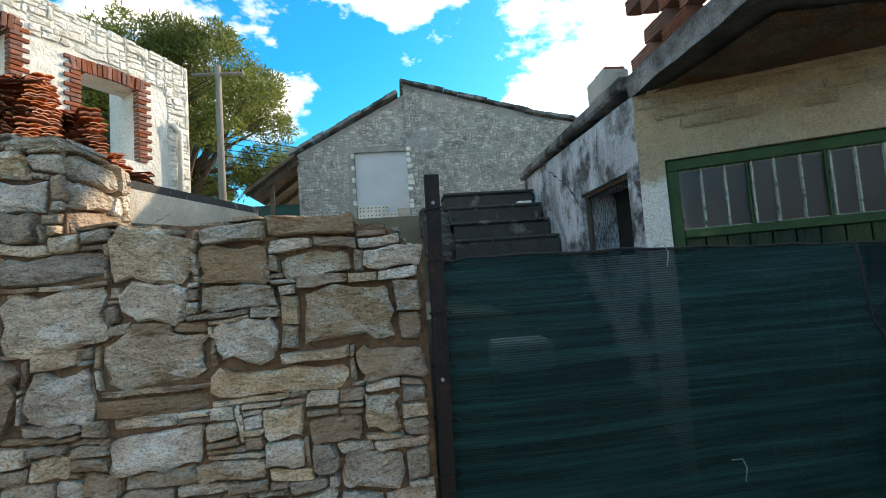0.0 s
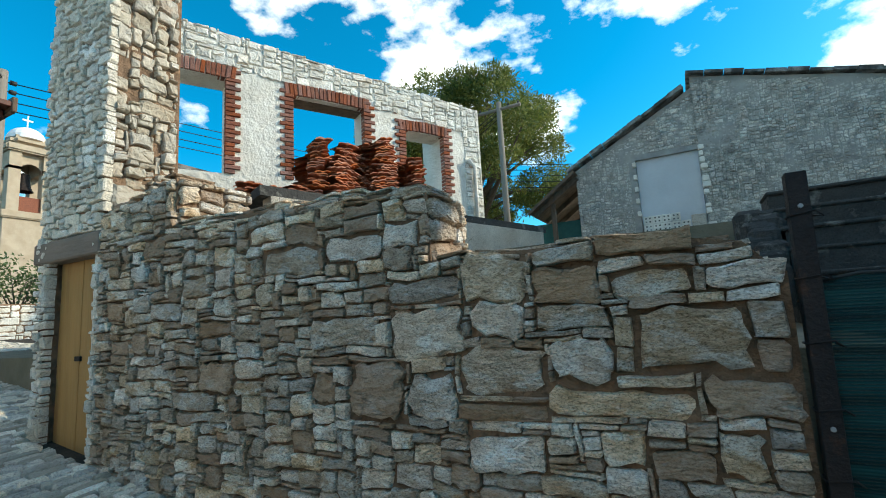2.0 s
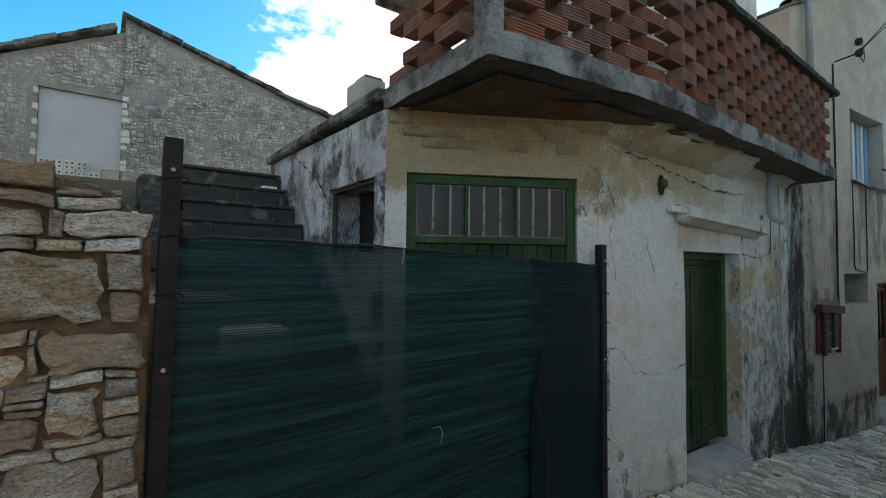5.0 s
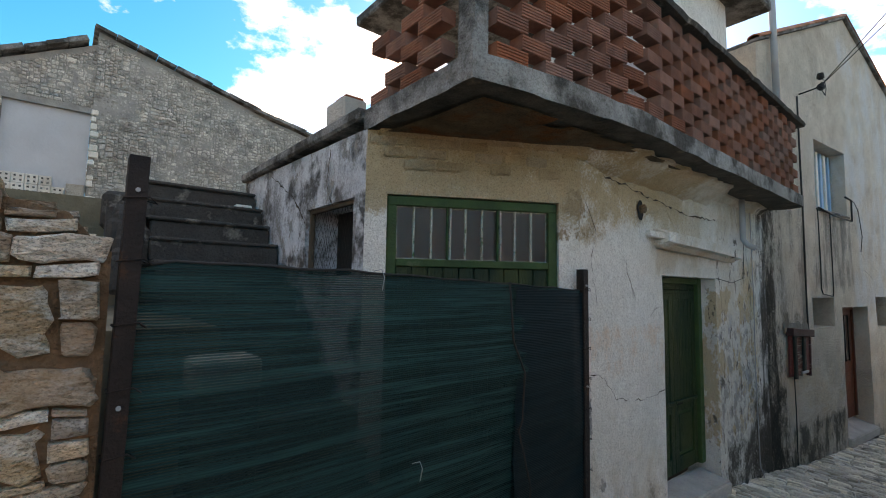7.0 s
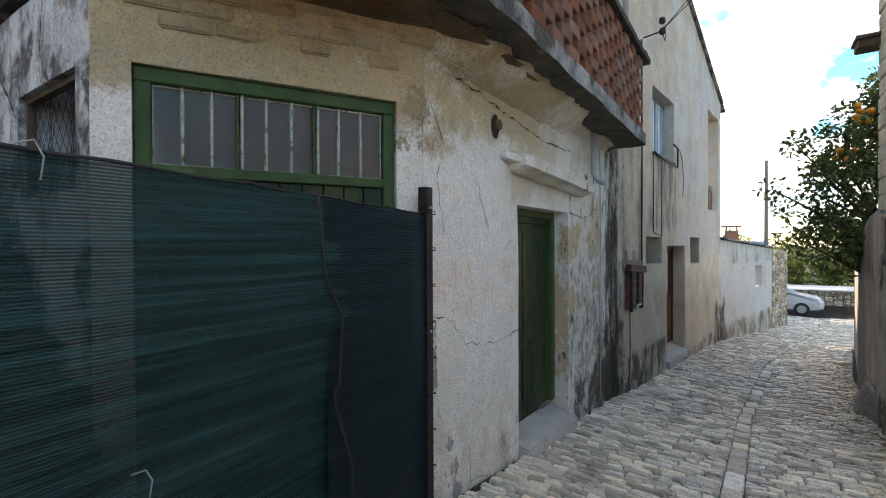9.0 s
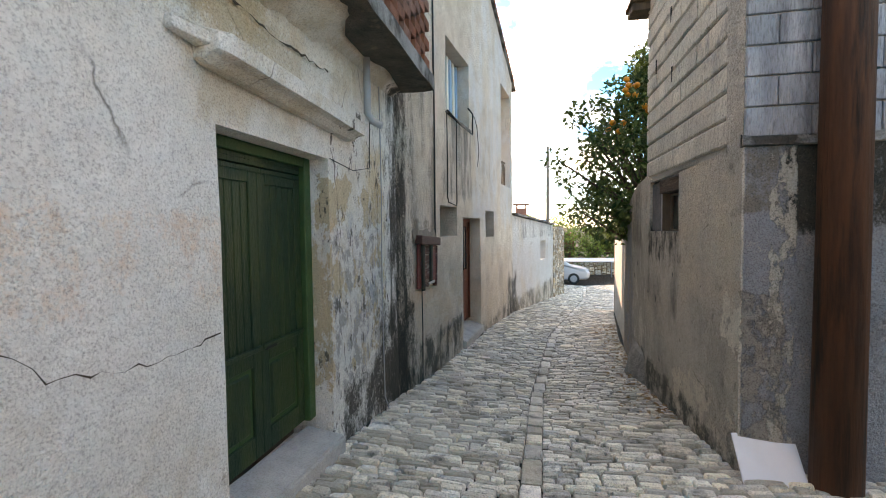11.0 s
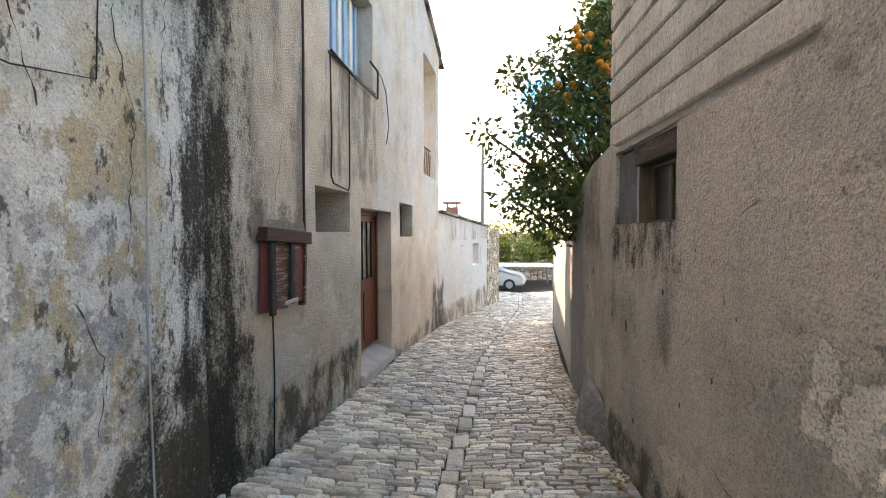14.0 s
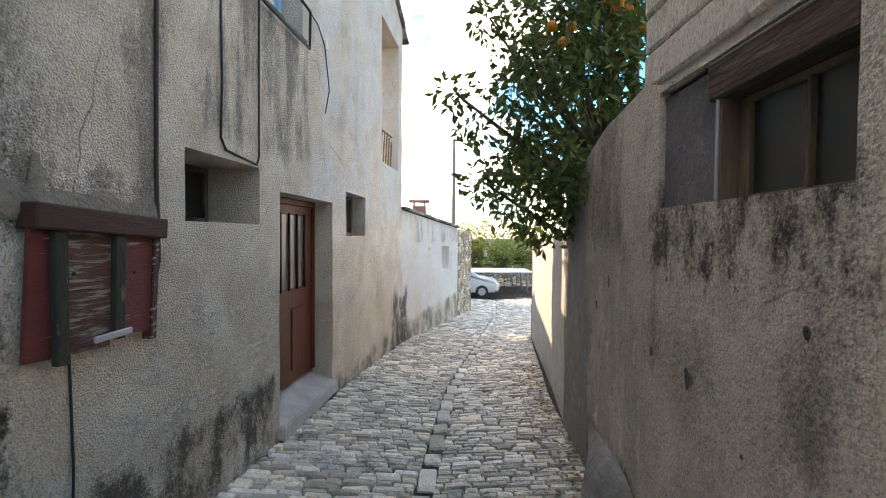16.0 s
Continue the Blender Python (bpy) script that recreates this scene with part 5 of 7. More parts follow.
for k in range(7):
    u = u0 + 0.1 + (u1 - u0 - 0.2) * k / 6
    part("rail_bar", tube([(u, 0.15, 2.5), (u + 0.12, 0.15, 3.15)], 0.015, 6), M_OLDWOOD, bal)
part("hand_rail", tube([(u0, 0.15, 3.15), (u1, 0.15, 3.2)], 0.02, 6), M_OLDWOOD, bal)

roof = h2_thing("roof_beige", "red tile roof edge of the beige house", "roof", "structure")
for (ua, za), (ub, zb) in ((H2_TOP[0], H2_TOP[1]), (H2_TOP[1], H2_TOP[2])):
    d = Vector((ub - ua, 0, zb - za))
    n = int(d.length / 0.22)
    over = 0.0 if ua == 0 else 0.45
    bm = bmesh.new()
    m = Matrix.Translation((ua, 0, za)) @ Matrix.Rotation(-math.atan2(d.z, d.x), 4, "Y")
    add_box(bm, 0, d.length + over, -0.06, 3.5, 0.01, 0.05, m)
    part("roof_deck", bm, M_CONCRETE, roof)
    for k in range(n):
        bm = bmesh.new()
        x0 = d.length * k / n
        for q in range(6):
            a0, a1 = math.pi * q / 6, math.pi * (q + 1) / 6
            vs = [bm.verts.new(m @ Vector((x, 0.06 - 0.09 * math.cos(a) - 0.05, 0.05 + 0.06 * math.sin(a)))) for x, a in ((x0, a0), (x0 + d.length / n + 0.03, a0), (x0 + d.length / n + 0.03, a1), (x0, a1))]
            bm.faces.new(vs)
        bmesh.ops.remove_doubles(bm, verts=bm.verts, dist=1e-4)
        bmesh.ops.solidify(bm, geom=bm.faces[:], thickness=0.015)
        part("roof_tile", bm, M_TILE, roof)
thing("wall_beige_side", "pale side wall of the beige house", "wall", kind="structure", bm=box(7.3, 7.6, 2.5, 5.6, 2.9, 5.35), mat=M_BEIGE)
thing("wall_beige_end", "pale end wall of the beige house", "wall", kind="structure", bm=box(15.5, 15.78, 1.75, 1.95, -1.5, 5.3), mat=M_BEIGE)
thing("loggia_wall", "cream inner wall of the loggia", "wall", kind="structure", bm=box(13.0, 13.9, 1.95, 5.6, 2.0, 5.4), mat=M_BEIGE)

# shutter hatch, dark red and flaking
hatch = h2_thing("shutter_hatch", "flaking dark red wooden hatch under a dark beam", "shutter")
u0, u1 = h2u(7.9), h2u(8.6)
tilt = Matrix.Translation((u0, 0, 1.0)) @ Matrix.Rotation(radians(3.5), 4, "Y") @ Matrix.Translation((-u0, 0, -1.0))
w = u1 - u0
M_FLAKED = material("weathered_flaking_board", (0.17, 0.075, 0.06), (0.085, 0.032, 0.03), 9, 0.8, 0.7, 40, c3=(0.33, 0.28, 0.23), stain_scale=9, stain=(0.49, 0.58), stretch=(0.45, 0.45, 4.0))
M_REDBOARD = material("dull_red_board_paint", (0.17, 0.034, 0.03), (0.12, 0.028, 0.026), 6, 0.65, 0.4, 40, c3=(0.36, 0.29, 0.25), stain_scale=7, stain=(0.62, 0.66), stretch=(0.45, 0.45, 4.0))
M_BATTEN = material("black_green_batten", (0.045, 0.046, 0.038), (0.022, 0.024, 0.02), 9, 0.85, 0.6, 40, c3=(0.13, 0.12, 0.10), stain_scale=9, stain=(0.62, 0.7), stretch=(1, 1, 0.3))
for a, b, low, mat in ((-0.02, 0.10, 0.66, M_REDBOARD), (0.11, 0.41, 0.665, M_FLAKED), (0.415, w, 0.71, M_REDBOARD)):
    n = 4 if mat is M_FLAKED else 1
    for q in range(n):
        z0, z1 = low + (1.24 - low) * q / n, low + (1.24 - low) * (q + 1) / n
        part("board", box(u0 + a, u0 + b, -0.045 - 0.003 * (q % 2), -0.02, z0 + 0.001, z1 - 0.001, 0.003, tilt), mat, hatch)
bm = box(u0 - 0.04, u1 + 0.025, -0.10, 0.0, 1.225, 1.335, 0.008, tilt)
part("beam", bm, material("dark_maroon_beam", (0.075, 0.03, 0.027), (0.045, 0.022, 0.02), 7, 0.75, 0.5, 40, stretch=(0.2, 0.2, 1)), hatch, "dark maroon wooden beam")
for a, low, lean_b in ((0.06, 0.63, 0.035), (0.385, 0.70, 0.02)):
    bm = box(u0 + a, u0 + a + 0.065, -0.08, -0.045, low, 1.222, 0.005)
    for v in bm.verts:
        v.co.x += lean_b * (1.22 - v.co.z) / 0.56
    bmesh.ops.transform(bm, matrix=tilt, verts=bm.verts)
    part("batten", bm, M_BATTEN, hatch, "blackened wooden batten")
part("bolt", box(u0 + 0.27, u0 + 0.50, -0.095, -0.08, 0.675, 0.71, 0.005, tilt @ Matrix.Translation((u0, 0, 0.69)) @ Matrix.Rotation(radians(-5), 4, "Y") @ Matrix.Translation((-u0, 0, -0.69))), M_PIPE, hatch, "grey metal bolt")
for a, z in ((0.19, 1.02), (0.55, 1.0)):
    part("knot_hole", tube([(u0 + a, -0.0495, z), (u0 + a, -0.044, z)], 0.009, 8), M_DARK, hatch)
part("side_post", box(u1 - 0.03, u1 + 0.012, -0.06, 0.0, 0.66, 1.22, 0.005, tilt), M_SHUTTER, hatch)

# mud plaster smeared round the hatch
bm = bmesh.new()
prev = None
for i in range(33):
    t = i / 32
    u = u0 - 0.12 + (w + 0.2) * t
    hi = 1.40 + 0.07 * noise.noise((t * 6, 0, 3)) + (0.16 if 0.18 < t < 0.24 else 0)
    ring = [bm.verts.new((u, y, z)) for y, z in ((-0.004, 1.26), (-0.022, 1.30), (-0.016, (1.3 + hi) / 2), (-0.004, hi))]
    if prev:
        for k in range(3):
            bm.faces.new((prev[k], ring[k], ring[k + 1], prev[k + 1])).smooth = True
    prev = ring
part("mud_plaster", bm, material("grey_mud_plaster", (0.26, 0.23, 0.19), (0.17, 0.15, 0.125), 8, 0.95, 1.0, 25, lumps=1.2), hatch, "rough grey mud plaster above the beam")

# cables and wall marks
def cable(points, r, label):
    ob = thing("wall_cable", label, "cable", (H2[0].x, H2[0].y, 0), H2_ANG, "wall cables", "", tube(points, r, 6), M_CABLE)
    return ob


ua = h2u(8.67)
cable([(ua, -0.012, 4.9), (ua + 0.01, -0.012, 3.0), (ua - 0.01, -0.012, 1.6), (ua, -0.014, 1.05), (ua - 0.03, -0.02, 0.98), (ua - 0.09, -0.03, 1.0)], 0.013, "thick black cable down the beige wall")
ua = h2u(9.3)
cable([(ua, -0.01, 3.2), (ua + 0.02, -0.01, 2.3), (ua, -0.01, 1.9), (ua + 0.06, -0.012, 1.82), (ua + 0.5, -0.012, 1.78), (ua + 0.54, -0.01, 1.85), (ua + 0.55, -0.01, 3.2)], 0.009, "thin looped black cable on the beige wall")
ua = h2u(10.8)
cable([(ua - 1.55, -0.04, 3.2), (ua - 0.9, -0.05, 3.13), (ua, -0.05, 3.12), (ua + 0.02, -0.05, 3.5), (ua - 0.3, -0.05, 3.52)], 0.016, "black hose along the upper window sill")
ua = h2u(11.3)
cable([(ua - 0.5, -0.01, 3.55), (ua - 0.2, -0.02, 3.5), (ua, -0.02, 3.35), (ua + 0.15, -0.02, 2.9), (ua + 0.02, -0.02, 2.6)], 0.006, "thin dangling wire end on the beige wall")
thing("cable_box", "small white cable junction box on the wall", "box", bm=box(11.3, 11.38, 1.68, 1.715, 3.32, 3.42, 0.006), mat=M_LIME)
ua = h2u(8.1)
cable([(ua, -0.006, 0.66), (ua + 0.015, -0.006, 0.1), (ua - 0.01, -0.006, -0.7)], 0.007, "dark crack-like wire down the wall foot")
front_wire = thing("wall_cable", "thin wire down the white plaster", "cable", group="wall cables", bm=tube([(5.6, 2.085, 1.97), (6.05, 2.085, 1.93), (6.45, 2.085, 2.0), (6.5, 2.085, 2.9)], 0.004, 5), mat=M_CABLE)
thing("wall_cable", "thin grey wire down the white plaster", "cable", group="wall cables", bm=tube([(6.75, 2.085, 2.9), (6.77, 2.085, 1.8), (6.74, 2.085, 0.8), (6.76, 2.08, -0.3), (6.8, 2.05, -0.45)], 0.006, 5), mat=M_PIPE)
bracket = thing("insulator_bracket", "iron bracket with two black wire insulators", "bracket", (8.75, 1.95, 0))
part("arm", tube([(0, 0, 4.95), (-0.02, -0.22, 4.97), (0.0, -0.3, 5.05)], 0.012, 6), M_BLACKIRON, bracket)
for z in (4.93, 5.1):
    bm = bmesh.new()
    for k, (r, h) in enumerate(((0.03, 0.0), (0.05, 0.02), (0.05, 0.04), (0.03, 0.05), (0.045, 0.07))):
        add_tube(bm, [(0, -0.28, z + h), (0, -0.28, z + h + 0.02)], r, 10)
    part("insulator", bm, M_CABLE, bracket)
part("loop_wire", tube([(0, -0.28, 4.95), (0.15, -0.3, 4.88), (0.22, -0.3, 5.0), (0.15, -0.3, 5.12), (0, -0.28, 5.12)], 0.006, 5), M_CABLE, bracket)
for dx in (0, 0.35):
    part("service_wire", tube([(0, -0.28, 5.0), (0.6 + dx, -1.2, 6.3), (1.6 + dx, -2.8, 8.6)], 0.007, 5), M_CABLE, bracket)
thing("standpipe", "tall pale blue metal standpipe on the beige wall", "pipe", bm=tube([(7.72, 1.98, 4.1), (7.65, 1.98, 7.5)], 0.045, 10), mat=M_PIPE)

# ---------------------------------------------------------------- low wall beyond, coping, chimney
low_dir = Vector((21.5 - 15.8, 0.0 - 1.29))
bm = bmesh.new()
for k in range(24):
    p = Vector((15.8, 1.29)) + low_dir * (k / 24)
    q = Vector((15.8, 1.29)) + low_dir * ((k + 0.96) / 24)
    s = Vector((low_dir.y, -low_dir.x)).normalized() * 0.09
    z = 1.76 - 0.3 * k / 24
    vs = [bm.verts.new((*(c + o), zz)) for zz in (z, z + 0.06) for c, o in ((p, s), (q, s), (q, -s * 4), (p, -s * 4))]
    for f in ((0, 1, 2, 3), (4, 7, 6, 5), (0, 4, 5, 1), (1, 5, 6, 2), (2, 6, 7, 3), (3, 7, 4, 0)):
        bm.faces.new([vs[i] for i in f])
thing("wall_coping", "stained flat tile coping on the low pale wall", "coping", kind="structure", bm=bm, mat=M_CONCRETE)
bm = box(19.9, 20.25, 1.0, 1.4, 1.0, 2.1, 0.01)
add_box(bm, 19.8, 20.35, 0.9, 1.5, 2.22, 2.27)
for x in (19.92, 20.2):
    add_box(bm, x, x + 0.04, 1.02, 1.06, 2.1, 2.22)
    add_box(bm, x, x + 0.04, 1.34, 1.38, 2.1, 2.22)
thing("chimney", "small red chimney with a flat cap", "chimney", bm=bm, mat=M_BRICK)
far_stub = wall("wall_far_stub", (21.5, 0.0), (23.2, -0.5), [(0, 1.4), (1.77, 1.4)], -2.4, 0.5, M_MORTAR, "pale rubble wall end at the street corner")
stone_joined(far_stub, pack(1.77, lambda u: -2.0, lambda u: 1.4, 31, [(0.2, 0.12), (0.3, 0.18), (0.14, 0.07)], cell=0.04), 31, M_STONE_JOINED)

# ---------------------------------------------------------------- right-hand wall: window, block courses, board, timber pole
rwin = thing("window_6", "deep wooden window with two dark dusty panes", "window", (8.6, -0.82, 0), math.degrees(math.atan2(-0.04, -2.74)), kind="structure")
a, b, c, d = 0.17, 1.33, 1.36, 1.95
part("blind_panel", box(a + 0.004, 0.645, 0.03, 0.08, c + 0.004, d - 0.03), material("slate_grey_cement_panel", (0.15, 0.15, 0.155), (0.10, 0.10, 0.105), 4, 0.85, 0.6, 30, c3=(0.21, 0.20, 0.19), stain_scale=5, fine=0.4), rwin, "slate-grey cement panel closing half of the opening")
part("reveal_board", box(0.656, 0.672, 0.02, 0.16, c + 0.004, d - 0.03, 0.003), M_OLDWOOD, rwin)
part("edge_strip", box(0.645, 0.656, 0.01, 0.05, c + 0.004, d - 0.03, 0.003), M_PIPE, rwin, "pale worn edge strip")
for x0, x1, z0, z1 in ((0.674, 0.73, c + 0.004, 1.775), (b - 0.05, b - 0.004, c + 0.004, 1.775), (0.73, b - 0.05, 1.75, 1.775), (0.73, b - 0.05, c + 0.004, c + 0.02), (1.02, 1.04, c + 0.02, 1.75)):
    part("frame_bar", box(x0, x1, 0.095, 0.14, z0, z1, 0.004), M_OLDWOOD, rwin)
bm = box(0.60, b - 0.004, 0.0, 0.16, 1.778, d - 0.012, 0.01)
for v in bm.verts:
    v.co += Vector((0, 0.012 * noise.noise((v.co.x * 9, v.co.z * 20, 1)), 0.006 * noise.noise((v.co.x * 12, 2, 1))))
part("lintel_beam", bm, material("dark_cracked_lintel", (0.10, 0.06, 0.04), (0.045, 0.03, 0.022), 9, 0.85, 0.8, 40, c3=(0.17, 0.14, 0.11), stain_scale=6, stain=(0.58, 0.7), stretch=(0.15, 1, 1)), rwin, "dark cracked wooden lintel")
part("lintel_strip", box(0.60, b - 0.004, -0.004, 0.06, d - 0.026, d - 0.014, 0.003), M_POLE, rwin)
for x0, x1 in ((0.732, 1.018), (1.042, b - 0.052)):
    part("pane", box(x0, x1, 0.118, 0.122, c + 0.022, 1.748), M_GLASS, rwin)
# The room's darkness is this sheet's colour.
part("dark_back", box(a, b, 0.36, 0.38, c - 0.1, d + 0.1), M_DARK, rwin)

blocks = thing("block_courses", "large grey concrete blocks in rough courses", "blockwork", (8.65, -0.856, 0), math.degrees(math.atan2(-0.04, -2.75)), kind="structure")
rnd = random.Random(12)
M_BLOCKS = material("concrete_block_piece", (0.76, 0.69, 0.58), (0.56, 0.50, 0.42), 2.6, 0.95, 1.0, 26, c3=(0.34, 0.32, 0.30), stain_scale=3.0, stain=(0.58, 0.72), per_piece=0.08, lumps=1.6, fine=0.6, stretch=(1, 1, 0.5))
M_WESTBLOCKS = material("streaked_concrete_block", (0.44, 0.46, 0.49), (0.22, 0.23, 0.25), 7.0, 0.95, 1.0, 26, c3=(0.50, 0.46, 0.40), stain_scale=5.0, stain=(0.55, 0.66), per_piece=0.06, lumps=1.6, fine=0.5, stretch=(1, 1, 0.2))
for r in range(15):
    z = 2.02 + r * 0.205
    u = -(r % 2) * 0.45
    while u < 2.75:
        x0, x1 = max(0.0, u), min(2.77, u + 0.9)
        if x1 - x0 > 0.08:
            bm, n, y = bmesh.new(), max(2, round((x1 - x0) / 0.06)), -0.020 - rnd.uniform(0, 0.012)
            prev = None
            for i in range(n + 1):
                x = x0 + (x1 - x0) * i / n
                e, g2 = 0.012 * noise.noise((x * 8, z * 5, 1)), 0.012 * noise.noise((x * 8, z * 5, 7))
                ring = [bm.verts.new(q) for q in ((x, 0.02, z + 0.004), (x, y * 0.5, z + 0.004 + abs(e)), (x, y + e * 0.5, z + 0.022), (x, y + g2 * 0.6, z + 0.11), (x, y + 0.3 * e, z + 0.18), (x, y * 0.5, z + 0.2 - abs(g2)), (x, 0.02, z + 0.2))]
                if prev:
                    for k in range(6):
                        bm.faces.new((prev[k], ring[k], ring[k + 1], prev[k + 1]))
                else:
                    bm.faces.new(ring)
                prev = ring
            bm.faces.new(prev[::-1])
            part("block", bm, M_BLOCKS, blocks)
        u += 0.9
# Thin dark plates on the block faces, in place of shaded slots.
for u, z in ((0.42, 3.2), (1.05, 2.92), (1.0, 3.55)):
    part("slot", box(u, u + 0.04, -0.034, -0.03, z, z + 0.16), M_DARK, blocks, "dark plate for a shaded slot between blocks")
eave = thing("roof_eave", "rusty brown eave corner on the block wall", "eave", kind="structure")
part("board", box(8.55, 8.85, -1.3, -0.62, 4.1, 4.2, 0.01), M_OLDWOOD, eave)
part("sheet", box(8.5, 8.9, -1.4, -0.6, 4.2, 4.24), M_RUST, eave)
west_blocks = thing("block_courses", "grey concrete blocks with streaked mortar on the end wall", "blockwork", (5.86, -0.862, 0), -90, kind="structure")
for r in range(15):
    z = 2.02 + r * 0.205
    for k in range(6):
        u = k * 0.4 - (r % 2) * 0.2
        x0, x1 = max(0.0, u), u + 0.4
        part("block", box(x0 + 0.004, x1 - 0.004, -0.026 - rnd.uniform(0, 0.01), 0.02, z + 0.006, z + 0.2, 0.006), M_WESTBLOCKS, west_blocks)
bm = bmesh.new()
prev = None
for i in range(40):
    u = 2.0 * i / 39
    h = 0.05 + 0.07 * noise.noise((u * 6, 1, 1))
    ring = [bm.verts.new(p) for p in ((5.87, -0.85 - u, 1.96), (5.835 - 0.02 * noise.noise((u * 5, 0, 0)), -0.85 - u, 1.97), (5.83, -0.85 - u, 1.99 + h), (5.87, -0.85 - u, 2.0 + h))]
    if prev:
        for k in range(4):
            bm.faces.new((prev[k], prev[(k + 1) % 4], ring[(k + 1) % 4], ring[k]))
    prev = ring
thing("mortar_ledge", "rough mortar ledge across the end wall", "ledge", kind="structure", bm=bm, mat=M_CONCRETE)
pole = thing("timber_pole", "dark red-brown timber pole beside the end wall", "pole", bm=tube([(5.68, -1.375, -0.5), (5.68, -1.375, 7.0)], 0.145, 20, 0.12),
             mat=material("dark_red_timber", (0.13, 0.05, 0.025), (0.05, 0.022, 0.014), 14, 0.7, 0.5, 40, c3=(0.025, 0.014, 0.01), stain_scale=8, stain=(0.55, 0.66), stretch=(1, 1, 0.08)))
M_BOARD = material("white_laminate", (0.75, 0.77, 0.80), (0.68, 0.70, 0.73), 3, 0.35, 0.05, 20)
bm = box(-0.2, 0.2, -0.006, 0.006, 0, 0.36, 0.003)
ob = thing("white_board", "white laminate board leaning at the wall foot", "board", bm=bm, mat=M_BOARD)
ob.matrix_world = pose(5.66, -1.03, gz(5.66) + 0.0, -38, 0, -88)
# rough plinth bulge at the foot of the garden wall
bm = bmesh.new()
for r in range(9):
    for k in range(13):
        u, z = 8.55 + 1.1 * k / 12, -1.0 + 0.75 * r / 8
        f = math.sin(math.pi * k / 12) * math.sin(math.pi * (0.5 + 0.5 * r / 8)) ** 0.7
        bm.verts.new((u, -0.85 + 0.20 * f + 0.03 * noise.noise((u * 6, z * 6, 2)) * f, z + 0.25 * f * (r / 8)))
bm.verts.ensure_lookup_table()
for r in range(8):
    for k in range(12):
        bm.faces.new([bm.verts[i] for i in (r * 13 + k, r * 13 + k + 1, (r + 1) * 13 + k + 1, (r + 1) * 13 + k)])
bmesh.ops.recalc_face_normals(bm, faces=bm.faces)
thing("wall_buttress", "rough rounded stone footing at the garden wall", "footing", kind="structure", bm=bm, mat=material("rough_footing", (0.33, 0.31, 0.285), (0.22, 0.205, 0.19), 8, 0.95, 1.2, 20, lumps=1.5))
thing("dark_post", "dark wooden post at the end of the garden wall", "post", bm=box(16.9, 17.1, -1.85, -1.7, -1.6, 1.1, 0.01), mat=M_OLDWOOD)
thing("wall_south", "plain house wall across the lane", "wall", kind="structure", bm=box(-6.5, 4.2, -3.2, -2.9, -0.6, 3.0), mat=M_BEIGE)


# ---------------------------------------------------------------- foliage
def leaves(name, clumps, per, size, mat, parent, seed, droop=0.25, slim=0.45):
    """Many small folded leaves scattered in and around clump centres (x, y, z, r)."""
    rng = np.random.RandomState(seed)
    vs, fs = [], []
    for cx, cy, cz, r in clumps:
        n = int(per * r * r / 0.09)
        d = rng.normal(size=(n, 3))
        d /= np.linalg.norm(d, axis=1)[:, None]
        p = np.array((cx, cy, cz)) + d * (r * rng.uniform(0.35, 1.08, n) ** 0.7)[:, None]
        ax = rng.normal(size=(n, 3)) * 0.7 + d * 0.6
        ax[:, 2] -= droop
        ax /= np.linalg.norm(ax, axis=1)[:, None]
        sd = np.cross(ax, rng.normal(size=(n, 3)))
        sd /= np.linalg.norm(sd, axis=1)[:, None]
        up = np.cross(ax, sd)
        l = size * rng.uniform(0.6, 1.25, n)[:, None]
        w = l * slim
        for a, m, b, c in zip(p, p + ax * l * 0.5 + sd * w * 0.5 + up * w * 0.18, p + ax * l, p + ax * l * 0.5 - sd * w * 0.5 + up * w * 0.18):
            k = len(vs)
            vs += [tuple(a), tuple(m), tuple(b), tuple(c)]
            fs += [(k, k + 1, k + 2), (k, k + 2, k + 3)]
    me = bpy.data.meshes.new(name)
    me.from_pydata(vs, [], fs)
    return part(name, me, mat, parent)


def limbs(parent, base, tips, r0, mat, seed, fork=0.45):
    rnd = random.Random(seed)
    bm = bmesh.new()
    b = Vector(base)
    top = b + Vector((0, 0, (max(t[2] for t in tips) - b.z) * fork))
    add_tube(bm, [b, b.lerp(top, 0.5) + Vector((rnd.uniform(-0.05, 0.05), rnd.uniform(-0.05, 0.05), 0)), top], r0, 9, r0 * 0.7)
    for t in tips:
        t = Vector(t)
        s = b.lerp(top, rnd.uniform(0.65, 1.0))
        mid = s.lerp(t, 0.5) + Vector((rnd.uniform(-0.1, 0.1), rnd.uniform(-0.1, 0.1), rnd.uniform(0.0, 0.2))) * (t - s).length * 0.5
        add_tube(bm, [s, mid, t], r0 * 0.4, 6, r0 * 0.1)
    return part("trunk", bm, mat, parent)


orange_tree = thing("orange_tree", "orange tree with dark glossy leaves leaning over the garden wall", "tree")
rnd = random.Random(21)
clumps = []
for k in range(84):
    t = rnd.random()
    z = 1.4 + 2.9 * t
    wide = 0.95 * math.sin(math.pi * min(1, 0.28 + 0.72 * t)) ** 0.8
    a = rnd.uniform(0, 2 * math.pi)
    q = wide * math.sqrt(rnd.random())
    clumps.append((10.7 + q * math.cos(a) * 1.0, -1.02 + q * math.sin(a) * 0.95 - 0.25 * (t > 0.7), z, rnd.uniform(0.2, 0.36)))
clumps += [(10.4, 0.22, 2.55, 0.2), (10.5, 0.08, 2.2, 0.2), (10.6, -0.05, 1.75, 0.25), (10.6, -0.66, 1.3, 0.24), (10.5, -0.1, 3.3, 0.22)]
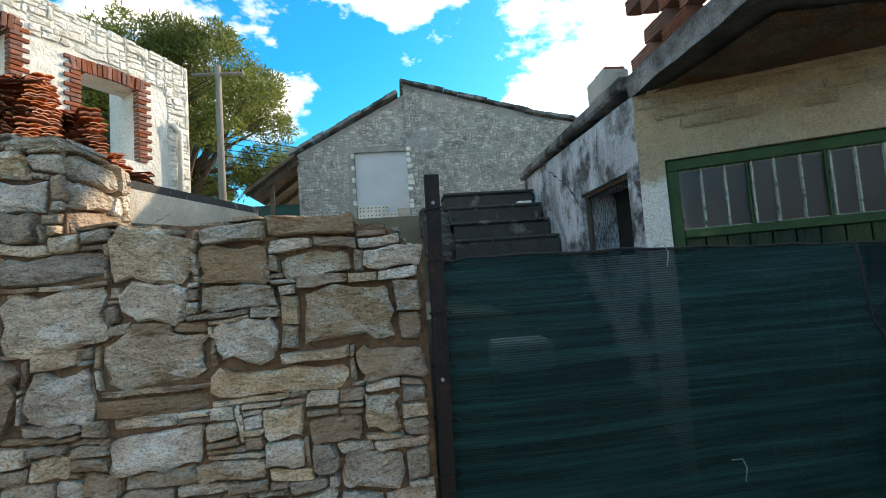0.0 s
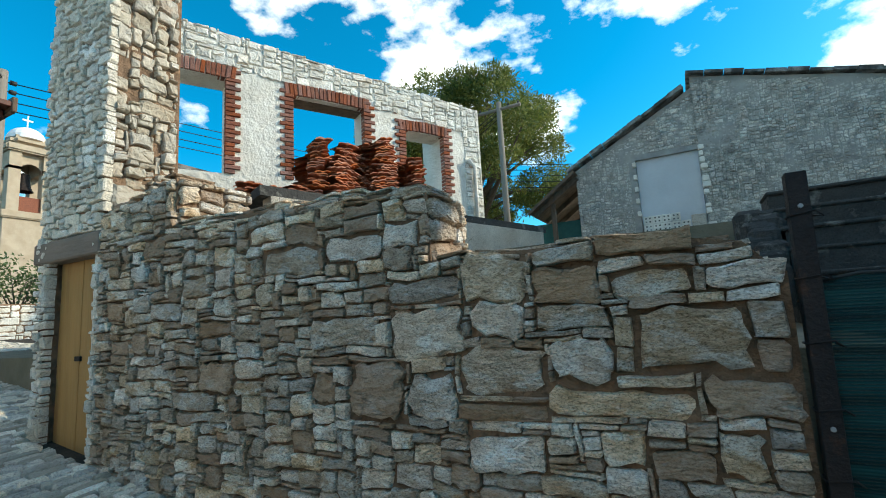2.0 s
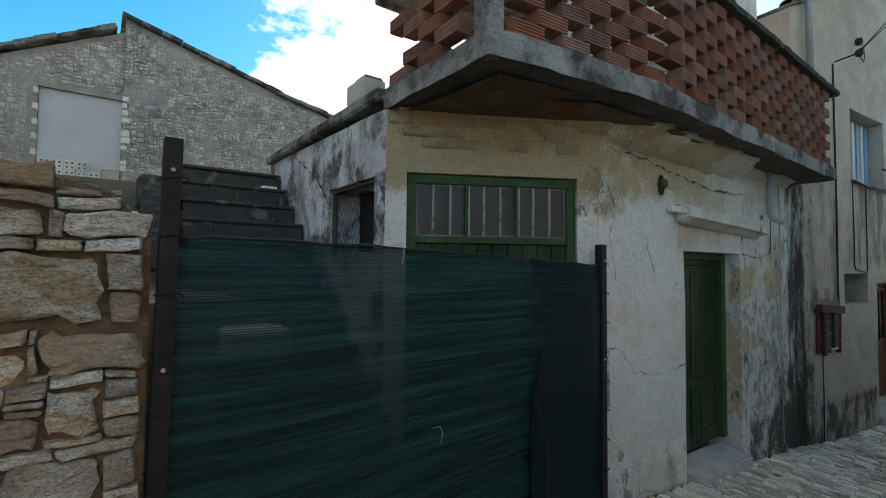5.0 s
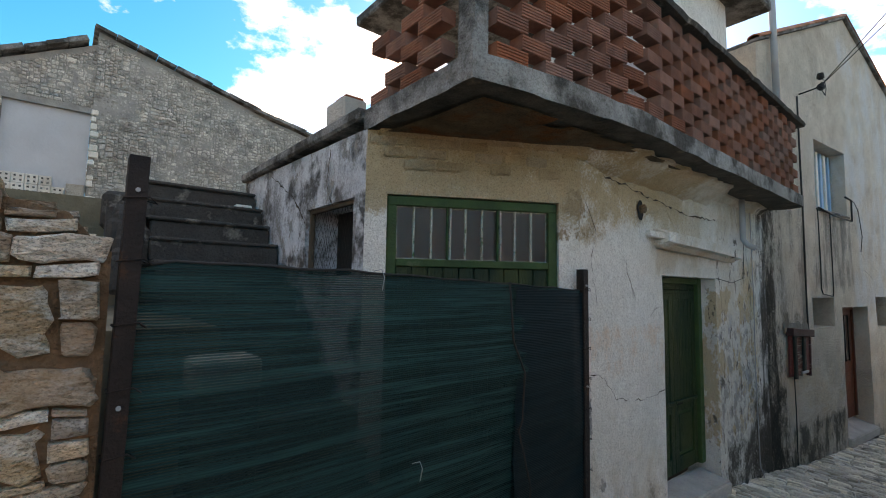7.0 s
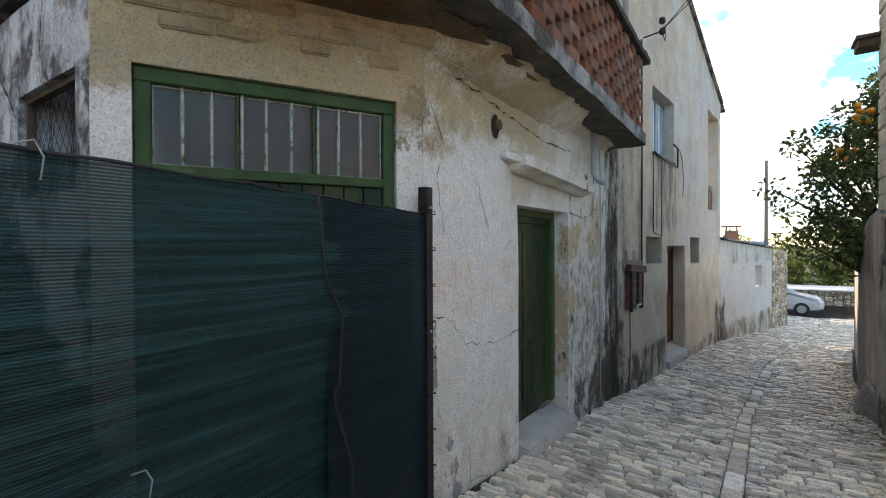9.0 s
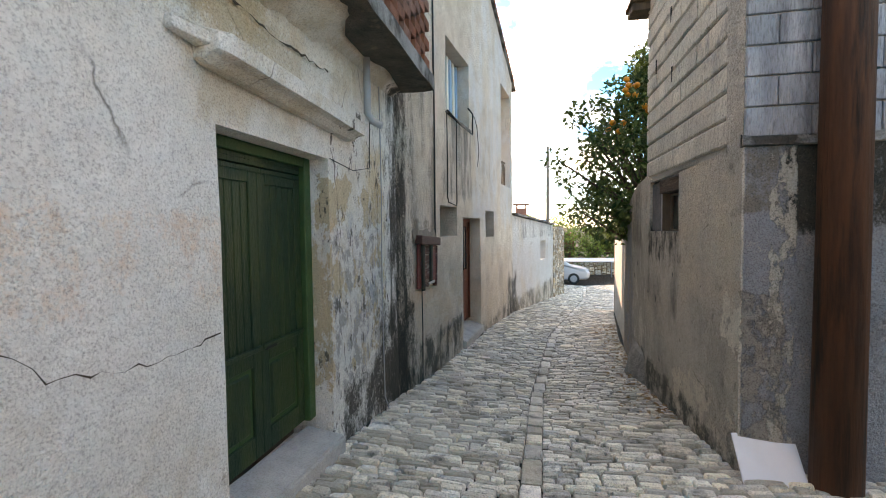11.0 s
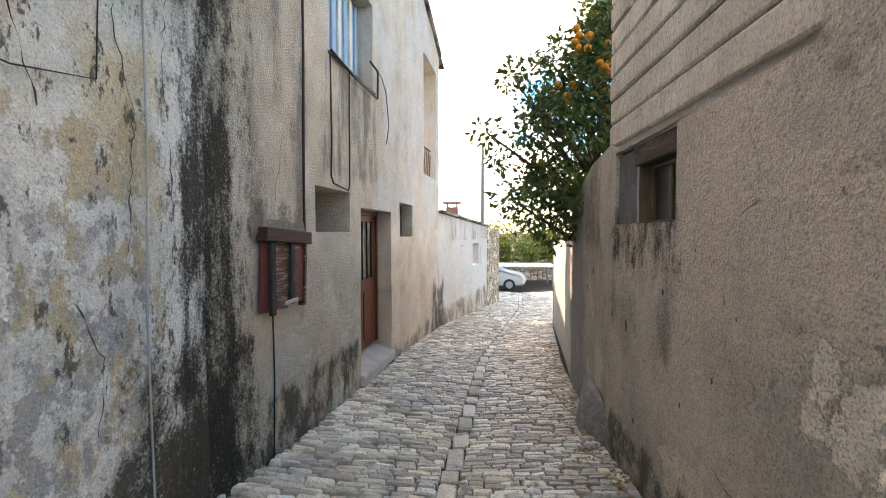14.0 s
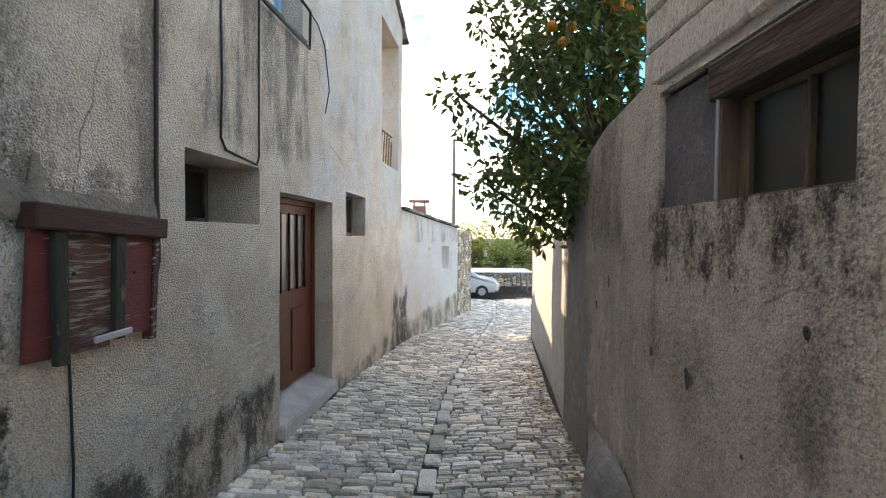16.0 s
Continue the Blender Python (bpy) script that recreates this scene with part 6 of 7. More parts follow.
limbs(orange_tree, (10.9, -1.6, -0.8), [c[:3] for c in clumps[::2]], 0.11, M_BARK, 3)
leaves("crown", clumps, 165, 0.11, M_LEAF, orange_tree, 8)
M_ORANGE = material("orange_peel", (0.62, 0.24, 0.02), (0.55, 0.19, 0.015), 8, 0.45, 0.2, 90)
bm = bmesh.new()
bmesh.ops.create_icosphere(bm, subdivisions=2, radius=0.05)
for f in bm.faces:
    f.smooth = True
fruit = mesh_of(bm, "orange")
fruit.materials.append(M_ORANGE)
for k in range(26):
    c = rnd.choice(((10.2, -1.25, 3.45), (10.15, -1.2, 3.15), (10.3, -0.9, 3.6), (10.2, -1.28, 2.9), (10.3, -0.7, 3.0)))
    ob = new("orange", fruit)
    ob.parent = orange_tree
    ob.location = (c[0] - 0.12 + rnd.uniform(-0.1, 0.05), c[1] + rnd.uniform(-0.13, 0.13), c[2] + rnd.uniform(-0.14, 0.14))

pine = thing("pine_tree", "tall umbrella pine with sunlit yellow-green crown", "tree")
clumps = []
rnd = random.Random(4)
for k in range(52):
    a, q = rnd.uniform(0, 2 * math.pi), math.sqrt(rnd.random())
    z = 5.6 + 5.6 * rnd.random() ** 0.8
    wide = 4.3 * (1 - ((z - 8.2) / 3.7) ** 2) ** 0.5 if abs(z - 8.2) < 3.7 else 0.5
    lobe, r = Vector((-8.6 + q * wide * math.cos(a), 19.0 + q * wide * math.sin(a), z)), rnd.uniform(0.8, 1.35)
    clumps.append((*lobe, 0.5))
    for j in range(15):
        b, e = rnd.uniform(0, 2 * math.pi), rnd.uniform(-0.25, 1.0)
        clumps.append((lobe.x + r * math.cos(b) * (1 - e * e) ** 0.5, lobe.y + r * math.sin(b) * (1 - e * e) ** 0.5, lobe.z + 0.6 * r * e, rnd.uniform(0.26, 0.46)))
limbs(pine, (-8.5, 19.0, 2.0), [c[:3] for c in clumps[::16]], 0.3, M_BARK, 5, 0.55)
leaves("crown", clumps, 85, 0.21, M_PINE, pine, 11, -0.3, 0.24)
for (x, y, z, r), s in (((-1.8, 26, 6.9, 1.2), 1), ((-3.6, 26, 6.4, 1.4), 2), ((0.3, 30, 7.0, 1.0), 3)):
    tr = thing("far_tree", "distant green pine crown behind the roofs", "tree", group="far trees")
    cl = [(x + random.Random(s * 50 + k).uniform(-r, r), y, z + random.Random(s * 70 + k).uniform(-r, r) * 0.6, r * 0.5) for k in range(8)]
    limbs(tr, (x, y, 2.0), [c[:3] for c in cl], 0.15, M_BARK, s)
    leaves("crown", cl, 18, 0.3, M_PINE, tr, s, -0.2, 0.3)


def utility_pole(x, y, z0, z1, r, arm, label, lean=0.0, across=(1, 0)):
    p = thing("utility_pole", label, "pole", (x, y, z0), group="utility poles")
    h = z1 - z0
    part("shaft", tube([(0, 0, 0), (lean * h * 0.5, 0, h * 0.5), (lean * h, 0, h)], r, 12, r * 0.7), M_POLE, p)
    if arm:
        c = Vector((*across, 0))
        o = Vector((lean * h, 0, h - 0.25))
        part("crossarm", tube([o - c * arm, o + c * arm], r * 0.5, 8), M_POLE, p)
        for s in (-0.9, -0.45, 0.45, 0.9):
            q = o + c * arm * s
            part("insulator", tube([q, q + Vector((0, 0, 0.06)), q + Vector((0, 0, 0.13))], 0.05, 8, 0.03), M_CABLE, p)
    return p


utility_pole(-5.2, 14.0, 2.0, 8.75, 0.12, 0.75, "grey wooden utility pole with a crossarm", 0.0)
utility_pole(26.0, 0.12, -1.7, 5.35, 0.10, 0, "slim grey utility pole beyond the lane")
left_pole = utility_pole(-12.0, 3.62, 1.5, 7.2, 0.14, 0, "brown wooden utility pole carrying stacked insulators", 0.01)
for k in range(4):
    for s in (-1, 1):
        part("insulator", tube([(0.05, s * 0.14, 5.5 - 0.2 * k), (0.05, s * 0.24, 5.5 - 0.2 * k)], 0.05, 8), M_CABLE, left_pole)
wires = thing("overhead_wires", "thin black overhead wires", "wires", kind="stuff")
bm = bmesh.new()
for k in range(4):
    for end in ((-6.0, 30.0, 9.0 - 0.3 * k), (2.0, -6.0, 9.8 - 0.1 * k)):
        a, b = Vector((-12, 3.7 - 0.1 * (k % 2), 7.0 - 0.2 * k)), Vector(end)
        if end[1] < 0 and k > 1:
            continue
        add_tube(bm, [a.lerp(b, i / 10) - Vector((0, 0, 0.5 * math.sin(math.pi * i / 10))) for i in range(11)], 0.012, 4)
for k in range(3):
    a, b = Vector((-5.2, 14, 8.5 - 0.15 * k)), Vector((-22, 24.0, 8.0 - 0.3 * k))
    add_tube(bm, [a.lerp(b, i / 8) - Vector((0, 0, 0.6 * math.sin(math.pi * i / 8))) for i in range(9)], 0.012, 4)
for k in range(5):
    a, b = Vector((-5.2, 14, 6.6 - 0.2 * k)), Vector((6, 17.0, 6.0 - 0.12 * k))
    add_tube(bm, [a.lerp(b, i / 8) - Vector((0, 0, 0.3 * math.sin(math.pi * i / 8))) for i in range(9)], 0.012, 4)
part("wire", bm, M_CABLE, wires)["kind"] = "stuff"

# ---------------------------------------------------------------- street end: car, canopy, stone wall, hedge
M_CARPAINT = material("silver_car_paint", (0.50, 0.53, 0.56), (0.46, 0.49, 0.52), 2, 0.3, 0.02, 20, metal=0.6, spec=0.5)
car = thing("parked_car", "silver hatchback parked across the lane's end", "car", (28.6, 0.2, gz(28.6)), 0)
prof = [(-2.25, 0.35), (-2.3, 0.62), (-2.15, 0.82), (-1.35, 0.98), (-0.55, 1.42), (0.8, 1.48), (1.75, 1.15), (1.9, 0.95), (1.95, 0.4), (1.8, 0.25), (-2.1, 0.25)]
bm = bmesh.new()
rings = []
for x, k in ((-0.8, 0.93), (-0.72, 1.0), (0.72, 1.0), (0.8, 0.93)):
    rings.append([bm.verts.new((x * (0.82 if z > 1.2 else 1), y * k, 0.8 + (z - 0.8) * k)) for y, z in prof])
for p, q in zip(rings, rings[1:]):
    for k in range(len(prof)):
        bm.faces.new((p[k], p[(k + 1) % len(prof)], q[(k + 1) % len(prof)], q[k]))
bm.faces.new(rings[0]); bm.faces.new(rings[-1][::-1])
bmesh.ops.recalc_face_normals(bm, faces=bm.faces)
part("body", bm, M_CARPAINT, car)
for y0, y1, z0, z1, z2 in ((-1.05, -0.35, 0.98, 0.98, 1.36), (-0.28, 0.45, 0.98, 1.38, 1.42), (0.52, 1.35, 0.98, 1.42, 1.25)):
    bm = bmesh.new()
    vs = [bm.verts.new(p) for p in ((-0.79, y0, z0), (-0.79, y1, z0), (-0.70, y1 - 0.02, z2), (-0.70, y0 + 0.1 if y0 > -1 else y1 - 0.12, z1 if y0 > -1 else z2 - 0.03))]
    bm.faces.new(vs)
    bmesh.ops.solidify(bm, geom=bm.faces[:], thickness=0.02)
    part("side_window", bm, M_DARK, car)
for y in (-1.45, 1.3):
    wheel = part("wheel", tube([(-0.82, y, 0.3), (-0.62, y, 0.3)], 0.3, 20), M_CABLE, car)
    part("rim", tube([(-0.835, y, 0.3), (-0.80, y, 0.3)], 0.18, 14), M_PIPE, wheel)
part("headlight", box(-0.72, -0.5, -2.27, -2.1, 0.66, 0.8, 0.03), M_PIPE, car)
canopy = thing("white_canopy", "flat white canopy over the parking place", "canopy")
part("sheet", box(29.9, 32.5, -4.0, 0.8, gz(31) + 1.08, gz(31) + 1.15, 0.01), M_BOARD, canopy)
for x, y in ((30.2, -3.8), (32.2, -3.8), (30.2, 0.6), (32.2, 0.6)):
    part("leg", tube([(x, y, gz(31) - 0.1), (x, y, gz(31) + 1.08)], 0.04, 8), M_PIPE, canopy)
end_wall = wall("wall_end", (34.0, 4.0), (34.0, -9.0), [(0, -0.72), (13, -0.72)], -3.0, 0.5, M_MORTAR, "dark rubble wall closing the end of the lane")
stone_joined(end_wall, pack(13, lambda u: -2.2, lambda u: -0.72, 77, [(0.35, 0.22), (0.5, 0.3), (0.25, 0.15)], cell=0.06), 77, M_STONE_JOINED, depth=0.14, joint=0.03)
hedge = thing("hedge", "overgrown green hedge above the far wall", "hedge")
rnd = random.Random(9)
cl = [(rnd.uniform(34, 37), rnd.uniform(-9, 2.0), rnd.uniform(-0.8, 1.7 + 0.5 * math.sin(k)), rnd.uniform(0.45, 0.8)) for k in range(130)]
limbs(hedge, (35.5, -3.0, -1.9), [c[:3] for c in cl[::4]], 0.12, M_BARK, 2)
leaves("foliage", cl, 26, 0.2, M_BUSH, hedge, 14)
thing("blue_shed", "pale blue rendered shed behind the corner", "shed", kind="structure", bm=box(25.5, 29, 0.2, 3.0, -1.8, 1.75, 0.02), mat=M_BLUE)
thing("red_shed", "dark red brick outbuilding past the corner", "shed", kind="structure", bm=box(36.5, 39, -1.9, 1.5, -2.2, 0.9, 0.02), mat=M_BRICK)
# ---------------------------------------------------------------- wooden street door in the tower stub
wdoor = thing("door_3", "orange-brown plywood double gate under a timber lintel, closed", "door", kind="structure")
for x0, x1 in ((-5.17, -4.80), (-4.79, -4.43)):
    leaf = part("door_leaf", box(x0, x1, 2.03, 2.06, 0.86, 2.5, 0.004), M_WOOD, wdoor)
part("latch", box(-4.84, -4.75, 2.01, 2.03, 1.62, 1.66, 0.004), M_BLACKIRON, wdoor)
part("lintel", box(-5.40, -4.30, 1.90, 2.45, 2.47, 2.66, 0.015), material("grey_timber_lintel", (0.25, 0.20, 0.16), (0.17, 0.135, 0.11), 8, 0.9, 0.6, 40, stretch=(0.2, 1, 1)), wdoor, "weathered grey timber lintel")

# ---------------------------------------------------------------- ruin: brick surrounds, tiles on the yard roof
def brick_mesh_of(w, d, h, mat, name="brick"):
    me = mesh_of(box(-w / 2, w / 2, -d / 2, d / 2, -h / 2, h / 2, 0.006), name)
    me.materials.append(mat)
    return me


B_LONG, B_SHORT, B_SOLDIER = brick_mesh_of(0.235, 0.16, 0.062, M_BRICK), brick_mesh_of(0.15, 0.16, 0.062, M_BRICK), brick_mesh_of(0.066, 0.16, 0.22, M_BRICK)
rnd = random.Random(3)
for h0, h1, z0, z1 in RU_HOLES:
    for side in (0, 1):
        k, z = 0, z0
        while z < z1 + 0.15:
            me, w = (B_LONG, 0.235) if k % 2 else (B_SHORT, 0.15)
            ob = new("brick", me)
            ob.parent = ruin
            ob.location = ((h0 - w / 2 + 0.012) if side == 0 else (h1 + w / 2 - 0.012), 0.045 + rnd.uniform(-0.008, 0.008), z + 0.034)
            z += 0.076
            k += 1
    u = h0 - 0.10
    while u < h1 + 0.12:
        ob = new("brick", B_SOLDIER)
        ob.parent = ruin
        ob.location = (u, 0.04 + rnd.uniform(-0.01, 0.01), z1 + 0.105 + 0.02 * math.sin(math.pi * (u - h0) / (h1 - h0)))
        ob.rotation_euler = (0, radians(rnd.uniform(-3, 3) + 10 * ((u - h0) / (h1 - h0) - 0.5)), 0)
        u += 0.077
part("timber_lintels", box(RU_HOLES[1][0] - 0.1, RU_HOLES[1][1] + 0.1, 0.13, 0.45, 5.86, 5.93), M_OLDWOOD, ruin)


def ru_skip(u, z):
    return any(a - 0.22 < u < b + 0.22 and c - 0.1 < z < d + 0.22 for a, b, c, d in RU_HOLES)


def ru_top(u): return lerp([(0, 6.9), (3, 6.65), (RU_LEN, 6.38)], u)
cells = pack(RU_LEN, lambda u: 2.8, lambda u: ru_top(u) + 0.03, 41, [(0.3, 0.12), (0.22, 0.08), (0.4, 0.16), (0.16, 0.07)], cell=0.04, skip=lambda u, z: ru_skip(u, z) or (z < ru_top(u) - 0.62 and u < RU_LEN - 0.45))
stone_joined(ruin, cells, 41, M_LIME_STONE, depth=0.07, joint=0.014)
thing("wall_ruin_behind", "grey concrete parapet seen through the ruined window", "wall", kind="structure", bm=box(-9.6, -9.3, 3.6, 7.2, 2, 5.25), mat=M_CONCRETE)
thing("drain_stub", "broken pale pipe on the ruin's corner", "pipe", bm=tube([(-4.12, 9.05, 3.4), (-4.1, 9.05, 5.0), (-4.2, 8.95, 5.15)], 0.05, 8), mat=M_LIME)

bm = bmesh.new()
edge = [Vector((-4.5, 3.63)), Vector((-2.65, 9.05))]
back = [Vector((-6.4, 4.5)), Vector((-4.0, 9.2))]
vs = [bm.verts.new((p.x, p.y, z)) for z in (3.33, 3.45) for p in (edge[0], edge[1], back[1], back[0])]
for f in ((3, 2, 1, 0), (4, 5, 6, 7), (0, 1, 5, 4), (1, 2, 6, 5), (2, 3, 7, 6), (3, 0, 4, 7)):
    bm.faces.new([vs[i] for i in f])
thing("yard_roof_slab", "dark mossy concrete roof slab in the yard", "roof", kind="structure", bm=bm, mat=M_DARKCON)
wall("wall_yard", (-4.45, 3.75), (-2.68, 8.95), [(0, 3.33), (5.5, 3.33)], 1.5, 0.25, M_BEIGE, "low beige yard building wall under the slab")

bm = bmesh.new()
n = 12
for z in (0.0, 0.014):
    for i in range(n + 1):
        x = -0.12 + 0.24 * i / n
        for y in (-0.2, 0.2):
            bm.verts.new((x, y, z + 0.016 * abs(math.sin(math.pi * i / n * 2))))
bm.verts.ensure_lookup_table()
N = 2 * (n + 1)
for i in range(n):
    a = 2 * i
    bm.faces.new([bm.verts[q] for q in (a + N, a + 2 + N, a + 3 + N, a + 1 + N)])
    bm.faces.new([bm.verts[q] for q in (a + 1, a + 3, a + 2, a)])
    bm.faces.new([bm.verts[q] for q in (a, a + 2, a + 2 + N, a + N)])
    bm.faces.new([bm.verts[q] for q in (a + 3, a + 1, a + 1 + N, a + 3 + N)])
tile_mesh = mesh_of(bm, "roof_tile")
tile_mesh.materials.append(M_TILE)
rnd = random.Random(17)
slab_dir = (edge[1] - edge[0]).normalized()
slab_in = Vector((-slab_dir.y, slab_dir.x))
for k in [q * 0.6 for q in range(35)]:
    s = 0.15 + 0.165 * k + rnd.uniform(-0.03, 0.03)
    p = edge[0] + slab_dir * s + slab_in * rnd.uniform(0.4, 0.95)
    count = int(lerp([(0, 5), (4, 8), (5, 30), (7, 22), (9, 33), (12, 38), (15, 36), (17, 22), (20, 10)], k) + rnd.uniform(-7, 4))
    stack = thing("tile_stack", "leaning stack of terracotta roof tiles on the yard slab", "tiles", (p.x, p.y, 3.45), math.degrees(math.atan2(slab_dir.y, slab_dir.x)) + rnd.uniform(-25, 25), "roof tile stacks")
    lean_y, lean_x = rnd.uniform(-0.006, 0.006), rnd.uniform(-0.006, 0.006)
    for q in range(max(3, count)):
        ob = new("roof_tile", tile_mesh)
        ob.parent = stack
        ob.location = (lean_x * q + rnd.uniform(-0.01, 0.01), lean_y * q + rnd.uniform(-0.02, 0.02), 0.031 * q)
        ob.rotation_euler = (radians(rnd.uniform(-7, 7)), radians(rnd.uniform(-6, 6) + (8 if q > 10 else 0) * (1 if int(k) % 2 else -1)), radians(rnd.uniform(-20, 20)))

# ---------------------------------------------------------------- grey gabled house: lumpy render, roof edge, blocked doorway
cells = pack(4.38, lambda u: 2.6, lambda u: lerp([(0, 6.15), (2.8, 5.36), (4.38, 5.0)], u), 51, [(0.09, 0.06), (0.12, 0.07), (0.06, 0.05)], cell=0.03)
stone_joined(gable, cells, 51, M_GABLE_STONE, "render_lumps", depth=0.03, joint=0.005)
cells = pack(2.37, lambda u: 2.6, lambda u: lerp([(0, 4.66), (2.07, 5.75), (2.37, 5.9)], u), 52, [(0.09, 0.06), (0.12, 0.07), (0.06, 0.05)], cell=0.03, skip=lambda u, z: 1.08 < u < 2.4 and z < 4.86)
stone_joined(gable2, cells, 52, M_GABLE_STONE, "render_lumps", depth=0.03, joint=0.005)
for a, b in (((0.15, 6.24), (3.0, 5.44)), ((3.0, 5.44), (4.7, 5.06)), ((-2.3, 4.7), (0.1, 5.98))):
    d = Vector((b[0] - a[0], 0, b[1] - a[1]))
    m = Matrix.Translation((a[0], 9.85, a[1])) @ Matrix.Rotation(-math.atan2(d.z, d.x), 4, "Y")
    bm = bmesh.new()
    n = int(d.length / 0.3)
    for k in range(n):
        add_box(bm, d.length * k / n, d.length * (k + 1) / n - 0.01, 0, 3.0, 0.0 + 0.01 * (k % 2), 0.06 + 0.012 * (k % 3), m)
    thing("roof_edge", "dark weathered verge of the gabled roof", "roof", kind="structure", bm=bm, mat=M_CONCRETE)
M_PANEL = material("smooth_pale_blocking", (0.56, 0.58, 0.60), (0.47, 0.49, 0.51), 1.5, 0.8, 0.2, 20, c3=(0.40, 0.41, 0.42))
thing("blocked_doorway", "pale smooth panel closing the old doorway", "panel", kind="structure", bm=box(-0.93, 0.2, 10.1, 10.2, 2.5, 4.8), mat=M_PANEL)
quoins = thing("door_quoins", "white blocks around the closed doorway", "masonry", kind="structure")
rnd = random.Random(2)
for k in range(17):
    z = 2.7 + 0.125 * k
    w = rnd.uniform(0.03, 0.15)
    if rnd.random() < 0.25:
        continue
    z += rnd.uniform(-0.015, 0.015)
    part("block", box(0.20, 0.20 + w, 9.93, 10.05, z, z + rnd.uniform(0.07, 0.11), 0.012), M_LIME, quoins)
    if k % 2:
        part("block", box(-1.0, -0.93, 9.95, 10.05, z, z + 0.1, 0.008), M_LIME, quoins)
perf = thing("perforated_blocks", "white perforated blocks stacked in the doorway", "blocks")
for r in range(3):
    for k in range(5 if r < 2 else 4):
        x = -0.9 + 0.165 * k
        z = 3.04 + 0.165 * r
        b = part("block", box(x, x + 0.16, 9.9, 10.08, z, z + 0.16, 0.006), M_LIME, perf)
        # Grey plates on the face stand for the shade inside the perforations.
        for q in range(4):
            cx, cz = x + 0.045 + 0.07 * (q % 2), z + 0.045 + 0.07 * (q // 2)
            part("hole", box(cx - 0.014, cx + 0.014, 9.893, 9.9, cz - 0.014, cz + 0.014), M_CONCRETE, b)
part("base", box(-0.92, 0.2, 9.92, 10.08, 2.5, 3.03), M_CONCRETE, perf)
thing("dark_vent", "small dark opening beside the blocks", "vent", bm=box(-0.06, 0.18, 9.96, 10.09, 3.15, 3.46, 0.01), mat=M_GREYWALL)
lean = thing("lean_to_roof", "dark wooden lean-to roof at the gabled house", "roof", kind="structure")
m = Matrix.Translation((-2.15, 9.9, 4.62)) @ Matrix.Rotation(radians(-36), 4, "Y")
part("roof_sheet", box(-1.25, 0.05, -0.2, 3.0, 0.0, 0.06, m=m), M_OLDWOOD, lean)
for k in range(3):
    part("rafter", box(-1.2, 0.0, 0.0 + 0.9 * k, 0.08 + 0.9 * k, -0.1, 0.0, m=m), M_OLDWOOD, lean)
part("post", box(-2.75, -2.66, 10.0, 10.09, 2.5, 4.1), M_OLDWOOD, lean)
# Dark sheet stands for the shade under the lean-to.
part("dark_back", box(-3.3, -2.15, 12.8, 12.9, 2.5, 4.3), M_DARK, lean)
thing("yard_net", "teal netting hung along the yard", "netting", bm=box(-5.5, -2.2, 10.4, 10.42, 2.5, 3.75), mat=material("teal_net", (0.03, 0.12, 0.11), (0.02, 0.09, 0.085), 6, 0.7, 0.3, 60))

# ---------------------------------------------------------------- church belfry, low wall and bush up the street
bel = thing("church_belfry", "pale sandstone belfry with a bell and a white dome", "belfry", (-40, 13.9, 0), 0)
M_SAND = material("pale_sandstone", (0.47, 0.38, 0.28), (0.37, 0.29, 0.205), 1.5, 0.9, 0.5, 12, c3=(0.42, 0.36, 0.27))
M_DOME = material("white_dome_paint", (0.82, 0.82, 0.80), (0.76, 0.76, 0.74), 1, 0.8, 0.1, 10)
part("shaft", box(-1.45, 1.45, -1.45, 1.45, 1.0, 9.6, 0.03), M_SAND, bel)
part("cornice", box(-1.65, 1.65, -1.65, 1.65, 9.6, 10.1, 0.08, seg=2), M_SAND, bel)
bm = bmesh.new()
for x0, x1, y0, y1 in ((-1.25, -0.6, -1.25, -0.6), (0.6, 1.25, -1.25, -0.6), (-1.25, -0.6, 0.6, 1.25), (0.6, 1.25, 0.6, 1.25)):
    add_box(bm, x0, x1, y0, y1, 10.1, 13.2)
for s in (-1, 1):
    for k in range(8):
        a0, a1 = math.pi * k / 8, math.pi * (k + 1) / 8
        for f in (lambda p, z: (s * 1.0, p, z), lambda p, z: (p, s * 1.0, z)):
            q0, q1 = 0.6 * math.cos(a0), 0.6 * math.cos(a1)
            z0, z1 = 13.0 + 0.6 * math.sin(a0) * 0.9, 13.0 + 0.6 * math.sin(a1) * 0.9
            for dd in (0.0, ):
                vs = [bm.verts.new(f(q0, z0)), bm.verts.new(f(q1, z1)), bm.verts.new(f(q1, 14.2)), bm.verts.new(f(q0, 14.2))]
                bm.faces.new(vs)
add_box(bm, -1.25, 1.25, -1.25, -0.6, 13.0, 14.3)
add_box(bm, -1.25, 1.25, 0.6, 1.25, 13.0, 14.3)
part("belfry_arches", bm, M_SAND, bel)
part("parapet", box(-1.1, 1.1, -0.65, 0.65, 10.1, 11.2, 0.02), M_BRICK, bel, "low red panel in the arch")
part("upper_cornice", box(-1.5, 1.5, -1.5, 1.5, 14.2, 14.7, 0.1, seg=2), M_SAND, bel)
part("drum", box(-1.15, 1.15, -1.15, 1.15, 14.7, 15.5, 0.3, seg=3), M_SAND, bel)
bm = bmesh.new()
bmesh.ops.create_uvsphere(bm, u_segments=20, v_segments=10, radius=1.1)
for v in bm.verts:
    v.co.z = max(0, v.co.z) * 0.9 + 15.4
part("dome", bm, M_DOME, bel)
bm = tube([(0, 0, 16.3), (0, 0, 17.3)], 0.05, 6)
